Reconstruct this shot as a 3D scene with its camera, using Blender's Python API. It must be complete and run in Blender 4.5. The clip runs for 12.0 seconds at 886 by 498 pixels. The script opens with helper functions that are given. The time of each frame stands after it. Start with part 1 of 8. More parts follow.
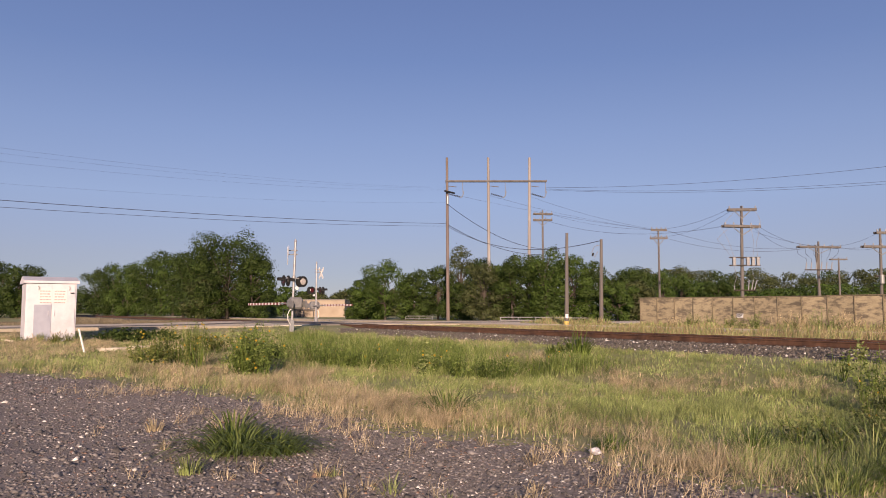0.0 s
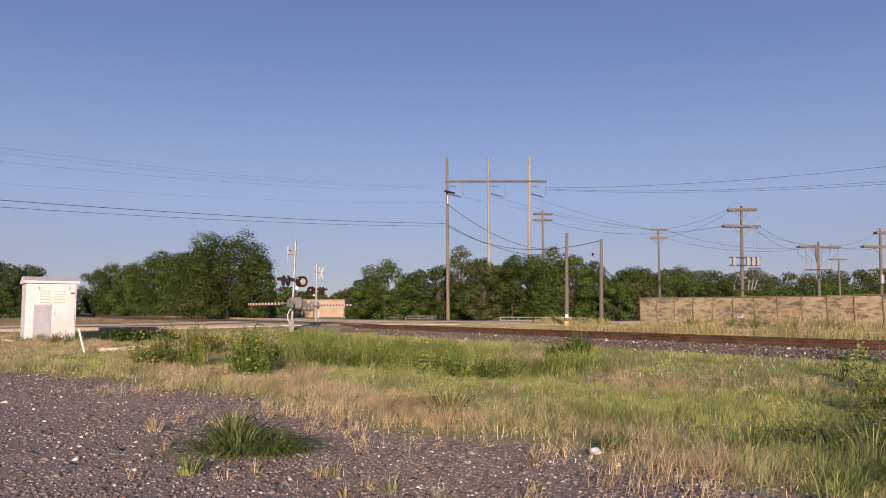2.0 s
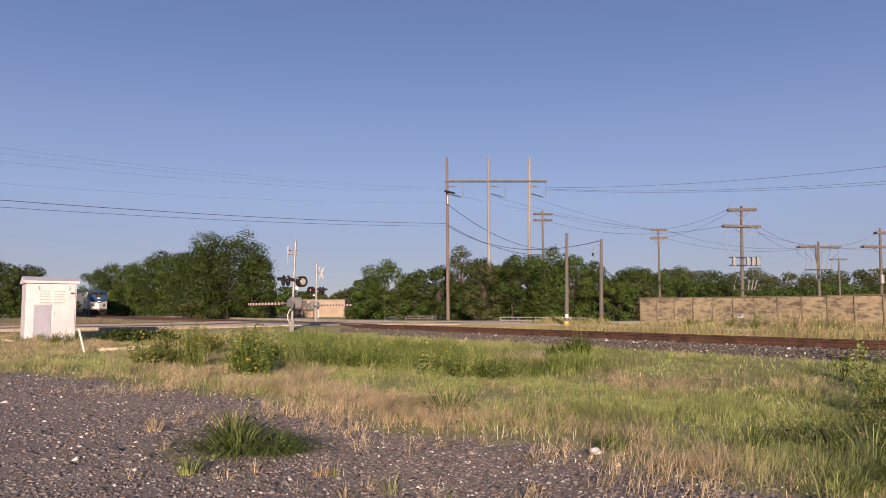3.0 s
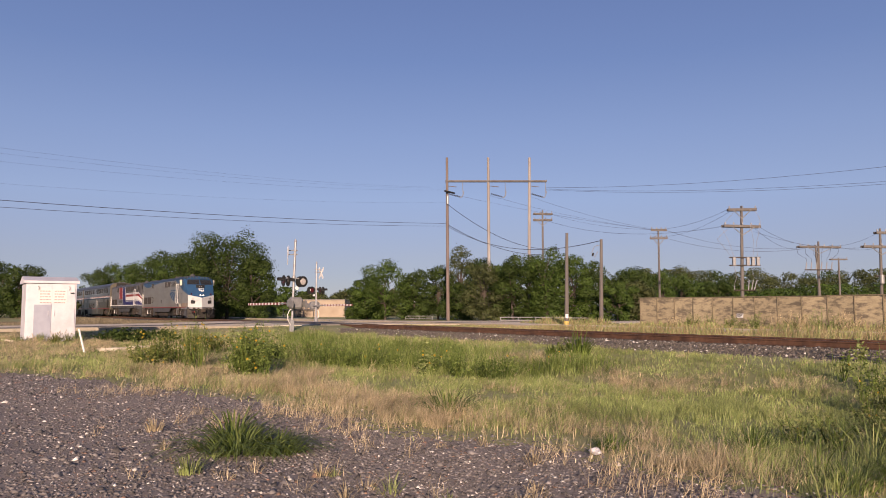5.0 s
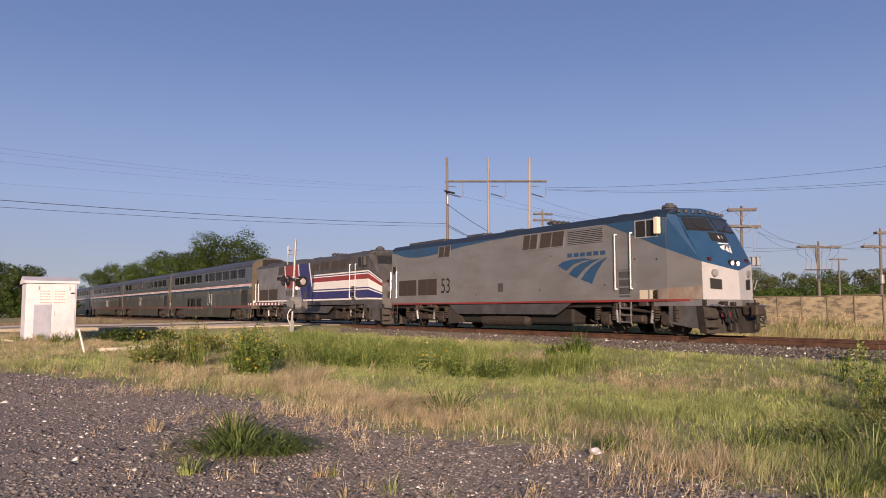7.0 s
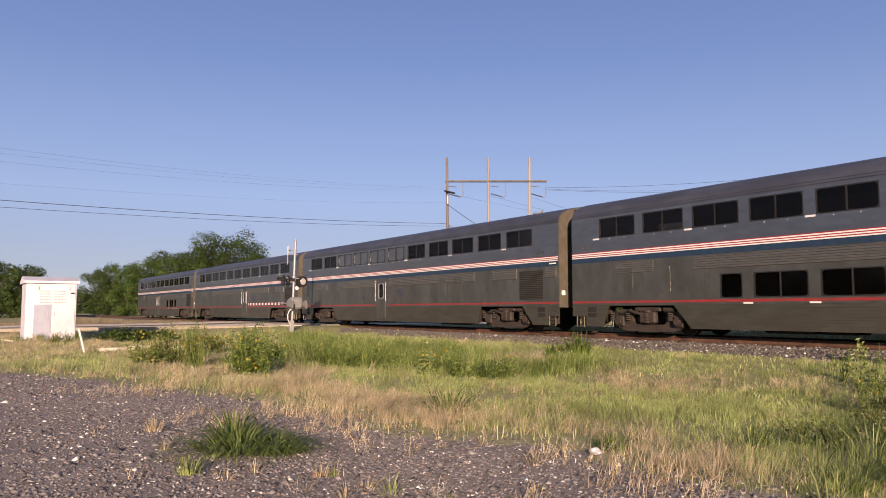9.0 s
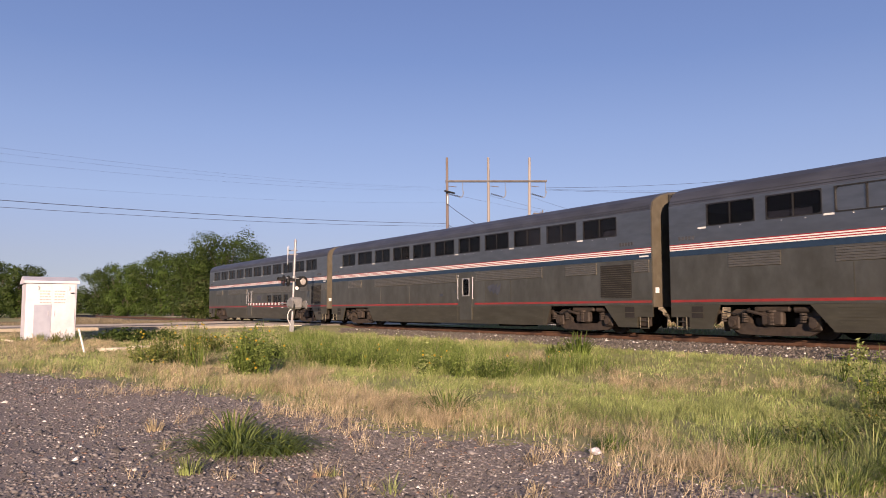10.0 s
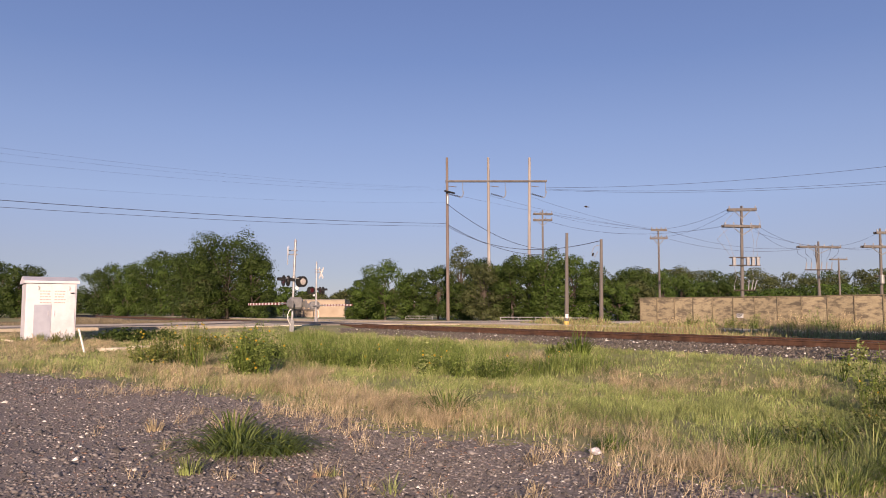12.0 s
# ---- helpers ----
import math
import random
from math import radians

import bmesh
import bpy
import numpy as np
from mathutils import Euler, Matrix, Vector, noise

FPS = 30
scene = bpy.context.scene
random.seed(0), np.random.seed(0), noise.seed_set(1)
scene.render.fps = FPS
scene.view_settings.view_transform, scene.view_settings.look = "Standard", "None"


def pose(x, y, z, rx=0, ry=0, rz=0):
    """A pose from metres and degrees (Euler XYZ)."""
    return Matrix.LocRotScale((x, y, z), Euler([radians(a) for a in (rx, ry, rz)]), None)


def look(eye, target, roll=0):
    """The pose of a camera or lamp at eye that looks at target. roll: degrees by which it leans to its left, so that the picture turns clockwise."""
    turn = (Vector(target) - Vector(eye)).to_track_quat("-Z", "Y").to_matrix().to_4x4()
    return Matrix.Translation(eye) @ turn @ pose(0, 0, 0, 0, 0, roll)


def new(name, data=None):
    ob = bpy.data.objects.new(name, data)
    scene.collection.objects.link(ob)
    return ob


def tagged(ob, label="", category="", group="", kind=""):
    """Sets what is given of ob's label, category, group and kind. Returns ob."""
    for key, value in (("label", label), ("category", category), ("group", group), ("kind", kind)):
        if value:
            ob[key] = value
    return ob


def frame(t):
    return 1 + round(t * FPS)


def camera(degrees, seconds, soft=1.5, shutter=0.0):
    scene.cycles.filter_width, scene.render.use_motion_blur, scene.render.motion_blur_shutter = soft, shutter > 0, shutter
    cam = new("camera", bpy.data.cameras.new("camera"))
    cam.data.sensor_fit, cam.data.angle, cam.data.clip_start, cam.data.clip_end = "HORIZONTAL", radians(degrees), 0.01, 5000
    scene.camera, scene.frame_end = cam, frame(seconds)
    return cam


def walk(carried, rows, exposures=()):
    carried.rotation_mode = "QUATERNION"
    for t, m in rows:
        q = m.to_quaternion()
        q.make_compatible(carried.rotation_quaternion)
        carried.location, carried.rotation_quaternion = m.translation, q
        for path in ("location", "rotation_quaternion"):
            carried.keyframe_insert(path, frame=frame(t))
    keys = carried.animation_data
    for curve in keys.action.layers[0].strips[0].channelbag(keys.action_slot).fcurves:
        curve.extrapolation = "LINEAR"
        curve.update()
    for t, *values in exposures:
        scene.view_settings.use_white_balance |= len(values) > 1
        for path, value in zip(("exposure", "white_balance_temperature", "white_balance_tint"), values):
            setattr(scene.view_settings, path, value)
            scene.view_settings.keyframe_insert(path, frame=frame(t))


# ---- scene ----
# The track runs straight; s counts metres along it in the direction of travel, n metres across it from the camera.
HEADING = -56.913
AX = Vector((math.cos(radians(HEADING)), math.sin(radians(HEADING)), 0))
NX = Vector((-AX.y, AX.x, 0))
RAIL = 0.718          # height of the rail's top
TRACK = 21.155        # the track's centre line, in n
EYE = 1.55


def W(s, n, z=0.0):
    return AX * s + NX * n + Vector((0, 0, z))


def track_pose(s, n, z, turn=0.0):
    p = W(s, n, z)
    return pose(p.x, p.y, p.z, 0, 0, HEADING + turn)


# ---- camera: on a tripod, it stands still ----
cam = camera(60.58, 12.0, soft=0.92, shutter=0.03)
stand = look((0, 0, EYE), (0, 100, EYE + 100 * math.tan(0.08093)))
walk(cam, [(0.0, stand), (12.0, stand)], exposures=[(0.0, 0.33, 6700, 32), (7.2, 0.33, 6700, 32), (8.9, 0.55, 6700, 32), (10.9, 0.57, 6700, 32), (11.6, 0.55, 6700, 32), (12.0, 0.45, 6700, 32)])

# ---- daylight: an early sun, low and straight behind the camera ----
SUN_AZ, SUN_EL = 1.2, 13.0
sun_way = Vector((math.sin(radians(SUN_AZ)) * math.cos(radians(SUN_EL)), -math.cos(radians(SUN_AZ)) * math.cos(radians(SUN_EL)), math.sin(radians(SUN_EL))))
world = bpy.data.worlds.new("world")
scene.world = world
world.use_nodes = True
wn = world.node_tree.nodes
sky = wn.new("ShaderNodeTexSky")
sky.sky_type, sky.sun_disc = "NISHITA", False
sky.sun_elevation, sky.sun_rotation = radians(SUN_EL), math.atan2(sun_way.x, sun_way.y)
sky.altitude = 900
sky.air_density, sky.dust_density, sky.ozone_density = 0.85, 0.0, 3.4
# morning haze: pale and grey at the horizon, thinning upwards
up_way, split, haze, full, veil = wn.new("ShaderNodeTexCoord"), wn.new("ShaderNodeSeparateXYZ"), wn.new("ShaderNodeValToRGB"), wn.new("ShaderNodeVectorMath"), wn.new("ShaderNodeMix")
for i, (at, c) in enumerate(((0.0, (0.42, 0.42, 0.46)), (0.07, (0.53, 0.565, 0.61)), (0.144, (0.54, 0.735, 0.94)), (0.224, (0.43, 0.645, 0.94)), (0.317, (0.29, 0.49, 0.84)), (0.40, (0.24, 0.41, 0.76)), (0.6, (0.15, 0.25, 0.45)), (1.0, (0.10, 0.155, 0.27)))):
    stop = haze.color_ramp.elements[i] if i < 2 else haze.color_ramp.elements.new(at)
    stop.position, stop.color = at, (*c, 1)
full.operation = "SCALE"
full.inputs["Scale"].default_value = 6.0
veil.data_type = "RGBA"
veil.inputs[0].default_value = 0.6
ln_w = world.node_tree.links
ln_w.new(up_way.outputs["Generated"], split.inputs[0])
ln_w.new(split.outputs["Z"], haze.inputs[0])
ln_w.new(haze.outputs[0], full.inputs[0])
ln_w.new(sky.outputs[0], veil.inputs[6])
ln_w.new(full.outputs[0], veil.inputs[7])
ln_w.new(veil.outputs[2], wn["Background"].inputs[0])
wn["Background"].inputs[1].default_value = 0.08
sun = new("sun", bpy.data.lights.new("sun", "SUN"))
sun.data.energy, sun.data.angle, sun.data.color = 5.0, radians(0.5), (1.0, 0.835, 0.575)
sun.matrix_world = look(sun_way * 50, (0, 0, 0))


# ---- materials ----
def mat(name, c1, c2=None, rough=0.8, metal=0.0, grain=20.0, stain=None, stain_scale=0.6, stain_at=0.55, bump=0.0, bump_scale=60.0, vary=0.0, stretch=(1, 1, 1), space="Object", spec=0.5, soft_stain=0.15, island=0.0):
    """A surface of two tones mixed by fine noise, with larger stains, a fine relief and a change of tone from piece to piece."""
    m = bpy.data.materials.new(name)
    m.use_nodes = True
    t, ln = m.node_tree.nodes, m.node_tree.links
    b = t["Principled BSDF"]
    b.inputs["Roughness"].default_value, b.inputs["Metallic"].default_value = rough, metal
    b.inputs["Specular IOR Level"].default_value = spec
    co = t.new("ShaderNodeTexCoord")
    mp = t.new("ShaderNodeMapping")
    mp.inputs["Scale"].default_value = stretch
    ln.new(co.outputs[space], mp.inputs[0])
    if vary:
        # each piece takes its own stretch of the pattern
        inf, sc = t.new("ShaderNodeObjectInfo"), t.new("ShaderNodeVectorMath")
        sc.operation = "SCALE"
        sc.inputs[0].default_value = (61, 47, 83)
        ln.new(inf.outputs["Random"], sc.inputs["Scale"])
        ln.new(sc.outputs[0], mp.inputs["Location"])
    n1 = t.new("ShaderNodeTexNoise")
    n1.inputs["Scale"].default_value, n1.inputs["Detail"].default_value = grain, 6
    ln.new(mp.outputs[0], n1.inputs["Vector"])
    r1 = t.new("ShaderNodeValToRGB")
    r1.color_ramp.elements[0].position, r1.color_ramp.elements[1].position = 0.3, 0.7
    r1.color_ramp.elements[0].color = (*c1, 1)
    r1.color_ramp.elements[1].color = (*(c2 or c1), 1)
    ln.new(n1.outputs[0], r1.inputs[0])
    out = r1.outputs[0]
    if stain:
        n2 = t.new("ShaderNodeTexNoise")
        n2.inputs["Scale"].default_value, n2.inputs["Detail"].default_value = stain_scale, 8
        n2.inputs["Roughness"].default_value = 0.65
        ln.new(mp.outputs[0], n2.inputs["Vector"])
        r2 = t.new("ShaderNodeValToRGB")
        r2.color_ramp.elements[0].position, r2.color_ramp.elements[1].position = stain_at - soft_stain, stain_at + soft_stain
        ln.new(n2.outputs[0], r2.inputs[0])
        mx = t.new("ShaderNodeMix")
        mx.data_type = "RGBA"
        ln.new(r2.outputs[0], mx.inputs[0])
        ln.new(out, mx.inputs[6])
        mx.inputs[7].default_value = (*stain, 1)
        out = mx.outputs[2]
    if vary or island:
        src = t.new("ShaderNodeNewGeometry").outputs["Random Per Island"] if island else t.new("ShaderNodeObjectInfo").outputs["Random"]
        rg = t.new("ShaderNodeMapRange")
        k = island or vary
        rg.inputs["To Min"].default_value, rg.inputs["To Max"].default_value = 1 - k, 1 + k
        ln.new(src, rg.inputs["Value"])
        hs = t.new("ShaderNodeHueSaturation")
        ln.new(rg.outputs[0], hs.inputs["Value"])
        ln.new(out, hs.inputs["Color"])
        out = hs.outputs[0]
    ln.new(out, b.inputs["Base Color"])
    if bump:
        n3 = t.new("ShaderNodeTexNoise")
        n3.inputs["Scale"].default_value, n3.inputs["Detail"].default_value = bump_scale, 5
        ln.new(mp.outputs[0], n3.inputs["Vector"])
        bp = t.new("ShaderNodeBump")
        bp.inputs["Strength"].default_value, bp.inputs["Distance"].default_value = bump, 0.02
        ln.new(n3.outputs[0], bp.inputs["Height"])
        ln.new(bp.outputs[0], b.inputs["Normal"])
    return m


def leaf_mat(name, c1, c2, c3, through_light=0.35, rough=0.55, clump=0.7, swing=0.3, fine=0.0):
    """Leaves and blades: the tone changes from piece to piece, and light comes through."""
    m = bpy.data.materials.new(name)
    m.use_nodes = True
    t, ln = m.node_tree.nodes, m.node_tree.links
    b = t["Principled BSDF"]
    b.inputs["Roughness"].default_value, b.inputs["Specular IOR Level"].default_value = rough, 0.25
    g = t.new("ShaderNodeNewGeometry")
    r = t.new("ShaderNodeValToRGB")
    r.color_ramp.elements[0].color, r.color_ramp.elements[1].color = (*c1, 1), (*c3, 1)
    e = r.color_ramp.elements.new(0.5)
    e.color = (*c2, 1)
    ln.new(g.outputs["Random Per Island"], r.inputs[0])
    n = t.new("ShaderNodeTexNoise")
    n.inputs["Scale"].default_value, n.inputs["Detail"].default_value = clump, 3
    co = t.new("ShaderNodeTexCoord")
    ln.new(co.outputs["Object"], n.inputs["Vector"])
    rg = t.new("ShaderNodeMapRange")
    rg.inputs["From Min"].default_value, rg.inputs["From Max"].default_value = 0.3, 0.7
    rg.inputs["To Min"].default_value, rg.inputs["To Max"].default_value = 1 - swing, 1 + swing
    ln.new(n.outputs[0], rg.inputs["Value"])
    hs = t.new("ShaderNodeHueSaturation")
    tone = rg.outputs[0]
    if fine:
        # tufts a hand's width across differ from one another
        n2, r2, mul = t.new("ShaderNodeTexNoise"), t.new("ShaderNodeMapRange"), t.new("ShaderNodeMath")
        n2.inputs["Scale"].default_value, n2.inputs["Detail"].default_value = 5.5, 2
        ln.new(co.outputs["Object"], n2.inputs["Vector"])
        r2.inputs["From Min"].default_value, r2.inputs["From Max"].default_value = 0.34, 0.66
        r2.inputs["To Min"].default_value, r2.inputs["To Max"].default_value = 1 - fine, 1 + fine
        ln.new(n2.outputs[0], r2.inputs["Value"])
        mul.operation = "MULTIPLY"
        ln.new(tone, mul.inputs[0])
        ln.new(r2.outputs[0], mul.inputs[1])
        tone = mul.outputs[0]
    ln.new(tone, hs.inputs["Value"])
    ln.new(r.outputs[0], hs.inputs["Color"])
    ln.new(hs.outputs[0], b.inputs["Base Color"])
    tr = t.new("ShaderNodeBsdfTranslucent")
    ln.new(hs.outputs[0], tr.inputs[0])
    mx = t.new("ShaderNodeMixShader")
    mx.inputs[0].default_value = through_light
    ln.new(b.outputs[0], mx.inputs[1])
    ln.new(tr.outputs[0], mx.inputs[2])
    ln.new(mx.outputs[0], t["Material Output"].inputs[0])
    return m


def glass_mat(name, tint, gloss=0.12):
    m = bpy.data.materials.new(name)
    m.use_nodes = True
    t, ln = m.node_tree.nodes, m.node_tree.links
    tr = t.new("ShaderNodeBsdfTransparent")
    tr.inputs[0].default_value = (*tint, 1)
    gl = t.new("ShaderNodeBsdfGlossy")
    gl.inputs["Roughness"].default_value = 0.08
    gl.inputs[0].default_value = (0.8, 0.74, 0.7, 1)
    fr = t.new("ShaderNodeFresnel")
    fr.inputs[0].default_value = 1.3
    mx = t.new("ShaderNodeMixShader")
    ln.new(fr.outputs[0], mx.inputs[0])
    ln.new(tr.outputs[0], mx.inputs[1])
    ln.new(gl.outputs[0], mx.inputs[2])
    ln.new(mx.outputs[0], t["Material Output"].inputs[0])
    return m


def glow_mat(name, colour, power):
    m = mat(name, colour, rough=0.3)
    b = m.node_tree.nodes["Principled BSDF"]
    b.inputs["Emission Color"].default_value, b.inputs["Emission Strength"].default_value = (*colour, 1), power
    return m


M_STEEL = mat("stainless steel", (0.203, 0.204, 0.2), (0.258, 0.258, 0.25), rough=0.33, metal=0.9, grain=3, stain=(0.2, 0.194, 0.182), stain_scale=0.7, stain_at=0.6, bump=0.05, bump_scale=6, stretch=(0.6, 1, 2.0))
M_STEEL_MID = mat("road-dusted stainless steel", (0.143, 0.14, 0.118), (0.195, 0.19, 0.162), rough=0.42, metal=0.75, grain=3, stain=(0.11, 0.104, 0.083), stain_scale=1.0, stain_at=0.56, bump=0.05, bump_scale=6, stretch=(0.9, 1, 0.5))
# lighter than the side around it, for the highlights along the ribs
M_RIB = mat("fluted steel with rib highlights in its colour", (0.218, 0.196, 0.16), (0.275, 0.25, 0.206), rough=0.35, metal=0.8, grain=5)
M_STRIPE = mat("deep red stripe paint", (0.288, 0.016, 0.0192), (0.352, 0.024, 0.024), rough=0.4, grain=6)
M_STEEL_LOW = mat("dusty stainless steel", (0.112, 0.103, 0.075), (0.152, 0.14, 0.103), rough=0.5, metal=0.75, grain=3, stain=(0.118, 0.107, 0.079), stain_scale=1.4, stain_at=0.6, bump=0.06, bump_scale=8, stretch=(0.5, 1, 2.0))
M_ROOF = mat("weathered roof steel", (0.0763, 0.0837, 0.107), (0.116, 0.125, 0.149), rough=0.5, metal=0.5, grain=2.5, stain=(0.0614, 0.0651, 0.0744), stain_scale=0.5, stain_at=0.6, stretch=(0.4, 1, 1))
M_END = mat("dirty tan car end", (0.0952, 0.0816, 0.0598), (0.139, 0.121, 0.0896), rough=0.7, metal=0.15, grain=4, stain=(0.0952, 0.0748, 0.0476), stain_scale=1.2, stain_at=0.55)
M_WHITE = mat("white stripe paint", (0.688, 0.672, 0.64), (0.744, 0.728, 0.696), rough=0.4, grain=6)
M_RED = mat("red stripe paint", (0.256, 0.0224, 0.024), (0.32, 0.0336, 0.0304), rough=0.45, grain=6, stain=(0.16, 0.04, 0.032), stain_scale=1.3, stain_at=0.55)
M_BLUE = mat("dark blue stripe paint", (0.0112, 0.0288, 0.056), (0.0192, 0.0424, 0.08), rough=0.45, grain=6)
M_GASKET = mat("black rubber gasket", (0.012, 0.012, 0.012), (0.024, 0.0224, 0.0208), rough=0.6)
M_GLASS = glass_mat("tinted window glass", (0.5, 0.44, 0.41))
M_INSIDE = mat("dim interior lining", (0.24, 0.16, 0.128), (0.336, 0.24, 0.2), rough=0.8, grain=2)
M_IRON = mat("grimy cast steel", (0.0288, 0.0219, 0.0173), (0.0605, 0.0472, 0.0369), rough=0.75, metal=0.2, grain=9, stain=(0.0691, 0.049, 0.0346), stain_scale=2.5, stain_at=0.6, bump=0.3, bump_scale=30)
M_BLACK = mat("black underframe", (0.0115, 0.0102, 0.00896), (0.0224, 0.0192, 0.0166), rough=0.8, grain=8)
M_SILVER = mat("silver grey locomotive paint", (0.212, 0.21, 0.206), (0.272, 0.268, 0.26), rough=0.38, metal=0.35, grain=1.2, stain=(0.19, 0.175, 0.155), stain_scale=1.3, stain_at=0.6, stretch=(0.35, 1, 1.0), bump=0.02, bump_scale=3)
M_LBLUE = mat("locomotive blue paint", (0.016, 0.06, 0.136), (0.024, 0.08, 0.168), rough=0.4, grain=2, stain=(0.024, 0.048, 0.08), stain_scale=1.0, stain_at=0.62)
M_NAVY = mat("deep violet blue paint", (0.02, 0.02, 0.104), (0.028, 0.028, 0.136), rough=0.4, grain=3)
M_LDARK = mat("dark grey roof paint", (0.056, 0.056, 0.06), (0.088, 0.088, 0.092), rough=0.55, grain=3, stain=(0.04, 0.036, 0.032), stain_scale=1.2, stain_at=0.55)
M_LGREY = mat("mid grey locomotive paint", (0.16, 0.16, 0.168), (0.208, 0.208, 0.216), rough=0.45, metal=0.2, grain=1.5, stain=(0.112, 0.104, 0.096), stain_scale=0.9, stain_at=0.6)
M_NOSE = mat("pale silver nose paint", (0.37, 0.375, 0.385), (0.44, 0.445, 0.45), rough=0.35, grain=2, stain=(0.33, 0.315, 0.29), stain_scale=2.0, stain_at=0.64)
M_GRILLE = mat("brown black grille", (0.036, 0.028, 0.024), (0.064, 0.048, 0.04), rough=0.7, grain=15)
M_CHROME = mat("polished grab rail", (0.7, 0.68, 0.64), (0.8, 0.78, 0.75), rough=0.25, metal=0.9)
M_LAMP = glow_mat("headlight lens, lit", (1.0, 0.93, 0.8), 1.0)
M_RAIL = mat("rusty rail steel", (0.116, 0.0578, 0.034), (0.177, 0.0918, 0.0544), rough=0.75, metal=0.2, grain=7, stain=(0.0544, 0.0286, 0.0204), stain_scale=2)
M_APRON = mat("brown grey apron paint", (0.0374, 0.0326, 0.0278), (0.055, 0.0475, 0.0405), rough=0.6, grain=2, stain=(0.044, 0.0352, 0.0286), stain_scale=1.5)
M_RAILTOP = mat("worn rail head", (0.128, 0.088, 0.068), (0.192, 0.144, 0.112), rough=0.4, metal=0.7, grain=8, stretch=(0.2, 1, 1))
M_TIE = mat("weathered wooden tie", (0.036, 0.0264, 0.0208), (0.072, 0.0544, 0.0416), rough=0.9, grain=10, stretch=(1, 0.15, 1), vary=0.25)
M_BALLAST = mat("grey ballast stone", (0.1, 0.086, 0.074), (0.185, 0.16, 0.138), rough=0.9, grain=9, island=0.38)
M_GRAVEL = mat("dark lot gravel stone", (0.095, 0.086, 0.085), (0.225, 0.204, 0.196), rough=0.9, grain=14, island=0.6)
M_CONCRETE = mat("pale road concrete", (0.74, 0.65, 0.51), (0.82, 0.73, 0.59), rough=1.0, spec=0.1, grain=3, stain=(0.66, 0.56, 0.43), stain_scale=0.4)
M_ASPHALT = mat("worn asphalt", (0.153, 0.137, 0.122), (0.216, 0.194, 0.171), rough=1.0, spec=0.1, grain=12, stain=(0.243, 0.221, 0.194), stain_scale=0.5)
M_PANEL = mat("stained precast concrete", (0.376, 0.308, 0.192), (0.456, 0.38, 0.248), rough=0.9, grain=7, stain=(0.16, 0.132, 0.096), stain_scale=1.6, stain_at=0.53, soft_stain=0.08, bump=0.5, bump_scale=14, stretch=(1.0, 1, 2.6), vary=0.12, space="Object")
M_POLE = mat("weathered pole timber", (0.108, 0.098, 0.092), (0.178, 0.164, 0.154), rough=0.9, grain=7, stretch=(1, 1, 0.06), stain=(0.105, 0.085, 0.072), stain_scale=1.2, stain_at=0.6, bump=0.4, bump_scale=18)
M_POLE_PALE = mat("sun-bleached pole timber", (0.26, 0.243, 0.232), (0.4, 0.378, 0.362), rough=0.9, grain=8, stretch=(1, 1, 0.08), stain=(0.19, 0.155, 0.138), stain_scale=1.0, stain_at=0.58, bump=0.4, bump_scale=18)
M_WIRE = mat("black cable", (0.024, 0.0256, 0.032), (0.04, 0.04, 0.048), rough=0.7)
M_GALV = mat("galvanised steel", (0.264, 0.264, 0.264), (0.36, 0.36, 0.352), rough=0.5, metal=0.5, grain=10)
M_PORC = mat("grey porcelain", (0.208, 0.208, 0.216), (0.288, 0.288, 0.288), rough=0.35)
M_BOXWHITE = mat("chalky white enamel", (0.6, 0.585, 0.63), (0.68, 0.665, 0.7), rough=0.6, grain=3, stain=(0.5, 0.46, 0.49), stain_scale=1.0, stain_at=0.62)
M_BOXPATCH = mat("faded grey paint patch", (0.33, 0.345, 0.42), (0.39, 0.405, 0.475), rough=0.7, grain=3)
M_SIGNTEXT = mat("faded print", (0.36, 0.29, 0.28), (0.45, 0.37, 0.36), rough=0.8)
M_SIGNWHITE = mat("white sign face", (0.688, 0.68, 0.664), (0.72, 0.712, 0.696), rough=0.6)
M_ALU = mat("dull aluminium paint", (0.29, 0.292, 0.3), (0.38, 0.38, 0.385), rough=0.5, metal=0.3, grain=6)
M_BLACKP = mat("flat black paint", (0.0096, 0.0096, 0.0096), (0.016, 0.016, 0.016), rough=0.7)
M_LENS = mat("dark red signal lens", (0.048, 0.0048, 0.0064), (0.072, 0.008, 0.008), rough=0.2)
M_BARK = mat("tree bark", (0.056, 0.044, 0.0336), (0.104, 0.084, 0.068), rough=0.95, grain=8, stretch=(1, 1, 0.2), bump=0.6, bump_scale=20)
M_STUCCO = mat("beige stucco", (0.368, 0.3, 0.228), (0.432, 0.356, 0.276), rough=0.9, grain=4, stain=(0.32, 0.256, 0.192), stain_scale=0.5)
M_LEAF_A = leaf_mat("tree leaves", (0.0352, 0.0608, 0.0128), (0.048, 0.08, 0.0168), (0.0656, 0.1, 0.0224), swing=0.42, clump=0.55)
M_LEAF_B = leaf_mat("fresh green leaves", (0.05, 0.088, 0.016), (0.066, 0.114, 0.021), (0.09, 0.142, 0.029), swing=0.42, clump=0.55)
M_LEAF_C = leaf_mat("dull olive leaves", (0.068, 0.0848, 0.0296), (0.088, 0.107, 0.0392), (0.114, 0.131, 0.0512), swing=0.42, clump=0.55)
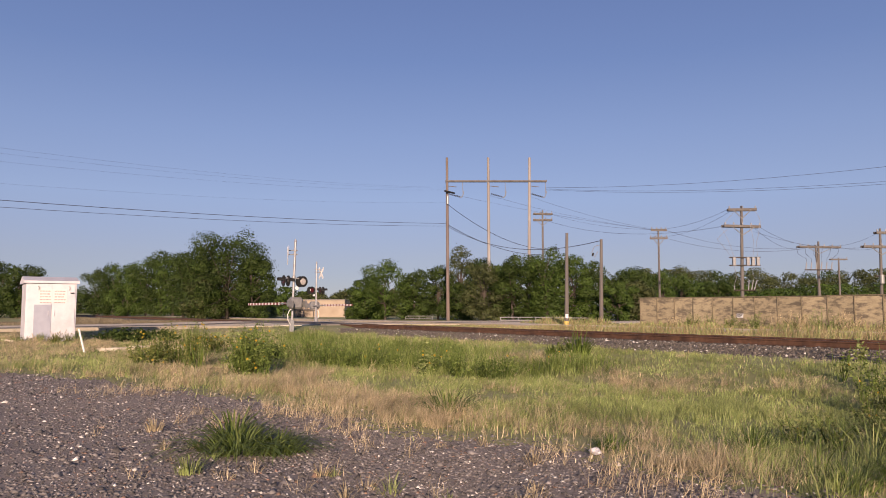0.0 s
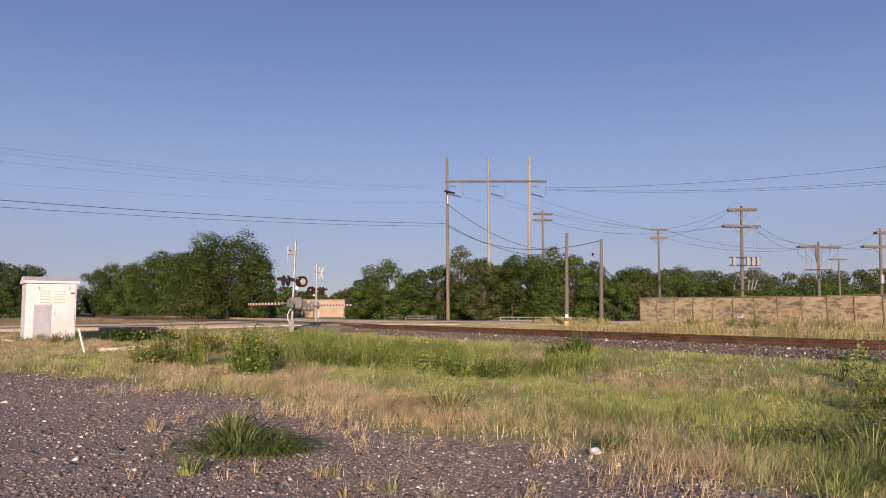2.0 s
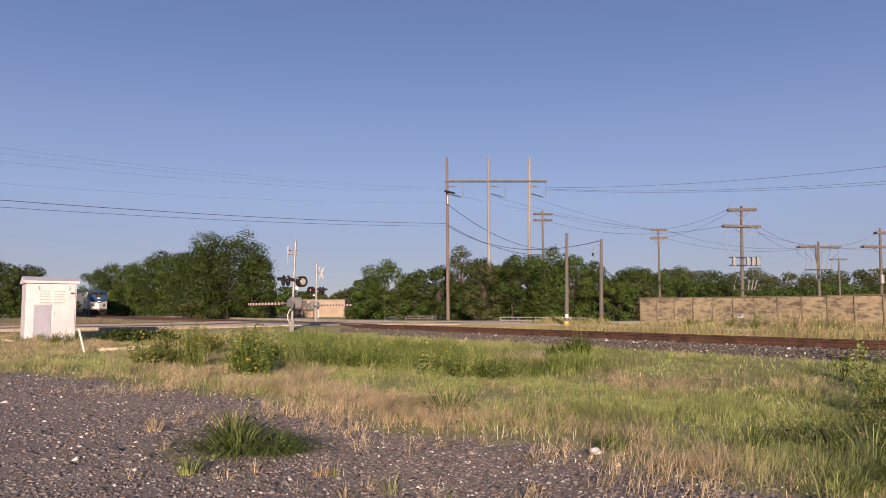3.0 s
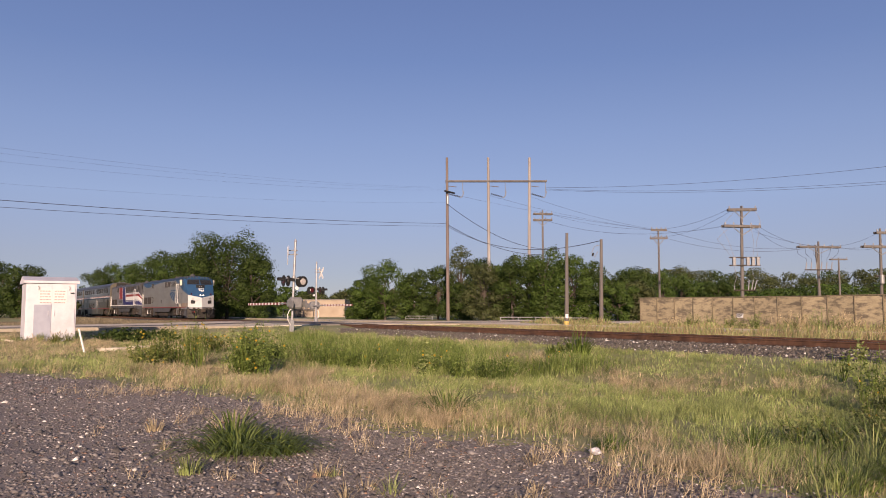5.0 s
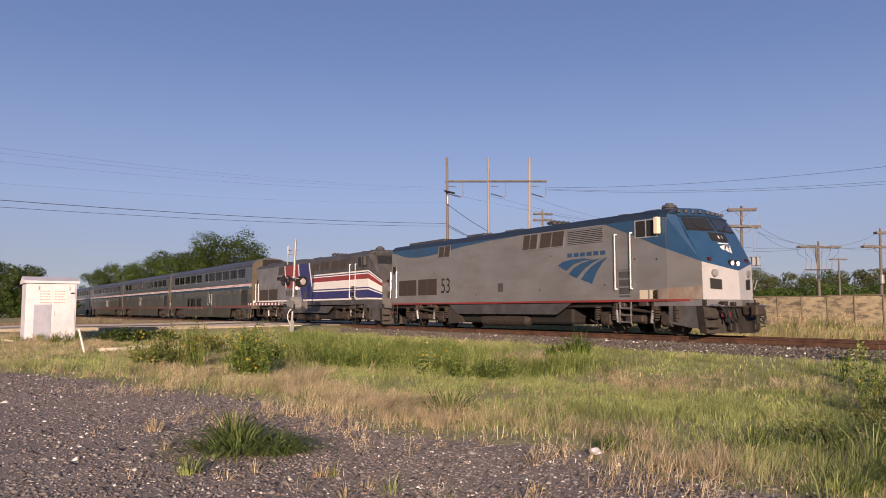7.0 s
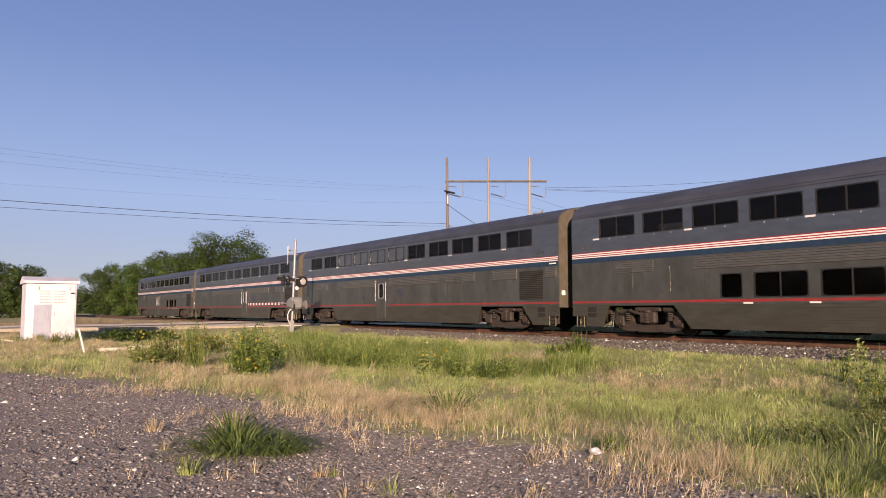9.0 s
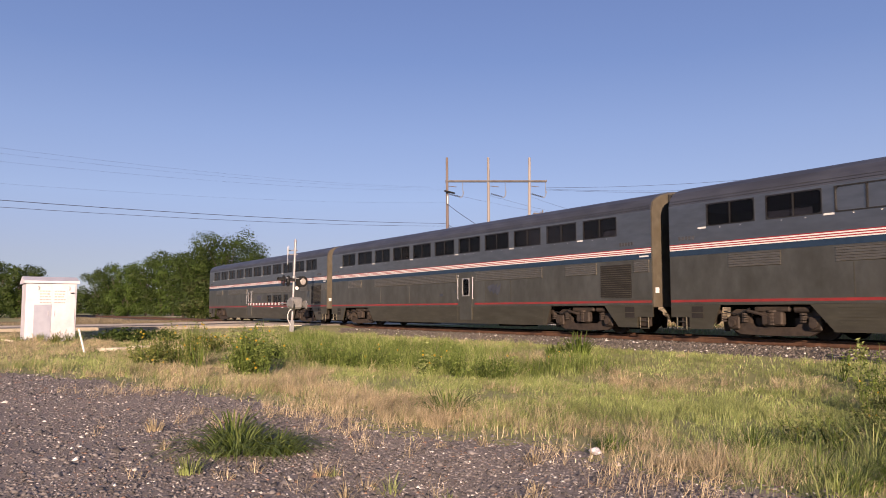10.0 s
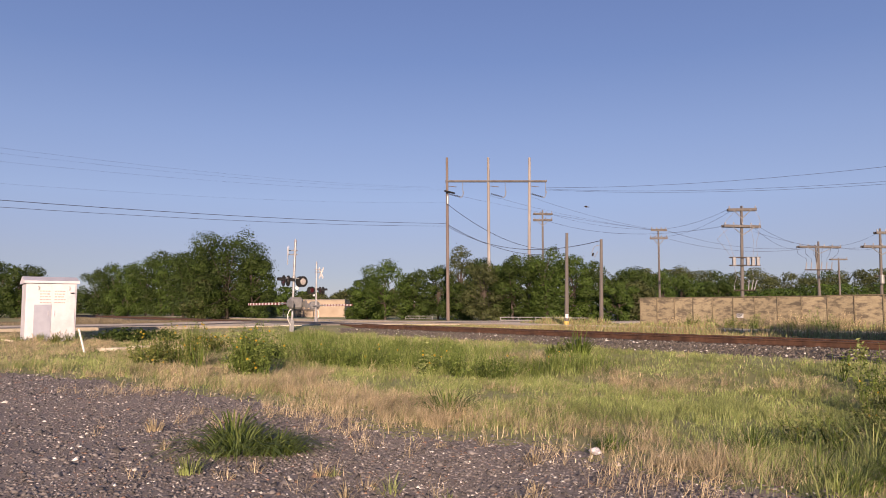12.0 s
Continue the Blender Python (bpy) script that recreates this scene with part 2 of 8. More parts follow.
M_GRASS = leaf_mat("green grass blades", (0.21, 0.265, 0.085), (0.295, 0.35, 0.12), (0.41, 0.44, 0.18), 0.3, fine=0.36)
M_LUSH = leaf_mat("rank green weeds", (0.092, 0.14, 0.0304), (0.152, 0.212, 0.048), (0.248, 0.304, 0.084), 0.3, fine=0.38)
M_STRAW = leaf_mat("dry straw blades", (0.41, 0.325, 0.19), (0.56, 0.455, 0.28), (0.7, 0.585, 0.4), 0.25, fine=0.3)
M_OLDSTRAW = leaf_mat("weathered straw blades", (0.29, 0.225, 0.12), (0.38, 0.3, 0.165), (0.48, 0.385, 0.22), 0.25, fine=0.3)
M_TUFT = leaf_mat("dark green grass blades", (0.069, 0.11, 0.0202), (0.119, 0.179, 0.035), (0.202, 0.266, 0.0598), 0.3, fine=0.38)
M_NIGHTBLUE = mat("dark weathered blue roof paint", (0.0096, 0.024, 0.048), (0.0176, 0.04, 0.076), rough=0.5, grain=3, stain=(0.024, 0.028, 0.032), stain_scale=1.1, stain_at=0.56)
M_PILOT = mat("black oily pilot steel", (0.0146, 0.0125, 0.0104), (0.0312, 0.026, 0.0208), rough=0.65, metal=0.2, grain=7, stain=(0.0468, 0.0364, 0.026), stain_scale=2.2, stain_at=0.62, bump=0.2, bump_scale=20)
M_BROAD = leaf_mat("broad tuft blades", (0.0864, 0.13, 0.0288), (0.154, 0.211, 0.0528), (0.259, 0.317, 0.096), 0.3, fine=0.3)
M_BUSH = leaf_mat("wild sunflower leaves", (0.11, 0.134, 0.0322), (0.193, 0.216, 0.0552), (0.313, 0.313, 0.11), 0.3, fine=0.38)
M_OLIVE = leaf_mat("olive weed leaves", (0.105, 0.12, 0.04), (0.18, 0.2, 0.065), (0.3, 0.3, 0.125), 0.3, fine=0.35)
M_VERGE = leaf_mat("brown verge grass", (0.16, 0.135, 0.09), (0.215, 0.18, 0.12), (0.28, 0.235, 0.155), 0.25, fine=0.25)
M_PETAL = leaf_mat("yellow petals", (0.48, 0.288, 0.016), (0.56, 0.36, 0.024), (0.6, 0.416, 0.04), 0.3)


# ---- mesh helpers ----
def part(name, bm, material, parent=None, label=""):
    """Links a bmesh as one mesh object under a thing or a part."""
    me = bpy.data.meshes.new(name)
    bmesh.ops.recalc_face_normals(bm, faces=bm.faces)
    bm.to_mesh(me)
    bm.free()
    me.materials.append(material)
    ob = new(name, me)
    ob.parent = parent
    return tagged(ob, label)


def mesh_part(name, verts, faces, material, parent=None, label=""):
    me = bpy.data.meshes.new(name)
    me.from_pydata(verts, [], faces)
    me.materials.append(material)
    ob = new(name, me)
    ob.parent = parent
    return tagged(ob, label)


def fast_mesh(name, verts, tris, material):
    """A large mesh of triangles from arrays."""
    me = bpy.data.meshes.new(name)
    v, f = np.asarray(verts, np.float32), np.asarray(tris, np.int32)
    me.vertices.add(len(v))
    me.vertices.foreach_set("co", v.ravel())
    me.loops.add(f.size)
    me.loops.foreach_set("vertex_index", f.ravel())
    me.polygons.add(len(f))
    me.polygons.foreach_set("loop_start", np.arange(0, f.size, 3, dtype=np.int32))
    me.polygons.foreach_set("loop_total", np.full(len(f), 3, dtype=np.int32))
    me.update(calc_edges=True)
    me.materials.append(material)
    return new(name, me)


def empty(name, m, label="", category="", group=""):
    ob = new(name)
    ob.matrix_basis = m
    return tagged(ob, label, category, group)


def box(bm, x0, x1, y0, y1, z0, z1, bevel=0.0):
    vs = [bm.verts.new((x, y, z)) for x in (x0, x1) for y in (y0, y1) for z in (z0, z1)]
    fs = [bm.faces.new([vs[i] for i in f]) for f in ((0, 1, 3, 2), (4, 6, 7, 5), (0, 4, 5, 1), (2, 3, 7, 6), (0, 2, 6, 4), (1, 5, 7, 3))]
    if bevel:
        es = list({e for f in fs for e in f.edges})
        bmesh.ops.bevel(bm, geom=es, offset=bevel, segments=1, affect="EDGES")
    return bm


def tube(bm, p0, p1, r0, r1=None, seg=10, caps=True):
    p0, p1 = Vector(p0), Vector(p1)
    r1 = r0 if r1 is None else r1
    q = (p1 - p0).to_track_quat("Z", "Y")
    rings = []
    for p, r in ((p0, r0), (p1, r1)):
        rings.append([bm.verts.new(p + q @ Vector((r * math.cos(a), r * math.sin(a), 0))) for a in (2 * math.pi * i / seg for i in range(seg))])
    for i in range(seg):
        bm.faces.new((rings[0][i], rings[0][(i + 1) % seg], rings[1][(i + 1) % seg], rings[1][i]))
    if caps:
        bm.faces.new(rings[0][::-1])
        bm.faces.new(rings[1])
    return bm


def pipe(bm, pts, r, seg=6):
    for a, b in zip(pts, pts[1:]):
        tube(bm, a, b, r, seg=seg)
    return bm


def prism(bm, pts, a0, a1, axis="y"):
    """A flat outline, in (x, z) for axis y or (y, z) for axis x or (x, y) for axis z, pushed from a0 to a1."""
    def at(p, a):
        return {"y": (p[0], a, p[1]), "x": (a, p[0], p[1]), "z": (p[0], p[1], a)}[axis]
    r0 = [bm.verts.new(at(p, a0)) for p in pts]
    r1 = [bm.verts.new(at(p, a1)) for p in pts]
    n = len(pts)
    bm.faces.new(r0)
    bm.faces.new(r1[::-1])
    for i in range(n):
        bm.faces.new((r0[i], r1[i], r1[(i + 1) % n], r0[(i + 1) % n]))
    return bm


def B():
    return bmesh.new()


def holed_wall(bm, x0, x1, z0, z1, y_out, y_in, holes):
    """A wall of some thickness in the plane of x and z, with square openings that go through it."""
    xs = sorted({x0, x1, *[min(max(v, x0), x1) for h in holes for v in h[:2]]})
    zs = sorted({z0, z1, *[min(max(v, z0), z1) for h in holes for v in h[2:4]]})
    def solid(i, j):
        if not (0 <= i < len(xs) - 1 and 0 <= j < len(zs) - 1):
            return False
        cx, cz = (xs[i] + xs[i + 1]) / 2, (zs[j] + zs[j + 1]) / 2
        return not any(h[0] < cx < h[1] and h[2] < cz < h[3] for h in holes)
    cache = {}
    def v(i, j, y):
        k = (i, j, y)
        if k not in cache:
            cache[k] = bm.verts.new((xs[i], y, zs[j]))
        return cache[k]
    for i in range(len(xs) - 1):
        for j in range(len(zs) - 1):
            if not solid(i, j):
                continue
            for y in (y_out, y_in):
                bm.faces.new((v(i, j, y), v(i + 1, j, y), v(i + 1, j + 1, y), v(i, j + 1, y)))
            for di, dj, a, b in ((-1, 0, (i, j), (i, j + 1)), (1, 0, (i + 1, j), (i + 1, j + 1)), (0, -1, (i, j), (i + 1, j)), (0, 1, (i, j + 1), (i + 1, j + 1))):
                if not solid(i + di, j + dj):
                    bm.faces.new((v(*a, y_out), v(*b, y_out), v(*b, y_in), v(*a, y_in)))
    return bm


# ---- ground: one sheet to the horizon ----
def lerp_rows(v, rows):
    if v <= rows[0][0]:
        return rows[0][1]
    for (a, p), (b, q) in zip(rows, rows[1:]):
        if v <= b:
            return p + (q - p) * (v - a) / (b - a)
    return rows[-1][1]


def lot_edge(s):
    """The border of the gravel lot, in n."""
    e = lerp_rows(s, [(-40, -9), (-26, -2.0), (-20.6, 1.1), (-17.6, 2.6), (-14.2, 3.8), (-10.0, 4.6), (-7.3, 5.25), (-6.2, 5.6), (-4.1, 5.95), (-2.5, 6.0), (0, 6.2), (20, 7)])
    return e + 0.45 * noise.noise((s * 0.55, 3.1, 0)) + 0.18 * noise.noise((s * 2.1, 7.7, 0))


def road_z(n):
    return lerp_rows(n, [(-60, 0.45), (4, 0.52), (13, 0.60), (17.5, 0.70), (25, 0.70), (31, 0.60), (80, 0.5)])


def ground_z(s, n):
    side = lerp_rows(s, [(-50, 0.42), (-35, 0.27), (-15, 0.06), (-5, 0.0), (20, 0.0), (60, 0.0)])
    bank = lerp_rows(n, [(8, 0.0), (11, 0.02), (17, 0.32), (25, 0.40), (29, 0.52), (38, 0.50), (40.5, 0.02 if s > -39 else 0.45), (60, 0.1 if s > -39 else 0.4), (120, 0.3)])
    z = side + (bank - side) * lerp_rows(n, [(8, 0.0), (17, 1.0)]) if n > 8 else side
    dip = -0.22 * math.exp(-((n - 12.3) / 2.2) ** 2) * lerp_rows(s, [(-40, 0), (-28, 1)])
    k = lerp_rows(abs(s + 52), [(9.5, 1.0), (14, 0.0)])
    z = (z + dip) * (1 - k) + (road_z(n) - 0.06) * k
    rough = 0.05 * noise.noise((s * 0.4, n * 0.4, 1)) + 0.02 * noise.noise((s * 1.5, n * 1.5, 2))
    return z + rough * (1 - k) * lerp_rows(n, [(16, 1), (19, 0.3)])


def spaced(*runs):
    out = []
    for a, b, step in runs:
        out += list(np.arange(a, b, step))
    return sorted(set(round(float(v), 3) for v in out))


s_lines = spaced((-4000, -400, 600), (-400, -100, 25), (-100, -40, 2.5), (-40, -24, 0.8), (-24, 6, 0.3), (6, 40, 3), (40, 300, 40), (300, 4001, 700))
n_lines = spaced((-4000, -300, 740), (-300, -30, 45), (-30, -4, 2), (-4, 10, 0.3), (10, 26, 0.6), (26, 60, 2), (60, 200, 20), (200, 4001, 380))
M_TURF = mat("dry turf soil", (0.32, 0.29, 0.14), (0.41, 0.37, 0.19), rough=0.95, grain=5, stain=(0.25, 0.26, 0.095), stain_scale=0.45, stain_at=0.45, bump=0.4, bump_scale=18)
M_LOT = mat("dark gritty lot soil", (0.185, 0.156, 0.138), (0.295, 0.248, 0.217), rough=0.95, grain=22, stain=(0.36, 0.285, 0.225), stain_scale=0.5, stain_at=0.6, bump=0.5, bump_scale=45)
gv, gf, gm = [], [], []
for s in s_lines:
    for n in n_lines:
        gv.append(W(s, n, ground_z(s, n)))
nn = len(n_lines)
for i in range(len(s_lines) - 1):
    for j in range(nn - 1):
        gf.append((i * nn + j, (i + 1) * nn + j, (i + 1) * nn + j + 1, i * nn + j + 1))
        cs, cn = (s_lines[i] + s_lines[i + 1]) / 2, (n_lines[j] + n_lines[j + 1]) / 2
        gm.append(1 if cn < lot_edge(cs) and -60 < cn and abs(cs) < 60 else 0)
ground = mesh_part("ground", gv, gf, M_TURF)
ground.data.materials.append(M_LOT)
ground.data.polygons.foreach_set("material_index", gm)
ground.data.polygons.foreach_set("use_smooth", [True] * len(gf))
tagged(ground, "dry grassy ground with a dark gravel lot", kind="structure")


def strip(name, s0, s1, n0, n1, material, label, up=0.0, cuts=40):
    """A slab of road that follows the grade."""
    vs, fs = [], []
    for i in range(cuts + 1):
        n = n0 + (n1 - n0) * i / cuts
        for s in (s0, s1):
            vs.append(W(s, n, road_z(n) + up))
        for s in (s0, s1):
            vs.append(W(s, n, road_z(n) + up - 0.16))
        if i:
            a, b = 4 * (i - 1), 4 * i
            fs += [(a, b, b + 1, a + 1), (a, a + 2, b + 2, b), (a + 1, b + 1, b + 3, a + 3)]
    fs += [(0, 1, 3, 2), (4 * cuts, 4 * cuts + 2, 4 * cuts + 3, 4 * cuts + 1)]
    return tagged(mesh_part(name, vs, fs, material), label, kind="structure")


# the road runs square across the track; its dark lane lies between pale shoulders
for n0, n1 in ((-60, TRACK - 1.75), (TRACK + 1.75, 60)):
    strip("road", -53.4, -50.4, n0, n1, M_ASPHALT, "worn grey asphalt road across the railway")
    strip("pavement", -50.4, -43.5, n0, n1, M_CONCRETE, "pale concrete road shoulder", -0.03)
    strip("pavement", -61.5, -53.4, n0, n1, M_CONCRETE, "pale concrete road shoulder", -0.03)
# the service road beyond the track
sv, sf = [], []
for i in range(91):
    s = -150 + i * 2.0
    for n in (30.0 + 0.5 * noise.noise((s * 0.2, 0, 5)), 36.8 + 0.5 * noise.noise((s * 0.2, 0, 9))):
        sv.append(W(s, n, max(ground_z(s, n), 0.5) + 0.05))
    if i:
        sf.append((2 * i - 2, 2 * i, 2 * i + 1, 2 * i - 1))
tagged(mesh_part("road", sv, sf, M_CONCRETE), "pale caliche service road beside the railway", kind="structure")

# low pale kerbs on the near road edges, added so upright faces catch the sun
M_KERB = mat("weathered kerb concrete", (0.33, 0.285, 0.22), (0.42, 0.365, 0.285), rough=0.95, grain=4, stain=(0.26, 0.22, 0.165), stain_scale=0.8, stain_at=0.58)


def kerb(ends, height, label):
    """A run of kerb blocks, 3 m each, between two places given by s, n and the foot's height."""
    (s0, n0, z0), (s1, n1, z1) = ends
    count = int(max(abs(s1 - s0), abs(n1 - n0)) / 3.0)
    th = empty("kerb", Matrix.Identity(4), label, "kerb")
    th["kind"] = "structure"
    for k in range(count):
        p, q = (W(s0 + (s1 - s0) * f, n0 + (n1 - n0) * f, z0 + (z1 - z0) * f) for f in ((k + 0.004) / count, (k + 0.996) / count))
        across = (q - p).normalized().cross(Vector((0, 0, 1))) * 0.1
        up = Vector((0, 0, height))
        vs = [p - across - up, p + across - up, q + across - up, q - across - up, p - across + up, p + across + up, q + across + up, q - across + up]
        bm = B()
        bv = [bm.verts.new(v) for v in vs]
        for f in ((0, 1, 2, 3), (4, 5, 6, 7), (0, 1, 5, 4), (1, 2, 6, 5), (2, 3, 7, 6), (3, 0, 4, 7)):
            bm.faces.new([bv[i] for i in f])
        part("kerb_block", bm, M_KERB, th)


kerb(((-110, 29.8, 0.57), (-27.5, 29.8, 0.57)), 0.11, "low pale kerb added for the service road's bright strip")
kerb(((-43.4, -45, 0.47), (-43.4, 14.5, 0.6)), 0.08, "low pale kerb added for the road's bright strip")

# ---- the track ----
bm = B()
prism(bm, [(TRACK - 3.75, 0.05), (TRACK - 3.5, 0.26), (TRACK - 1.95, 0.50), (TRACK + 1.95, 0.50), (TRACK + 3.9, 0.2), (TRACK + 4.1, 0.0)], 0, 1, "x")
for v in bm.verts:
    v.co = W(-420 if v.co.x < 0.5 else 60, v.co.y, v.co.z)
tagged(part("ballast_bed", bm, mat("ballast bed", (0.09, 0.078, 0.068), (0.17, 0.15, 0.13), rough=0.95, grain=22, stain=(0.11, 0.095, 0.08), stain_scale=0.6, bump=0.9, bump_scale=40)), "grey crushed-stone ballast bed under the track", kind="structure")
railway = empty("railway_track", Matrix.Identity(4), "single railway track with rusty rails on wooden ties", "railway track")
railway["kind"] = "structure"
RAIL_PROFILE = [(-0.07, 0), (0.07, 0), (0.07, 0.012), (0.015, 0.035), (0.011, 0.13), (0.036, 0.142), (0.034, 0.172), (0.02, 0.18), (-0.02, 0.18), (-0.034, 0.172), (-0.036, 0.142), (-0.011, 0.13), (-0.015, 0.035), (-0.07, 0.012)]
for off in (-0.755, 0.755):
    bm = B()
    prism(bm, [(TRACK + off + a, RAIL - 0.185 + b) for a, b in RAIL_PROFILE], 0, 1, "x")
    for v in bm.verts:
        v.co = W(-420 if v.co.x < 0.5 else 60, v.co.y, v.co.z)
    rail = part("rail", bm, M_RAIL, railway)
    bm = B()
    prism(bm, [(TRACK + off - 0.022, RAIL - 0.004), (TRACK + off + 0.022, RAIL - 0.004), (TRACK + off + 0.02, RAIL), (TRACK + off - 0.02, RAIL)], 0, 1, "x")
    for v in bm.verts:
        v.co = W(-420 if v.co.x < 0.5 else 60, v.co.y, v.co.z)
    part("running_surface", bm, M_RAILTOP, rail, "worn bare steel running surface")
# grade-crossing panels
for k in range(6):
    s0 = -61.0 + 3.05 * k
    for n0, n1 in ((TRACK - 1.75, TRACK - 0.85), (TRACK - 0.66, TRACK + 0.66), (TRACK + 0.85, TRACK + 1.75)):
        bm = B()
        box(bm, 0.01, 3.03, 0, n1 - n0, -0.2, 0, 0.012)
        p = part("crossing_panel", bm, M_ASPHALT, railway)
        p.matrix_basis = track_pose(s0, n0, RAIL - 0.006)

# ---- precast wall beyond the track ----
wall = empty("boundary_wall", track_pose(0, 40.7, 0), "tan stained precast concrete boundary wall", "wall")
bm = B()
box(bm, 0, 1.455, -0.07, 0.07, -0.3, 2.28, 0.012)
pm = bpy.data.meshes.new("panel")
bmesh.ops.recalc_face_normals(bm, faces=bm.faces)
bm.to_mesh(pm)
bm.free()
pm.materials.append(M_PANEL)
bm = B()
box(bm, 0, 0.05, -0.10, 0.1, -0.3, 2.32, 0.008)
jm = bpy.data.meshes.new("joint_post")
bmesh.ops.recalc_face_normals(bm, faces=bm.faces)
bm.to_mesh(jm)
bm.free()
# darker than the panels, for the shade in the joint gaps; coping shares it
M_JOINT = mat("joint concrete darkened for gap shade", (0.152, 0.124, 0.08), (0.24, 0.2, 0.132), rough=0.9, grain=8)
jm.materials.append(M_JOINT)
rw = random.Random(11)
for k in range(30):
    x = -37.1 + 1.502 * k
    top = lerp_rows(x, [(-38, 0.10), (-24, 0.02), (-23.6, 0.05), (10, 0.0)])
    ob = new("panel", pm)
    ob.parent = wall
    ob.matrix_basis = pose(x + 0.05, rw.uniform(-0.012, 0.012), top + rw.uniform(-0.01, 0.01), rw.uniform(-0.4, 0.4))
    ob = new("joint_post", jm)
    ob.parent = wall
    ob.matrix_basis = pose(x, 0, top + rw.uniform(-0.01, 0.01))
    bm = B()
    box(bm, x + 0.004, x + 1.498, -0.1, 0.1, 2.285 + top, 2.35 + top, 0.012)
    part("coping", bm, M_JOINT, wall)
bm = B()
box(bm, -29.3, -28.85, -0.115, -0.075, 1.1, 1.36, 0.004)
notice = part("notice", bm, M_SIGNWHITE, wall, "small white notice with unreadable print")
bm = B()
for r in range(3):
    box(bm, -29.27, -28.88 - 0.05 * r, -0.12, -0.1151, 1.28 - 0.065 * r, 1.315 - 0.065 * r)
part("print", bm, M_LDARK, notice)


# ---- poles and lines ----
def insulator(bm, x, y, z, h=0.28):
    tube(bm, (x, y, z), (x, y, z + h * 0.4), 0.02, seg=6)
    tube(bm, (x, y, z + h * 0.35), (x, y, z + h * 0.65), 0.085, 0.07, seg=8)
    tube(bm, (x, y, z + h * 0.65), (x, y, z + h), 0.06, 0.04, seg=8)


def swept(bm, pts, radii, seg=10, caps=True):
    """One continuous skin along a line of points."""
    rings = []
    for i, p in enumerate(pts):
        way = Vector(pts[min(i + 1, len(pts) - 1)]) - Vector(pts[max(i - 1, 0)])
        q = way.to_track_quat("Z", "Y")
        rings.append([bm.verts.new(Vector(p) + q @ Vector((radii[i] * math.cos(2 * math.pi * k / seg), radii[i] * math.sin(2 * math.pi * k / seg), 0))) for k in range(seg)])
    for a, b in zip(rings, rings[1:]):
        for k in range(seg):
            bm.faces.new((a[k], a[(k + 1) % seg], b[(k + 1) % seg], b[k]))
    if caps:
        bm.faces.new(rings[0][::-1])
        bm.faces.new(rings[-1])
    return bm


def pole(x, y, z0, h, r=0.15, lean=(0, 0), material=M_POLE, label="weathered wooden utility pole", name="utility_pole", arms=(), group=""):
    """A tapered pole; arms: (height, left reach, right reach, turn, number of insulators, braces)."""
    th = empty(name, pose(x, y, z0), label, "utility pole", group)
    bm = swept(B(), [(lean[0] * i / 5, lean[1] * i / 5, h * i / 5 - (0.4 if i == 0 else 0)) for i in range(6)], [r * (1 - 0.38 * i / 5) for i in range(6)], 12)
    part("shaft", bm, material, th)
    for z, l, rt, turn, count, brace in arms:
        cx, cy = lean[0] * z / h, lean[1] * z / h
        rot = Matrix.Translation((cx, cy, z)) @ Matrix.Rotation(radians(turn), 4, "Z")
        bm = B()
        box(bm, -l, rt, -0.19 - r * 0.5, -0.05 - r * 0.5, -0.12, 0.12, 0.012)
        if l + rt > 2.3:
            box(bm, -l, rt, 0.05 + r * 0.5, 0.19 + r * 0.5, -0.12, 0.12, 0.012)
        bm.transform(rot)
        arm = part("crossarm", bm, material, th)
        if brace:
            for sx in (-1, 1):
                bm = B()
                tube(bm, (sx * min(l, rt) * 0.62, -0.2 - r * 0.5, -0.06), (0, -r * 0.6, -0.85), 0.04, seg=6)
                bm.transform(rot)
                part("brace", bm, M_GALV, th)
        for i in range(count):
            px = -l + 0.12 + (l + rt - 0.24) * i / max(1, count - 1)
            bm = B()
            insulator(bm, px, -0.12 - r * 0.5, 0.08)
            bm.transform(rot)
            part("insulator", bm, M_PORC, arm)
    return th


def wire(pts, sag, r=0.012, name="power_line", label="thin sagging overhead power line", material=M_WIRE):
    """One span that hangs in a shallow curve."""
    a, b = Vector(pts[0]), Vector(pts[1])
    k = 14
    line = [a.lerp(b, i / k) - Vector((0, 0, 4 * sag * (i / k) * (1 - i / k))) for i in range(k + 1)]
    ob = part(name, swept(B(), line, [r] * (k + 1), 5), material)
    return tagged(ob, label, "cable")


# three-pole transmission structure
h_frame = empty("transmission_structure", pose(0.5, 84, 0.35), "three tall bleached wooden poles joined by a long crossarm", "power pylon")
for x0, x1, m in ((0.06, -0.06, mat("reddish pole timber", (0.13, 0.1, 0.088), (0.21, 0.168, 0.15), rough=0.9, grain=7, stretch=(1, 1, 0.06), bump=0.4, bump_scale=18)), (4.61, 4.57, M_POLE_PALE), (8.98, 9.2, M_POLE_PALE)):
    bm = B()
    swept(bm, [(x0 + (x1 - x0) * i / 6, 0, 18.3 * i / 6 - (0.4 if not i else 0)) for i in range(7)], [0.2 - 0.065 * i / 6 for i in range(7)], 12)
    part("pole", bm, m, h_frame)
bm = B()
box(bm, -0.25, 11.1, -0.28, -0.18, 15.53, 15.69, 0.015)
box(bm, -0.25, 11.1, 0.16, 0.26, 15.53, 15.69, 0.015)
part("crossarm", bm, M_POLE, h_frame)
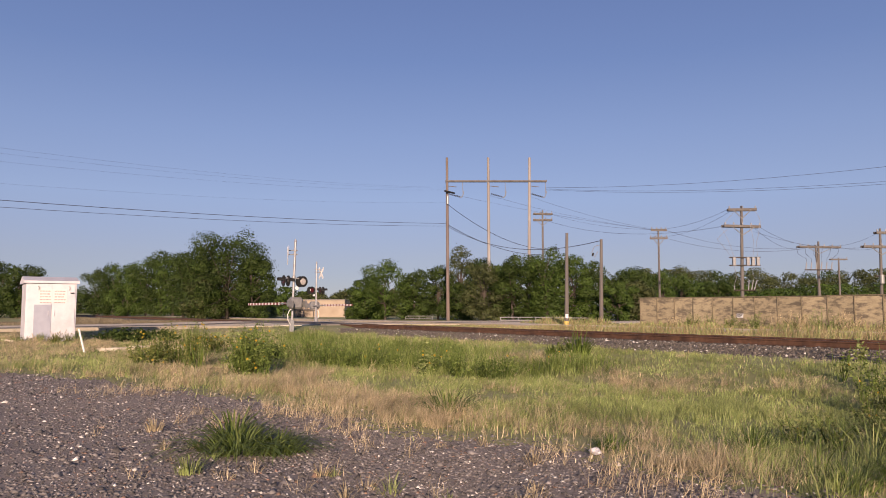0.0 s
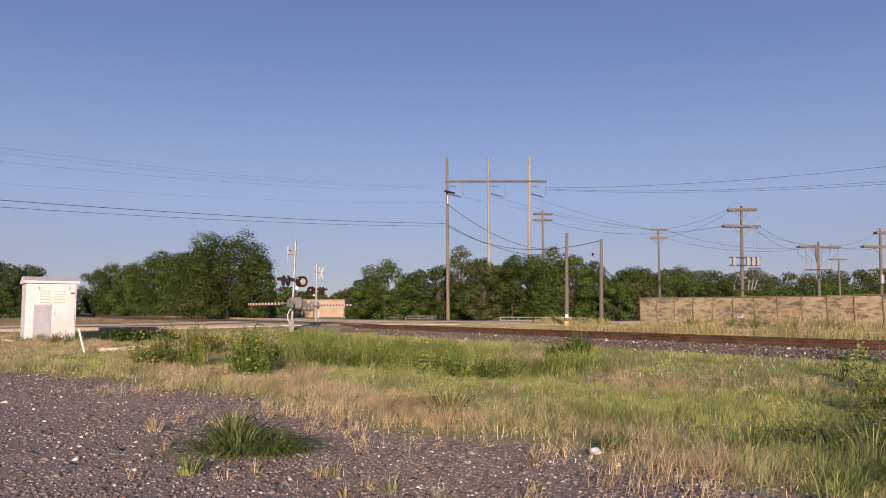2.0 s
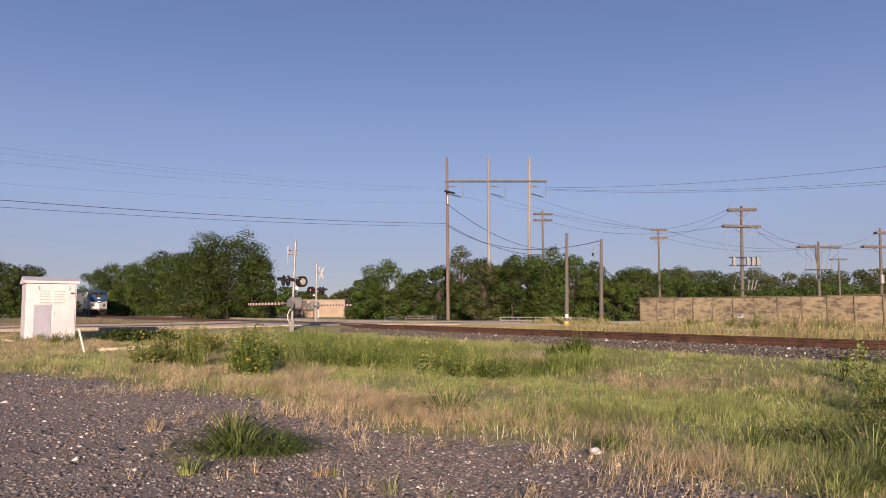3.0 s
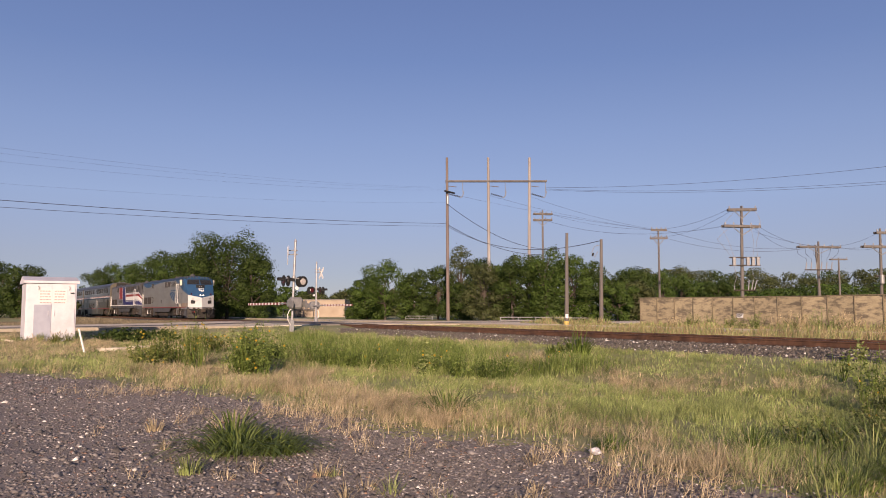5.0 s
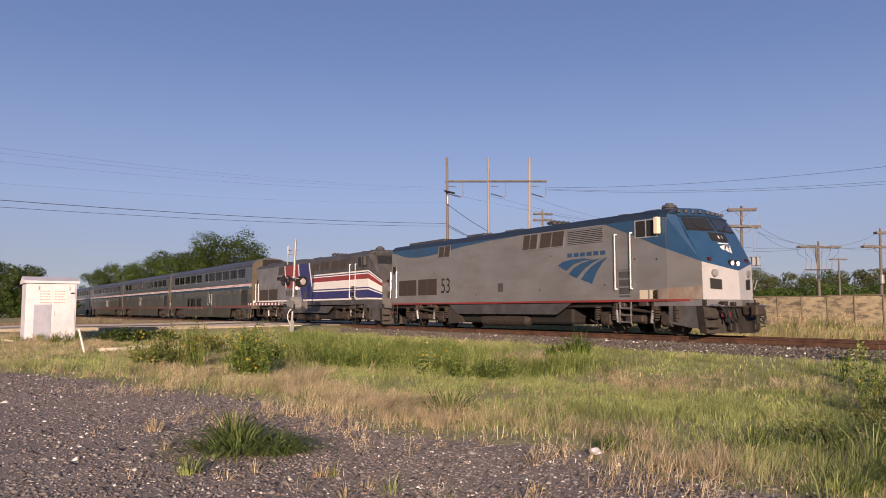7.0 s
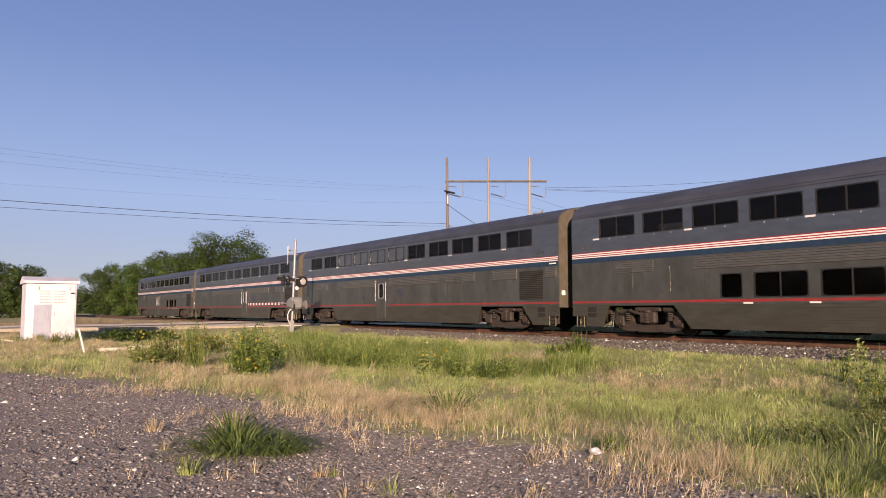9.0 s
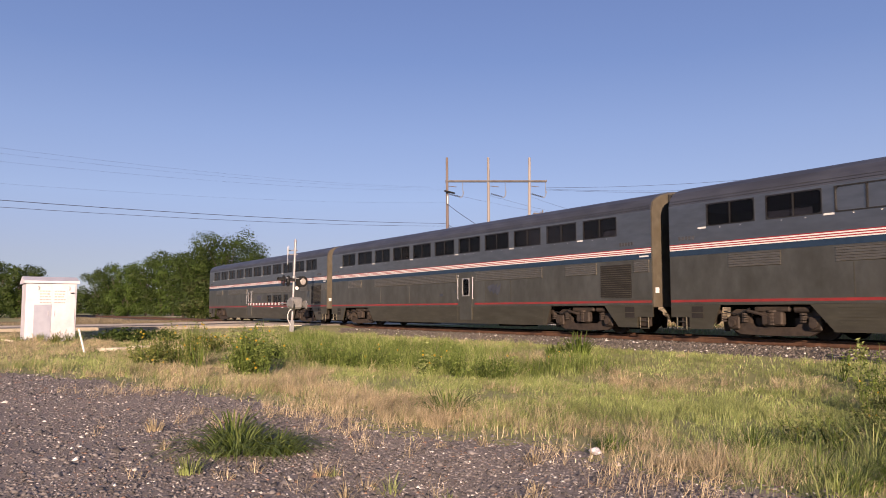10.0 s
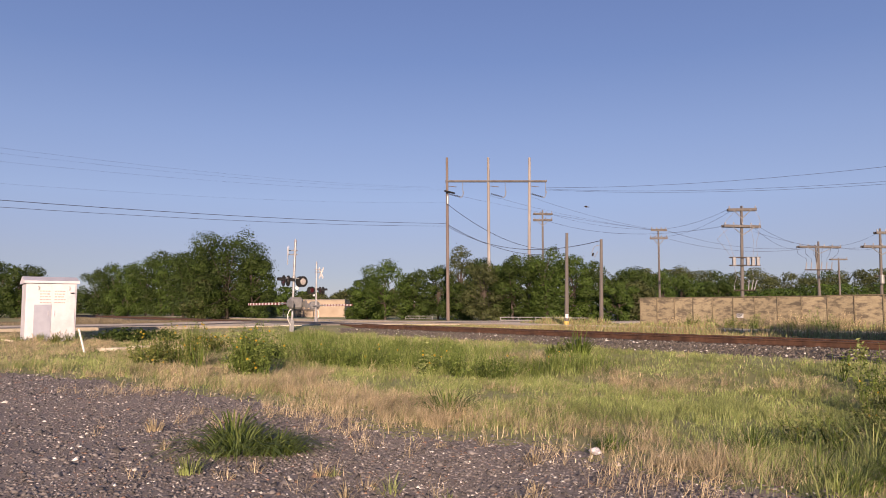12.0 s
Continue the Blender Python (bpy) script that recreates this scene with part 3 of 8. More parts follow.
for x in (1.7, 6.45, 10.95):
    bm = B()
    tube(bm, (x, 0, 15.5), (x + 0.02, 0, 14.3), 0.035, seg=6)
    part("hanger", bm, M_GALV, h_frame)
    bm = B()
    for i in range(7):
        q = i / 6
        tube(bm, (x - 1.55 + 1.1 * q, 0, 14.2 - 0.32 * q), (x - 1.43 + 1.1 * q, 0, 14.165 - 0.32 * q), 0.09, 0.06, seg=10)
    part("insulator_string", bm, M_BLACKP, h_frame)
    bm = B()
    pipe(bm, [(x - 0.4, 0, 13.86), (x - 0.15, 0, 13.8), (x + 0.02, 0, 14.0), (x + 0.12, 0, 14.5)], 0.05)
    part("jumper", bm, M_GALV, h_frame)
    bm = B()
    tube(bm, (x - 1.8, 0, 15.1), (x - 0.7, 0, 14.98), 0.04, seg=6)
    part("strut", bm, M_POLE, h_frame)
bm = B()
box(bm, -0.95, 0.95, -0.36, -0.22, 14.28, 14.46, 0.01)
bm.transform(Matrix.Rotation(radians(55), 4, "Z"))
part("crossarm", bm, M_BLACKP, h_frame, "dark weathered crossarm")
bm = B()
tube(bm, (0.02, -0.34, 13.0), (0.02, -0.34, 13.9), 0.12, seg=10)
part("cutout", bm, M_PORC, h_frame)

pole(13.87, 105, 0.2, 15.3, 0.19, label="grey wooden utility pole with two crossarms behind trees", arms=((14.75, 1.3, 1.4, 12, 4, False), (13.9, 1.3, 1.35, -4, 4, True)))
post_a = pole(8.58, 52.9, 0.42, 6.55, 0.155, (0.1, 0), M_POLE, "bare grey wooden post with a yellow base sleeve", "wooden_post")
bm = B()
tube(bm, (0, 0, 0), (0, 0, 0.4), 0.18, seg=14)
part("sleeve", bm, mat("faded yellow sleeve", (0.5, 0.36, 0.08), (0.6, 0.46, 0.14), rough=0.7), post_a, "faded yellow plastic base sleeve")
bm = B()
box(bm, -0.1, 0.1, -0.2, -0.16, 0.6, 0.88, 0.01)
part("tag_plate", bm, M_SIGNWHITE, post_a, "small pale plate")
post_b = pole(12.05, 58, 0.35, 6.65, 0.17, (0.1, 0), M_POLE, "weathered wooden post with a drop cable loop", "wooden_post")
bm = B()
pipe(bm, [(-0.05, -0.15, 6.2), (-0.45, -0.15, 6.1), (-0.68, -0.15, 5.6), (-0.45, -0.15, 5.25), (-0.2, -0.15, 5.7)], 0.022)
part("cable_loop", bm, M_GALV, post_b)
bm = B()
tube(bm, (-0.62, -0.15, 5.35), (-0.55, -0.15, 5.6), 0.07, seg=8)
part("splice_case", bm, M_BLACKP, post_b)
pole(26.25, 92, 0, 11.5, 0.16, label="grey wooden utility pole with two short crossarms", arms=((11.3, 1.0, 1.0, 5, 4, False), (10.3, 1.05, 1.05, -8, 4, True)))
p4 = pole(28.32, 72, 0, 11.5, 0.19, (0.23, 0), label="wooden utility pole carrying crossarms and a capacitor rack", arms=((11.15, 1.3, 1.35, -5, 3, True), (9.55, 2.0, 1.9, 12, 5, True)))
for z in (5.75, 6.5):
    bm = B()
    box(bm, -1.2, 1.75, -0.34, -0.24, z, z + 0.12, 0.01)
    part("rack_beam", bm, M_IRON, p4)
for x in (-0.75, 0.55, 1.05, 1.5):
    bm = B()
    box(bm, x - 0.14, x + 0.14, -0.42, -0.16, 5.78, 6.6, 0.02)
    part("capacitor", bm, M_PORC, p4)
bm = B()
box(bm, -0.8, 1.25, -0.3, -0.2, 3.4, 3.52, 0.01)
part("rack_beam", bm, M_IRON, p4)
for x, dx in ((0.55, 0.1), (0.85, 0.2), (1.1, 0.3), (-0.75, -0.05)):
    bm = B()
    tube(bm, (x, -0.25, 3.5), (x + dx, -0.25, 4.45 if x > 0 else 3.9), 0.06, 0.045, seg=8)
    part("arrester", bm, M_PORC, p4)
for k, (x0, z0, x1, z1) in enumerate(((-1.9, 9.6, -0.75, 6.6), (-1.0, 9.6, -2.3, 8.3), (-2.3, 8.3, -0.9, 6.5), (1.8, 9.6, 1.5, 6.6), (0.9, 9.6, 1.05, 6.6), (1.05, 5.9, 1.3, 4.5), (-0.75, 5.8, -0.8, 3.95), (-0.5, 11.1, -1.6, 9.7), (1.3, 11.2, 1.9, 9.7))):
    bm = B()
    m = ((x0 + x1) / 2 + (-0.25 if k % 2 else 0.2), -0.32, (z0 + z1) / 2 - 0.2)
    swept(bm, [(x0, -0.3, z0), ((x0 + m[0]) / 2 + 0.03, -0.32, (z0 + m[2]) / 2 - 0.05), m, ((x1 + m[0]) / 2, -0.32, (z1 + m[2]) / 2 - 0.05), (x1, -0.3, z1)], [0.016] * 5, 5)
    part("jumper_wire", bm, M_PORC, p4, "pale jumper wire")
p5 = pole(46.96, 95, 0, 10.2, 0.19, (0.24, 0), label="wooden utility pole with a braced crossarm and fuse rack", arms=((9.5, 2.9, 3.1, 12, 6, True),))
pole(47.35, 95, 0, 9.8, 0.17, (-0.55, 0), label="leaning wooden brace pole", name="brace_pole")
bm = B()
box(bm, -1.75, 1.75, -0.36, -0.25, 6.55, 6.68, 0.01)
part("rack_beam", bm, M_IRON, p5)
for i in range(6):
    bm = B()
    x = -1.6 + 0.64 * i
    tube(bm, (x, -0.3, 6.65), (x + 0.12, -0.3, 7.55), 0.075, 0.06, seg=8)
    part("fuse_cutout", bm, M_PORC, p5)
for i in range(6):
    bm = B()
    x = -1.6 + 0.64 * i
    xt = -2.7 + 1.1 * i
    swept(bm, [(xt, -0.3, 9.6), (xt * 0.9 - 0.1, -0.33, 8.6), (x + 0.1, -0.33, 8.0), (x + 0.12, -0.3, 7.5)], [0.018] * 4, 5)
    part("jumper_wire", bm, M_WIRE, p5)
pole(67.95, 130, 0, 10.6, 0.2, label="distant grey wooden utility pole", arms=((10.3, 1.5, 1.4, 0, 3, False),))
p6 = pole(45.0, 78, 0, 10.0, 0.18, (0.18, 0), label="wooden utility pole with crossarms and a small transformer rack", arms=((9.55, 0.55, 2.4, 4, 4, False), (8.1, 2.1, 2.1, 10, 5, True)))
bm = B()
box(bm, -0.7, 1.4, -0.34, -0.24, 5.0, 5.14, 0.01)
part("rack_beam", bm, M_IRON, p6)
bm = B()
tube(bm, (-0.1, -0.45, 4.3), (-0.1, -0.45, 5.2), 0.22, seg=12)
part("transformer_can", bm, M_PORC, p6)

wire([(0.44, 84, 11.22), (-27.19, 45, 8.19)], 0.3, 0.019, label="black telephone cable strung to the tall pole")
wire([(0.44, 84, 10.93), (-27.17, 45, 7.76)], 0.3, 0.013, label="black telephone cable strung to the tall pole")
for p0, p1, sag, r in (((0.2, 84, 15.3), (-24.31, 40, 10.3), 0.5, 0.0035), ((0.2, 84, 15.2), (-24.3, 40, 10.0), 0.5, 0.003), ((0.2, 84, 15.0), (-24.27, 40, 9.55), 0.5, 0.0035), ((0.2, 84, 13.6), (-24.27, 40, 8.35), 0.4, 0.003)):
    wire([p0, p1], sag, r)
for p0, p1, sag, r in (((11.44, 84, 15.25), (36.93, 60, 13.2), 0.5, 0.014), ((11.44, 84, 15.1), (36.87, 60, 11.95), 0.5, 0.012), ((11.44, 84, 15.0), (36.86, 60, 11.72), 0.5, 0.012),
                       ((0.6, 84, 13.3), (13.7, 105, 10.1), 1.0, 0.03), ((0.5, 84, 11.1), (13.7, 105, 9.3), 0.9, 0.03), ((0.5, 84, 10.9), (12.1, 58, 6.9), 1.5, 0.025),
                       ((0.6, 84, 14.6), (25.3, 92, 11.4), 0.3, 0.01), ((5.1, 84, 14.4), (25.5, 92, 11.4), 0.4, 0.01), ((9.6, 84, 14.3), (26, 92, 11.4), 0.4, 0.01),
                       ((13.9, 105, 14.2), (27.5, 72, 9.7), 1.4, 0.016), ((14.9, 105, 14.95), (25.4, 92, 11.4), 0.5, 0.01),
                       ((25.5, 92, 11.4), (27.3, 72, 11.2), 0.5, 0.012), ((25.5, 92, 10.5), (27.3, 72, 10.9), 0.7, 0.012), ((26.9, 92, 11.4), (45, 95, 9.4), 0.9, 0.014), ((26.9, 92, 10.4), (45.5, 95, 9.3), 0.9, 0.014),
                       ((30.3, 73, 9.8), (47.5, 95, 9.8), 0.7, 0.014), ((29.5, 72, 9.6), (45, 94, 9.3), 0.9, 0.012), ((48.5, 95, 9.7), (45.2, 78, 9.7), 0.5, 0.012), ((50, 96, 9.7), (46, 78, 8.3), 0.5, 0.012), ((46, 78, 9.7), (60, 60, 10), 0.5, 0.012),
                       ((30, 73, 9.2), (45, 78, 8.2), 0.8, 0.012)):
    wire([p0, p1], sag, r)


# ---- level crossing ----
M_ARMRED = mat("dull red arm sheeting", (0.16, 0.026, 0.026), (0.21, 0.036, 0.034), rough=0.5, grain=6)
M_MACHINE = mat("grey machine casting", (0.16, 0.16, 0.16), (0.224, 0.22, 0.216), rough=0.6, grain=6)
# the sun's glint on the lens, put in as a pale base colour
M_GLINTLENS = mat("signal lens with sun glint in its colour", (0.336, 0.304, 0.288), (0.448, 0.416, 0.392), rough=0.25, grain=9)
def crossing_mast(m, arm_len, board_turn):
    th = empty("crossing_signal", m, "silver crossing signal mast with lowered striped gate arm", "level crossing signal", "level crossing signals")
    bm = B()
    tube(bm, (0, 0, -0.2), (0, 0, 4.75), 0.065, seg=14)
    tube(bm, (0, 0, 4.75), (0, 0, 4.92), 0.085, 0.03, seg=12)
    part("mast", bm, M_ALU, th)
    bm = B()
    tube(bm, (0.14, -0.12, 2.18), (0.14, -0.15, 2.18), 0.1, seg=16)
    part("bell", bm, M_SIGNWHITE, th, "small white warning bell")
    bm = B()
    box(bm, -0.11, 0.11, -0.11, 0.11, -0.3, 0.4, 0.03)
    part("base_casting", bm, M_ALU, th, "cast aluminium mast base")
    # paired flashing lights on a cross bar, one pair facing each way along the road
    bm = B()
    tube(bm, (-0.48, 0, 2.72), (0.48, 0, 2.72), 0.035, seg=8)
    tube(bm, (0, 0, 2.6), (0, 0, 2.84), 0.1, seg=10)
    part("light_bar", bm, M_ALU, th)
    for sx in (-1, 1):
        for face in (-1, 1):
            # one pair looks along the road, the other along the track towards the lot
            turn = Matrix.Translation((sx * 0.46, 0, 2.56)) @ Matrix.Rotation(radians(90 if sx < 0 else 12), 4, "Z")
            bm = B()
            tube(bm, (0, face * 0.12, 0), (0, face * 0.155, 0), 0.305, seg=24)
            tube(bm, (0, face * 0.02, 0), (0, face * 0.13, 0), 0.1, 0.15, seg=12)
            bm.transform(turn)
            light = part("signal_light", bm, M_BLACKP, th, "round black signal light")
            bm = B()
            tube(bm, (0, face * 0.155, 0), (0, face * 0.172, 0), 0.16 if sx < 0 else 0.18, 0.14 if sx < 0 else 0.16, seg=18)
            bm.transform(turn)
            part("lens", bm, M_LENS if not (sx > 0 and face < 0) else M_GLINTLENS, light, "signal lens coloured pale for sun glint" if sx > 0 and face < 0 else "dark red lens")
            bm = B()
            y0, y1 = face * 0.15, face * (0.46 if sx < 0 else 0.2)
            rv_ = 0.17 if sx < 0 else 0.23
            arc = []
            for k in range(10):
                ca, sa = math.cos(math.pi * k / 9), math.sin(math.pi * k / 9)
                arc.append([bm.verts.new((r_ * ca, y, r_ * sa)) for r_, y in ((rv_, y0), (rv_, y1), (rv_ + 0.01, y1), (rv_ + 0.01, y0))])
            for p, q in zip(arc, arc[1:]):
                for i in range(4):
                    bm.faces.new((p[i], p[(i + 1) % 4], q[(i + 1) % 4], q[i]))
            bm.faces.new(arc[0]), bm.faces.new(arc[-1][::-1])
            bm.transform(turn)
            part("visor", bm, M_BLACKP, light)
    # crossbuck boards
    for ang in (45, -45):
        bm = B()
        box(bm, -0.61, 0.61, -0.012, 0.012, -0.115, 0.115, 0.004)
        bm.transform(Matrix.Translation((-0.4 if ang > 0 else -0.428, 0, 3.98)) @ Matrix.Rotation(radians(90 + board_turn), 4, "Z") @ Matrix.Rotation(radians(ang), 4, "Y"))
        part("crossbuck_board", bm, M_SIGNWHITE, th, "white crossbuck board")
    for z in (4.28, 4.05):
        bm = B()
        tube(bm, (0.16, 0, z), (-0.42, 0, z - 0.03), 0.028, seg=6)
        tube(bm, (0, 0, z - 0.05), (0, 0, z + 0.05), 0.09, seg=12)
        part("bracket", bm, M_ALU, th, "clamped board bracket")
    # gate machine and arm; the arm lies level across the lane
    bm = B()
    box(bm, -0.34, 0.34, -0.66, -0.08, 1.02, 1.66, 0.1)
    mech = part("gate_machine", bm, M_MACHINE, th, "grey cast gate machine")
    bm = B()
    tube(bm, (-0.42, -0.35, 1.33), (0.42, -0.35, 1.33), 0.2, seg=14)
    part("bearing_cover", bm, M_GALV, mech)
    for x in (-0.4, 0.4):
        bm = B()
        prism(bm, [(0.0, 1.2), (0.55, 1.18), (1.05, 1.05), (1.15, 1.3), (0.9, 1.5), (0.0, 1.42)], x - 0.03, x + 0.03, "x")
        bm.transform(Matrix.Translation((0, -0.2, 0)) @ Matrix.Scale(-0.75, 4, (0, 1, 0)))
        part("counterweight", bm, M_MACHINE, th, "grey steel counterweight")
        bm = B()
    for x in (-0.36, 0.36):
        pipe(bm, [(x, -0.3, 1.33), (x * 0.1, 1.9, 1.33)], 0.035)
    part("arm_fork", bm, M_ALU, th)
    k = 0
    y = 1.1
    while y < arm_len:
        bm = B()
        box(bm, -0.025, 0.025, y, min(y + 0.27, arm_len) - 0.002, 1.26, 1.4)
        part("arm_section", bm, M_WHITE if k % 2 else M_ARMRED, th, "red and white banded gate arm")
        y += 0.27
        k += 1
    bm = B()
    swept(bm, [(-0.14, -0.3, 1.06), (-0.3, -0.28, 0.92), (-0.36, -0.22, 0.7), (-0.3, -0.15, 0.42), (-0.1, -0.06, 0.14)], [0.028] * 5, 8)
    part("conduit", bm, M_SIGNWHITE, th, "pale looped cable conduit")
    return th


# local y runs along the gate arm, local x across it
def arm_pose(s, n, z, turn):
    p = W(s, n, z)
    return pose(p.x, p.y, p.z, 0, 0, HEADING + turn)


crossing_mast(arm_pose(-39.75, 15.95, 0.61, 90) @ Matrix.Rotation(radians(1.7), 4, "Y"), 7.4, -18)
crossing_mast(arm_pose(-57.65, 25.2, 0.63, -90), 6.6, 0)
# ---- the train ----
M_GRIME = mat("rust stained silver paint", (0.24, 0.216, 0.184), (0.304, 0.272, 0.24), rough=0.55, grain=3, stain=(0.176, 0.104, 0.064), stain_scale=2.2, stain_at=0.52, stretch=(1, 1, 0.5))
def wheel_set(parent, x, r=0.457, gauge=0.75):
    for y in (-gauge, gauge):
        bm = B()
        tube(bm, (x, y - 0.065, r), (x, y + 0.065, r), r, seg=24)
        w = part("wheel", bm, M_IRON, parent)
        bm = B()
        o = -1 if y < 0 else 1
        tube(bm, (x, y + o * 0.066, r), (x, y + o * 0.1, r), r * 0.55, r * 0.4, seg=16)
        part("hub", bm, M_IRON, w)
    bm = B()
    tube(bm, (x, -0.9, r), (x, 0.9, r), 0.08, seg=8)
    part("axle", bm, M_IRON, parent)


def car_truck(parent, cx):
    """A four-wheel passenger truck with outside frames, coil springs and dampers."""
    bm = B()
    box(bm, cx - 1.5, cx + 1.5, -0.5, 0.5, 0.45, 0.75, 0.05)
    box(bm, cx - 1.88, cx + 1.88, -0.62, 0.62, 0.34, 0.99, 0.05)
    t = part("truck", bm, M_BLACK, parent, "grimy four-wheel truck")
    for x in (-1.28, 1.28):
        wheel_set(t, cx + x)
    for o in (-1, 1):
        y = o * 1.2
        bm = B()
        half = [(0.0, 0.36), (0.62, 0.36), (0.76, 0.46), (0.8, 0.74), (0.92, 0.87), (1.22, 0.88), (1.42, 0.78), (1.48, 0.5), (1.36, 0.26), (1.08, 0.13), (0.0, 0.11)]
        prism(bm, [(cx + x, z) for x, z in half] + [(cx - x, z) for x, z in half[-2:0:-1]], y - 0.08, y + 0.12 if o > 0 else y + 0.08)
        part("side_frame", bm, M_IRON, t)
        for x in (-1.28, 1.28):
            bm = B()
            box(bm, cx + x - 0.2, cx + x + 0.2, y - 0.02 + o * 0.06, y + 0.02 + o * 0.2, 0.28, 0.66, 0.04)
            tube(bm, (cx + x, y + o * 0.2, 0.46), (cx + x, y + o * 0.28, 0.46), 0.12, seg=12)
            part("axle_box", bm, M_IRON, t)
            for dx in (-0.36, 0.36):
                bm = B()
                for k in range(4):
                    tube(bm, (cx + x + dx, y + o * 0.12, 0.5 + 0.07 * k), (cx + x + dx, y + o * 0.12, 0.545 + 0.07 * k), 0.1, seg=10)
                part("coil_spring", bm, M_IRON, t)
        bm = B()
        for k in range(5):
            tube(bm, (cx, y + o * 0.12, 0.42 + 0.09 * k), (cx, y + o * 0.12, 0.48 + 0.09 * k), 0.16, seg=12)
        part("coil_spring", bm, M_IRON, t)
        bm = B()
        tube(bm, (cx - 0.75, y + o * 0.2, 0.82), (cx + 0.15, y + o * 0.2, 0.62), 0.05, seg=8)
        part("damper", bm, M_IRON, t)
        for x in (-1.75, -0.62, 0.62, 1.75):
            bm = B()
            prism(bm, [(cx + x - 0.07, 0.2), (cx + x + 0.07, 0.2), (cx + x + 0.11, 0.62), (cx + x - 0.11, 0.62)], *sorted((y - o * 0.22, y - o * 0.12)))
            part("brake_hanger", bm, M_IRON, t)
        bm = B()
        box(bm, cx - 0.55, cx + 0.55, *sorted((y + o * 0.02, y + o * 0.2)), 0.8, 0.97, 0.03)
        box(bm, cx - 0.32, cx + 0.36, *sorted((y + o * 0.02, y + o * 0.24)), 0.4, 0.8, 0.05)
        tube(bm, (cx + 0.7, y + o * 0.12, 0.86), (cx + 1.15, y + o * 0.12, 0.86), 0.09, seg=10)
        part("bolster_end", bm, M_IRON, t)
        for x in (-2.0, 2.0):
            bm = B()
            prism(bm, [(cx + x - 0.14, 0.99), (cx + x + 0.16, 0.99), (cx + x + 0.1, 0.5), (cx + x - 0.02, 0.4)], *sorted((y - o * 0.1, y + o * 0.02)))
            part("brake_bracket", bm, M_IRON, t)
            bm = B()
            swept(bm, [(cx + x * 1.12, y, 0.95), (cx + x * 1.16, y, 0.5), (cx + x * 1.13, y, 0.26), (cx + x * 1.09, y, 0.3), (cx + x * 1.08, y, 0.6)], [0.024] * 5, 6)
            part("brake_hose", bm, M_BLACKP, t)
        bm = B()
        pipe(bm, [(cx - 1.6, y + o * 0.16, 0.8), (cx - 1.1, y + o * 0.2, 0.72), (cx - 0.7, y + o * 0.18, 0.9)], 0.022)
        part("brake_hose", bm, M_BLACKP, t)
    return t


WIN0, PITCH, WINW = 1.86, 2.045, 1.63


def round_frame(bm, a, b, z0, z1, y0, y1, edge=0.03, r=0.1):
    """A frame, square outside, whose opening has rounded corners."""
    inner, outer = [], []
    for cx, cz, start, ox, oz in ((b - r, z1 - r, 0, b + edge, z1 + edge), (a + r, z1 - r, 90, a - edge, z1 + edge), (a + r, z0 + r, 180, a - edge, z0 - edge), (b - r, z0 + r, 270, b + edge, z0 - edge)):
        for k in range(5):
            g = radians(start + 22.5 * k)
            inner.append((cx + r * math.cos(g), cz + r * math.sin(g)))
            outer.append((ox, oz))
    n = len(inner)
    rows = []
    for y in (y0, y1):
        vi = [bm.verts.new((x, y, z)) for x, z in inner]
        corner = {p: bm.verts.new((p[0], y, p[1])) for p in dict.fromkeys(outer)}
        vo = [corner[p] for p in outer]
        rows.append((vi, vo))
        for i in range(n):
            j = (i + 1) % n
            f = [vi[i], vi[j], vo[j], vo[i]] if vo[i] is not vo[j] else [vi[i], vi[j], vo[i]]
            bm.faces.new(f)
    for i in range(n):
        j = (i + 1) % n
        bm.faces.new((rows[0][0][i], rows[0][0][j], rows[1][0][j], rows[1][0][i]))
        if rows[0][1][i] is not rows[0][1][j]:
            bm.faces.new((rows[0][1][i], rows[0][1][j], rows[1][1][j], rows[1][1][i]))
    return bm


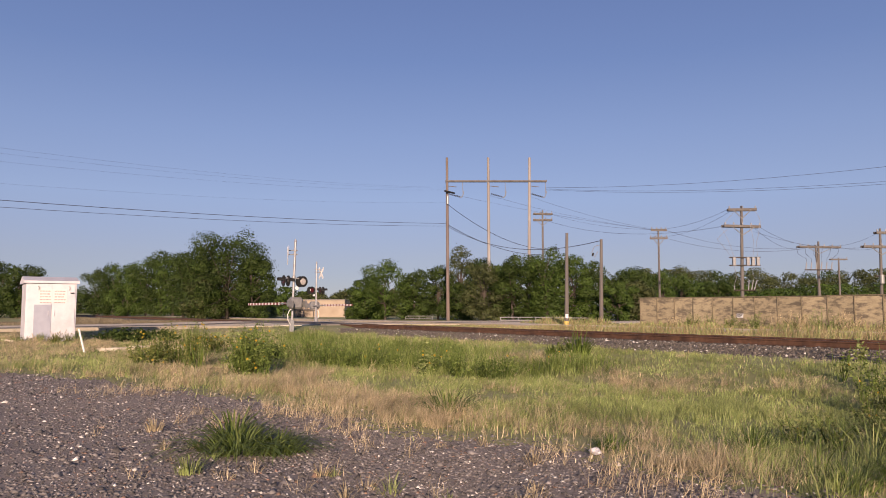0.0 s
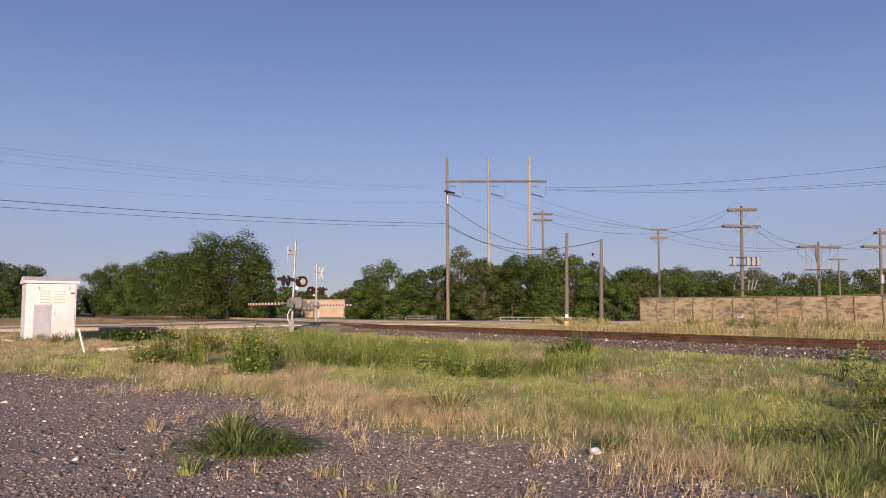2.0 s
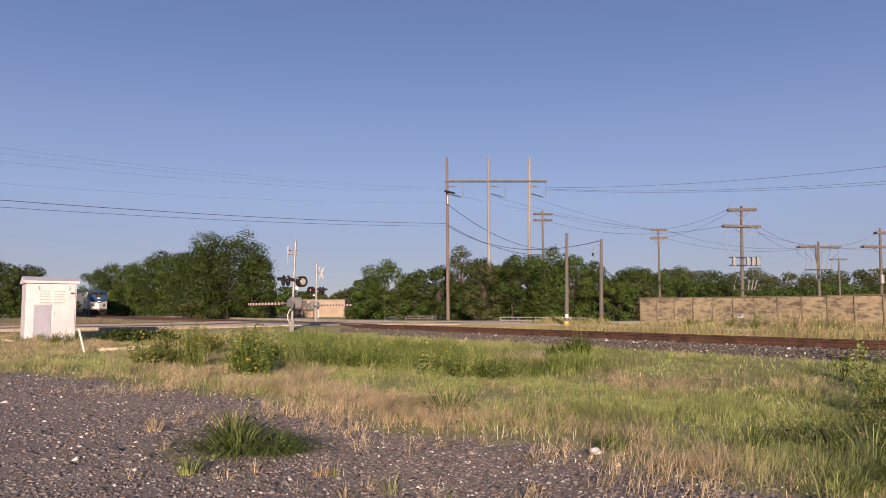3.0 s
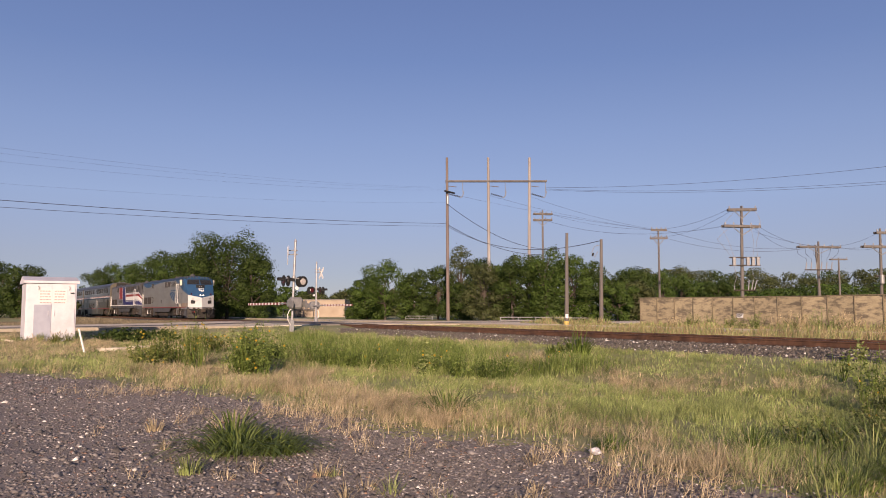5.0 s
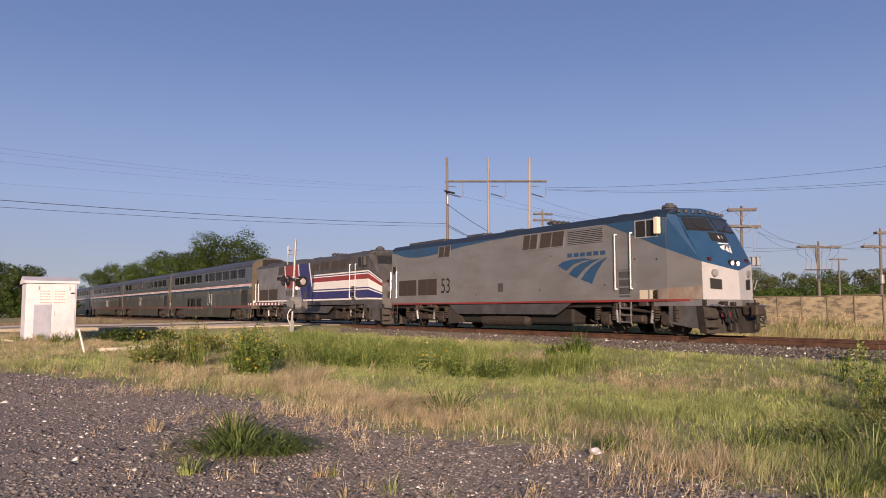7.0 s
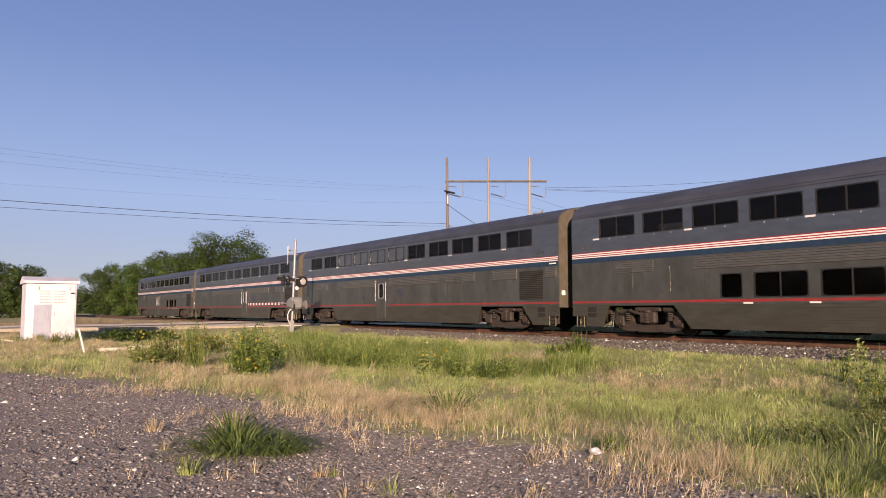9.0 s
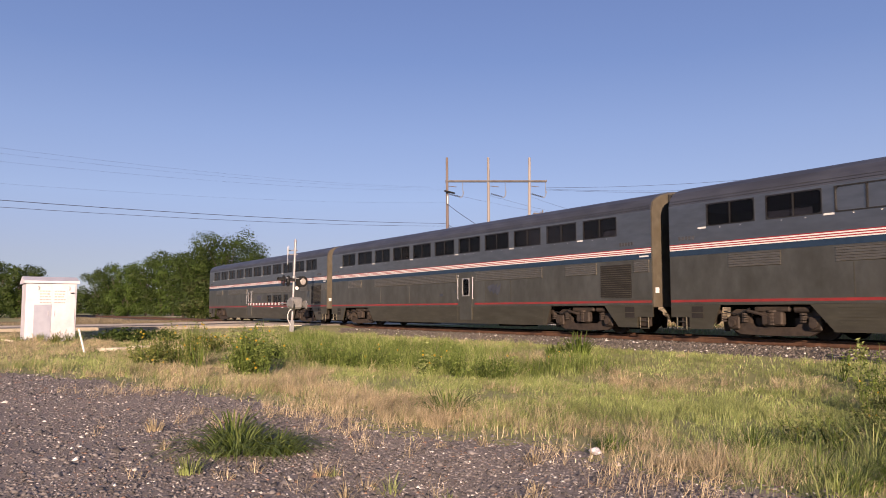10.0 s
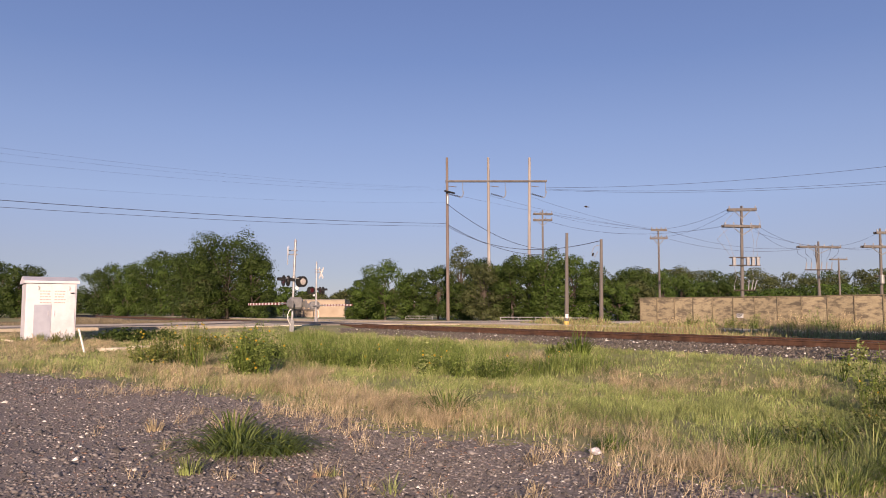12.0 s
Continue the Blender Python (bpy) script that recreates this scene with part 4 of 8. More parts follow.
def superliner(label, blank=(), skip=(), halves=(), low=(), door=11.3, vent=True, panels=()):
    """A double-deck stainless coach, 25.9 m over couplers. Local x runs forward from the rear coupler, y to the far side."""
    th = empty("passenger_car", Matrix.Identity(4), label, "railway car", "cars of the train")
    X0, X1, Y, ZT = 0.385, 25.525, 1.55, 4.2
    ups = [(WIN0 + PITCH * i, WIN0 + PITCH * i + WINW) for i in range(11) if i not in skip]
    ups = [(a, b) for a, b in ups] + list(halves)
    win = [(a, b, 3.46, 4.10) for a, b in ups] + [(a, b, 1.24, 1.92) for a, b in low]
    cut = [(1.95, 5.75, 0, 1.0), (20.15, 23.95, 0, 1.0)]
    dw = (door - 0.26, door + 0.26, 1.5, 2.26)
    for o in (-1, 1):
        bm = B()
        holed_wall(bm, X0, X1, 2.56, ZT, o * Y, o * (Y - 0.06), win)
        part("side_wall", bm, M_STEEL, th, "unpainted stainless steel side")
        bm = B()
        holed_wall(bm, X0, X1, 1.02, 2.557, o * Y, o * (Y - 0.06), win + [dw])
        part("lower_side", bm, M_STEEL_MID, th, "dust-browned lower steel side")
        bm = B()
        holed_wall(bm, X0, X1, 0.26, 1.016, o * (Y - 0.005), o * (Y - 0.06), cut + [(X0 - 1, 1.1, 0, 0.62), (24.85, X1 + 1, 0, 0.62)])
        part("lower_skirt", bm, M_STEEL_LOW, th, "brown dust-stained lower skirt")
    for o in (-1, 1):
        for x0, x1 in ((5.75, 5.1), (20.15, 20.45), (1.95, 2.25), (23.95, 23.3)):
            bm = B()
            prism(bm, [(x0, 1.012), (x1, 1.012), (x0, 0.3)], *sorted((o * (Y - 0.006), o * (Y - 0.055))))
            part("skirt_gusset", bm, M_STEEL_LOW, th)
    # arched roof
    prof = [(-1.55, 4.2), (-1.535, 4.33), (-1.47, 4.48), (-1.34, 4.62), (-1.1, 4.75), (-0.75, 4.85), (-0.35, 4.91), (0, 4.925), (0.35, 4.91), (0.75, 4.85), (1.1, 4.75), (1.34, 4.62), (1.47, 4.48), (1.535, 4.33), (1.55, 4.2), (1.45, 4.17), (-1.45, 4.17)]
    bm = B()
    prism(bm, prof, X0 + 0.02, X1 - 0.02, "x")
    roof = part("roof", bm, M_ROOF, th, "dull grey arched roof")
    for f in roof.data.polygons:
        f.use_smooth = False
    bm = B()
    for z in (4.26, 4.34):
        for o in (-1, 1):
            y = o * (1.552 if z < 4.3 else 1.536)
            box(bm, X0 + 0.05, X1 - 0.05, min(y, y + o * 0.012), max(y, y + o * 0.012), z, z + 0.022)
    part("drip_rail", bm, M_ROOF, roof)
    # ends, with the walk-through diaphragm
    for xe, o in ((X0, -1), (X1, 1)):
        bm = B()
        prism(bm, [(-1.52, 0.95), (-1.52, 4.2), (-1.44, 4.48), (-1.3, 4.6), (-1.07, 4.72), (-0.7, 4.82), (0, 4.89), (0.7, 4.82), (1.07, 4.72), (1.3, 4.6), (1.44, 4.48), (1.52, 4.2), (1.52, 0.95)], xe - 0.03, xe + 0.03, "x")
        part("end_wall", bm, M_END, th, "grimy tan end wall")
        bm = B()
        a, b = sorted((xe + o * 0.03, xe + o * 0.34))
        for k in range(4):
            q0, q1 = a + (b - a) * k / 4, a + (b - a) * (k + 1) / 4
            box(bm, q0 + 0.006, q1 - 0.006, -0.72, 0.72, 2.7, 4.78 - 0.02 * (k % 2), 0.02)
        part("diaphragm", bm, M_BLACKP, th, "black rubber walk-through diaphragm")
        bm = B()
        box(bm, min(xe, xe + o * 0.36), max(xe, xe + o * 0.36), -0.12, 0.12, 0.72, 1.0, 0.03)
        part("coupler", bm, M_IRON, th)
        for y in (-1.32, 1.32):
            bm = B()
            box(bm, xe - o * 0.5 - 0.16, xe - o * 0.5 + 0.16, y - 0.14, y + 0.14, 0.3, 0.98, 0.02)
            part("step_well", bm, M_IRON, th)
        for y in (-0.5, 0.35):
            bm = B()
            pipe(bm, [(xe, y, 1.0), (xe + o * 0.2, y, 0.6), (xe + o * 0.36, y, 0.55)], 0.03)
            part("hose", bm, M_BLACKP, th)
    bm = B()
    box(bm, X1 + 0.03, X1 + 0.036, -1.42, -1.24, 1.42, 1.6)
    part("tag", bm, M_SIGNWHITE, th, "small white tag on the end wall")
    # floors and lining
    bm = B()
    box(bm, X0 + 0.05, X1 - 0.05, -1.45, 1.45, 2.62, 2.72)
    box(bm, X0 + 0.05, X1 - 0.05, -1.45, 1.45, 1.0, 1.05)
    for x in (5.9, 12.9, 19.9):
        box(bm, x, x + 0.06, -1.45, 1.45, 1.06, 4.15)
    box(bm, 6, 19.9, -0.05, 0.05, 1.06, 4.1)
    part("inner_floor", bm, M_INSIDE, th)
    bm = B()
    box(bm, 5.85, 20.0, -1.42, 1.42, 0.3, 0.98, 0.03)
    part("underframe", bm, M_BLACK, th)
    for x0, x1, y in ((8.0, 9.6, -0.75), (9.75, 10.7, -0.75), (16.4, 18.2, -0.75)):
        bm = B()
        box(bm, x0, x1, y - 0.3, y + 0.5, 0.17, 0.3, 0.05)
        part("equipment_box", bm, M_BLACK, th)
    # stripes, laid on the steel
    for o in (-1, 1):
        y0, y1 = sorted((o * Y, o * (Y + 0.004)))
        for k, (z0, z1, m) in enumerate(((2.914, 2.94, M_STRIPE), (2.874, 2.914, M_WHITE), (2.846, 2.874, M_STRIPE), (2.808, 2.846, M_WHITE), (2.78, 2.808, M_STRIPE), (2.742, 2.78, M_WHITE), (2.565, 2.742, M_BLUE))):
            bm = B()
            box(bm, X0 + 0.01, X1 - 0.01, y0, y1, z0 + 0.0005, z1 - 0.0005)
            part("stripe", bm, m, th, "painted red, white and blue stripe")
        spans = [(X0 + 0.01, door - 0.66), (door + 0.66, X1 - 0.01)]
        for a, b in spans:
            bm = B()
            box(bm, a, b, y0, y1, 1.09, 1.17)
            part("stripe", bm, M_RED, th, "thin red lower stripe")
        # fluting
        for a, b in ((2.6, 4.3), (5.9, door - 0.75), (door + 0.75, 19.95), (21.3, 22.95), (24.75, 25.4)):
            bm = B()
            ribs = [(o * Y, 2.53)]
            for k in range(6):
                z = 2.524 - 0.072 * k
                ribs += [(o * (Y + 0.004), z), (o * (Y + 0.03), z - 0.007), (o * (Y + 0.03), z - 0.028), (o * (Y + 0.004), z - 0.036)]
            prism(bm, ribs + [(o * Y, 2.12)], a, b, "x")
            part("fluting", bm, M_RIB, th, "ribbed steel band")
        bm = B()
        for a, b in ((5.9, door - 0.7), (door + 0.7, 20.0)):
            for z in np.arange(0.32, 1.0, 0.085):
                yb0, yb1 = sorted((o * (Y - 0.006), o * (Y + 0.008)))
                box(bm, a, b, yb0, yb1, float(z), float(z) + 0.03)
        part("skirt_rib", bm, M_STEEL_LOW, th)
    for o in (-1, 1):
        for a, b, z0, z1 in win:
            big = b - a > 1.0
            is_blank = any(abs(a - (WIN0 + PITCH * i)) < 0.01 for i in blank) and z0 > 3
            yi0, yi1 = sorted((o * (Y - 0.035), o * (Y - 0.028)))
            bm = B()
            box(bm, a, b, yi0, yi1, z0, z1)
            w = part("window", bm, M_STEEL if is_blank else M_GLASS, th, "blanked steel window panel" if is_blank else "dark tinted window")
            if is_blank:
                w.location.y = -o * -0.02
            bm = B()
            yo0, yo1 = sorted((o * (Y - 0.02), o * (Y + 0.008)))
            round_frame(bm, a, b, z0, z1, yo0, yo1)
            if big:
                m = (a + b) / 2
                box(bm, m - 0.02, m + 0.02, yo0, yo1, z0, z1)
            part("gasket", bm, M_GASKET, w)
        # small pale decals and latch covers below the windows
        for i in range(0, 11, 2):
            x = WIN0 + PITCH * i - 0.36
            if 1 < x < 24 and i not in skip:
                bm = B()
                y0, y1 = sorted((o * Y, o * (Y + 0.006)))
                box(bm, x + 0.01, x + 0.31, y0, y1, 3.375, 3.43)
                part("exit_decal", bm, M_WHITE, th, "small white exit decal")
        for a, b, z0, z1 in win:
            if z0 > 3:
                bm = B()
                for x in (a + 0.28 * (b - a), a + 0.72 * (b - a)):
                    box(bm, x - 0.016, x + 0.016, *sorted((o * Y, o * (Y + 0.006))), z0 - 0.1, z0 - 0.07)
                part("latch_cover", bm, M_WHITE, th, "pair of tiny pale latch covers")
        for x in (0.75, 24.1):
            for k in range(5):
                bm = B()
                box(bm, x + 0.13 * k, x + 0.13 * k + 0.08, *sorted((o * Y, o * (Y + 0.004))), 3.06, 3.18)
                part("number_bar", bm, M_LDARK, th, "small dark number bar")
        for x in (0.6, 24.95):
            bm = B()
            ys = o * (Y - 0.03)
            pipe(bm, [(x, ys, 0.72), (x, ys, 0.24), (x + 0.36, ys, 0.24), (x + 0.36, ys, 0.72)], 0.022)
            tube(bm, (x, ys, 0.48), (x + 0.36, ys, 0.48), 0.02, seg=6)
            part("stirrup_step", bm, M_STEEL_LOW, th, "grimy steel stirrup step")
        for a, b in low:
            bm = B()
            box(bm, b + 0.04, b + 0.36, *sorted((o * Y, o * (Y + 0.012))), 1.03, 1.08)
            part("exit_decal", bm, M_WHITE, th, "small white exit decal")
        bm = B()
        box(bm, 25.0, 25.4, *sorted((o * (Y + 0.004), o * (Y + 0.008))), 2.63, 2.68)
        part("lettering_bar", bm, M_WHITE, th, "small white lettering bar")
        for x in (1.2, 24.3):
            # black plates stand for the shade inside the step openings
            bm = B()
            box(bm, x, x + 0.42, *sorted((o * (Y - 0.004), o * (Y + 0.002))), 0.56, 0.96)
            sw = part("step_shade", bm, M_BLACK, th, "dark plate for the shade in a step recess")
            bm = B()
            for z in (0.56, 0.75):
                box(bm, x, x + 0.42, *sorted((o * (Y - 0.002), o * (Y + 0.012))), z, z + 0.03)
            part("step_tread", bm, M_STEEL_LOW, sw)
        # side door with its window, handrails and handle
        bm = B()
        y0, y1 = sorted((o * (Y + 0.002), o * (Y + 0.022)))
        holed_wall(bm, door - 0.46, door + 0.46, 0.42, 2.42, o * (Y + 0.02), o * (Y - 0.02), [dw])
        d = part("door", bm, M_STEEL_MID, th, "stainless side door with a tall window")
        bm = B()
        box(bm, dw[0] + 0.02, dw[1] - 0.02, min(o * (Y - 0.02), o * (Y - 0.01)), max(o * (Y - 0.02), o * (Y - 0.01)), dw[2], dw[3])
        part("pane", bm, M_GLASS, d)
        bm = B()
        yo0, yo1 = sorted((o * Y, o * (Y + 0.036)))
        round_frame(bm, dw[0] + 0.01, dw[1] - 0.01, dw[2] + 0.01, dw[3] - 0.01, yo0, yo1, 0.035, 0.13)
        part("window_frame", bm, M_ALU, d, "bright aluminium window frame")
        for x in (door - 0.58, door + 0.58):
            bm = B()
            tube(bm, (x, o * (Y + 0.06), 1.35), (x, o * (Y + 0.06), 2.3), 0.018, seg=6)
            for z in (1.36, 2.29):
                tube(bm, (x, o * Y, z), (x, o * (Y + 0.06), z), 0.018, seg=6)
            part("handrail", bm, M_ALU, th)
        bm = B()
        box(bm, door - 0.64, door - 0.57, *sorted((o * Y, o * (Y + 0.05))), 2.38, 2.45, 0.01)
        part("marker_lamp", bm, M_ALU, th)
        for a, b, d, z0, z1 in ((2.2, 1.9, 0.012, 1.5, 1.62), (0.86, 0.79, 0.03, 1.66, 1.76)):
            bm = B()
            box(bm, door - a, door - b, *sorted((o * Y, o * (Y + d))), z0, z1, 0.004)
            part("switch_box", bm, M_ROOF, th, "small dark switch cover beside the door")
        if vent:
            bm = B()
            box(bm, 23.15, 24.62, *sorted((o * Y, o * (Y + 0.004))), 1.27, 2.42)
            g = part("vent_grille", bm, M_BLACK, th, "black louvred air intake")
            bm = B()
            for k in range(15):
                z = 1.29 + 0.075 * k
                box(bm, 23.18, 24.59, *sorted((o * (Y + 0.004), o * (Y + 0.028))), z, z + 0.02)
            part("louvre", bm, M_STEEL_LOW, g)
        # service panels: thin raised outlines
        for a, b, z0, z1 in panels:
            bm = B()
            box(bm, a, b, *sorted((o * Y, o * (Y + 0.007))), z0, z1, 0.003)
            part("service_panel", bm, M_STEEL_MID, th)
        # the faint emblem on the side, as plain swept shapes
        ex = door + 1.55 if door < 12 else door + 1.6
        bm = B()
        for k in range(3):
            x = ex + 0.26 * k
            prism(bm, [(x, 1.84 - 0.1 * k), (x + 0.22, 1.93 - 0.05 * k), (x + 0.56 - 0.05 * k, 1.98), (x + 0.38, 1.76 - 0.06 * k), (x + 0.22, 1.6 - 0.06 * k)], *sorted((o * (Y + 0.001), o * (Y + 0.005))))
        part("emblem", bm, M_ROOF, th, "faded dark swept emblem")
        for k, x in enumerate((6.35, 16.2, 17.95)):
            bm = B()
            box(bm, x - 0.012, x + 0.012, *sorted((o * Y, o * (Y + 0.006))), 1.18, 2.1)
            part("panel_seam", bm, M_STEEL_LOW, th)
    for cx in (3.85, 22.05):
        car_truck(th, cx)
    return th


def loco_truck(parent, cx):
    bm = B()
    box(bm, cx - 1.7, cx + 1.7, -0.55, 0.55, 0.5, 0.95, 0.05)
    box(bm, cx - 2.0, cx + 2.0, -0.6, 0.6, 0.38, 1.0, 0.04)
    t = part("truck", bm, M_BLACK, parent, "grimy four-wheel locomotive truck")
    for x in (-1.37, 1.37):
        wheel_set(t, cx + x, 0.51)
    for o in (-1, 1):
        y = o * 1.18
        bm = B()
        prism(bm, [(cx - 2.1, 0.78), (cx - 0.8, 0.8), (cx - 0.5, 0.6), (cx + 0.5, 0.6), (cx + 0.8, 0.8), (cx + 2.1, 0.78), (cx + 2.1, 0.58), (cx + 1.0, 0.55), (cx + 0.7, 0.38), (cx - 0.7, 0.38), (cx - 1.0, 0.55), (cx - 2.1, 0.58)], y - 0.1, y + 0.1)
        part("side_frame", bm, M_IRON, t)
        for x in (-1.37, 1.37):
            bm = B()
            box(bm, cx + x - 0.24, cx + x + 0.24, *sorted((y + o * 0.08, y + o * 0.26)), 0.3, 0.72, 0.05)
            tube(bm, (cx + x, y + o * 0.26, 0.51), (cx + x, y + o * 0.33, 0.51), 0.15, seg=14)
            part("axle_box", bm, M_IRON, t)
            for dx in (-0.42, 0.42):
                bm = B()
                for k in range(6):
                    tube(bm, (cx + x + dx, y + o * 0.2, 0.5 + 0.085 * k), (cx + x + dx, y + o * 0.2, 0.55 + 0.085 * k), 0.12, seg=10)
                part("coil_spring", bm, M_IRON, t)
            bm = B()
            tube(bm, (cx + x * 0.55, y + o * 0.24, 0.42), (cx + x * 0.62, y + o * 0.24, 1.05), 0.06, seg=8)
            part("damper", bm, M_GALV, t)
        bm = B()
        box(bm, cx - 0.4, cx + 0.4, *sorted((y + o * 0.05, y + o * 0.3)), 0.42, 0.68, 0.04)
        part("brake_gear", bm, M_IRON, t)
        for x in (-0.85, 0.85):
            bm = B()
            tube(bm, (cx + x, y + o * 0.18, 0.85), (cx + x, y + o * 0.18, 1.1), 0.13, seg=10)
            part("brake_cylinder", bm, M_IRON, t)
        for x in (-1.95, -0.72, 0.72, 1.95):
            bm = B()
            swept(bm, [(cx + x, y + o * 0.1, 1.05), (cx + x * 1.02, y + o * 0.16, 0.7), (cx + x * 0.98, y + o * 0.1, 0.35), (cx + x * 0.94, y, 0.16)], [0.03] * 4, 7)
            part("sand_hose", bm, M_BLACKP, t)
            bm = B()
            prism(bm, [(cx + x * 0.92 - 0.09, 0.22), (cx + x * 0.92 + 0.09, 0.22), (cx + x * 0.92 + 0.13, 0.7), (cx + x * 0.92 - 0.13, 0.7)], *sorted((y - o * 0.2, y - o * 0.08)))
            part("brake_hanger", bm, M_IRON, t)
        bm = B()
        tube(bm, (cx - 0.55, y + o * 0.26, 0.92), (cx + 0.55, y + o * 0.26, 0.8), 0.055, seg=8)
        tube(bm, (cx + 0.55, y + o * 0.26, 0.8), (cx + 0.95, y + o * 0.26, 0.76), 0.035, seg=8)
        part("yaw_damper", bm, M_IRON, t)
        bm = B()
        box(bm, cx + 0.25, cx + 0.62, *sorted((y + o * 0.12, y + o * 0.3)), 0.98, 1.14, 0.02)
        box(bm, cx - 0.7, cx - 0.42, *sorted((y + o * 0.12, y + o * 0.28)), 0.95, 1.12, 0.02)
        part("junction_box", bm, M_APRON, t)
    return t


def locomotive(name_label, first):
    """A streamlined cowl diesel, 21.03 m over couplers. Local x runs forward from the rear coupler."""
    th = empty("locomotive", Matrix.Identity(4), name_label, "locomotive")
    Y = 1.5
    body_m = M_SILVER if first else M_LGREY
    XB = 18.8
    # cowl with a rounded roof shoulder, up to the cab front
    def ring(x, ys, zs, zr):
        return [(x, y, z) for y, z in ((1.5, 1.18), (1.5, 2.4), (ys, zs))], [(x, y, z) for y, z in ((ys, zs), (ys - 0.05, zs + 0.12), (ys - 0.22, zr - 0.1), (ys - 0.6, zr - 0.03), (0, zr))]
    rings = [ring(0.45, 1.5, 3.92, 4.26), ring(18.0, 1.5, 3.92, 4.3), ring(XB, 1.46, 3.9, 4.27)]
    blue_top = M_LBLUE if first else M_LDARK
    roof_m = M_NIGHTBLUE if first else M_LDARK
    for o in (-1, 1):
        for which, nm, m in ((0, "side_wall", body_m), (1, "roof_shell", roof_m)):
            bm = B()
            rv = [[bm.verts.new((x, y * o, z)) for x, y, z in r[which]] for r in rings]
            for a, b in zip(rv, rv[1:]):
                for i in range(len(a) - 1):
                    bm.faces.new((a[i], a[i + 1], b[i + 1], b[i]))
            part(nm, bm, m, th)
    bm = B()
    half = [(1.5, 1.18), (1.5, 3.92), (1.45, 4.04), (1.28, 4.16), (0.9, 4.23), (0, 4.26)]
    bm.faces.new([bm.verts.new((0.45, y, z)) for y, z in half + [(-y, z) for y, z in half[-2::-1]]])
    part("rear_wall", bm, M_LDARK if not first else M_SILVER, th)
    # the nose: two facets that meet on a centre ridge, raked above the belt line
    N = {"a0": (20.02, 1.27, 1.18), "a1": (20.0, 1.27, 2.38), "a2": (19.42, 1.31, 3.40), "a3": (19.05, 1.25, 3.95), "a4": (18.93, 0.92, 4.18),
         "c0": (20.45, 0, 1.18), "c1": (20.41, 0, 2.1), "c2": (19.66, 0, 3.40), "c3": (19.22, 0, 3.98), "c4": (19.0, 0, 4.26),
         "r2": (XB, 1.46, 3.9), "r3": (XB, 1.41, 4.02), "r4": (XB, 1.24, 4.17), "r5": (XB, 0.86, 4.24), "r6": (XB, 0, 4.27), "s0": (XB, 1.5, 1.18), "s1": (XB, 1.495, 2.85)}
    def pt(k, o):
        p = N[k]
        return (p[0], p[1] * o, p[2])
    def facets(bm, o, *loops):
        for l in loops:
            bm.faces.new([bm.verts.new(pt(k, o)) for k in l])
        return bm
    for o in (-1, 1):
        part("nose_face", facets(B(), o, ("a0", "c0", "c1", "a1")), M_NOSE if first else M_LDARK, th, "pale silver lower nose" if first else "dark grey lower nose")
        part("nose_hood", facets(B(), o, ("a1", "c1", "c2", "a2"), ("a2", "c2", "c3", "a3"), ("a3", "c3", "c4", "a4")), blue_top, th, "raked upper nose hood")
        part("cab_side", facets(B(), o, ("s0", "a0", "a1", "s1")), body_m if first else M_LDARK, th)
        part("cab_shoulder", facets(B(), o, ("s1", "a1", "a2", "a3", "r2"), ("r2", "a3", "r3")), blue_top, th)
        part("cab_roof", facets(B(), o, ("r3", "a3", "a4", "r4"), ("r4", "a4", "r5"), ("r5", "a4", "c4", "r6")), roof_m, th)
        # brow over the windscreen with its row of small lamps and vents
        bm = B()
        for k in range(4):
            p = Vector(pt("a3", o)).lerp(Vector(pt("c3", o)), 0.12 + 0.24 * k)
            tube(bm, p + Vector((-0.06, 0, 0.1)), p + Vector((-0.06, 0, 0.2)), 0.07, 0.05, seg=10)
        part("roof_vent", bm, M_LDARK, th, "small dark vents above the windscreen")
        bm = B()
        p, q = Vector(pt("a3", o)), Vector(pt("c3", o))
        pipe(bm, [p + Vector((0.03, 0, -0.02)), q + Vector((0.03, 0, -0.02))], 0.03, 8)
        part("brow_rail", bm, roof_m, th)
        # windscreen, with its black surround
        def blend(u, v, lift):
            a = Vector(pt("a2", o)).lerp(Vector(pt("c2", o)), u)
            b = Vector(pt("a3", o)).lerp(Vector(pt("c3", o)), u)
            nrm = (Vector(pt("c2", o)) - Vector(pt("a2", o))).cross(Vector(pt("a3", o)) - Vector(pt("a2", o))).normalized()
            if nrm.x < 0:
                nrm = -nrm
            return a.lerp(b, v) + nrm * lift
        bm = B()
        bm.faces.new([bm.verts.new(blend(u, v, 0.006)) for u, v in ((0.05, 0.05), (0.96, 0.05), (0.96, 0.86), (0.09, 0.88))])
        scr = part("windscreen_surround", bm, M_GASKET, th)
        bm = B()
        bm.faces.new([bm.verts.new(blend(u, v, 0.014)) for u, v in ((0.1, 0.14), (0.92, 0.14), (0.92, 0.78), (0.14, 0.8))])
        part("windscreen", bm, mat("dark windscreen glass", (0.02, 0.022, 0.022), (0.03, 0.03, 0.03), rough=0.08, spec=0.8), scr, "dark windscreen pane")
        # lower headlight and marker
        def nose_at(u, v, lift):
            a = Vector(pt("a0", o)).lerp(Vector(pt("c0", o)), u)
            b = Vector(pt("a1", o)).lerp(Vector(pt("c1", o)), u)
            return a.lerp(b, v) + Vector((lift, -0.35 * lift * -o, 0))
        c = nose_at(0.34, 0.76, 0)
        bm = B()
        tube(bm, c - Vector((0.05, 0, 0)), c + Vector((0.05, 0.02 * o, 0)), 0.12, seg=16)
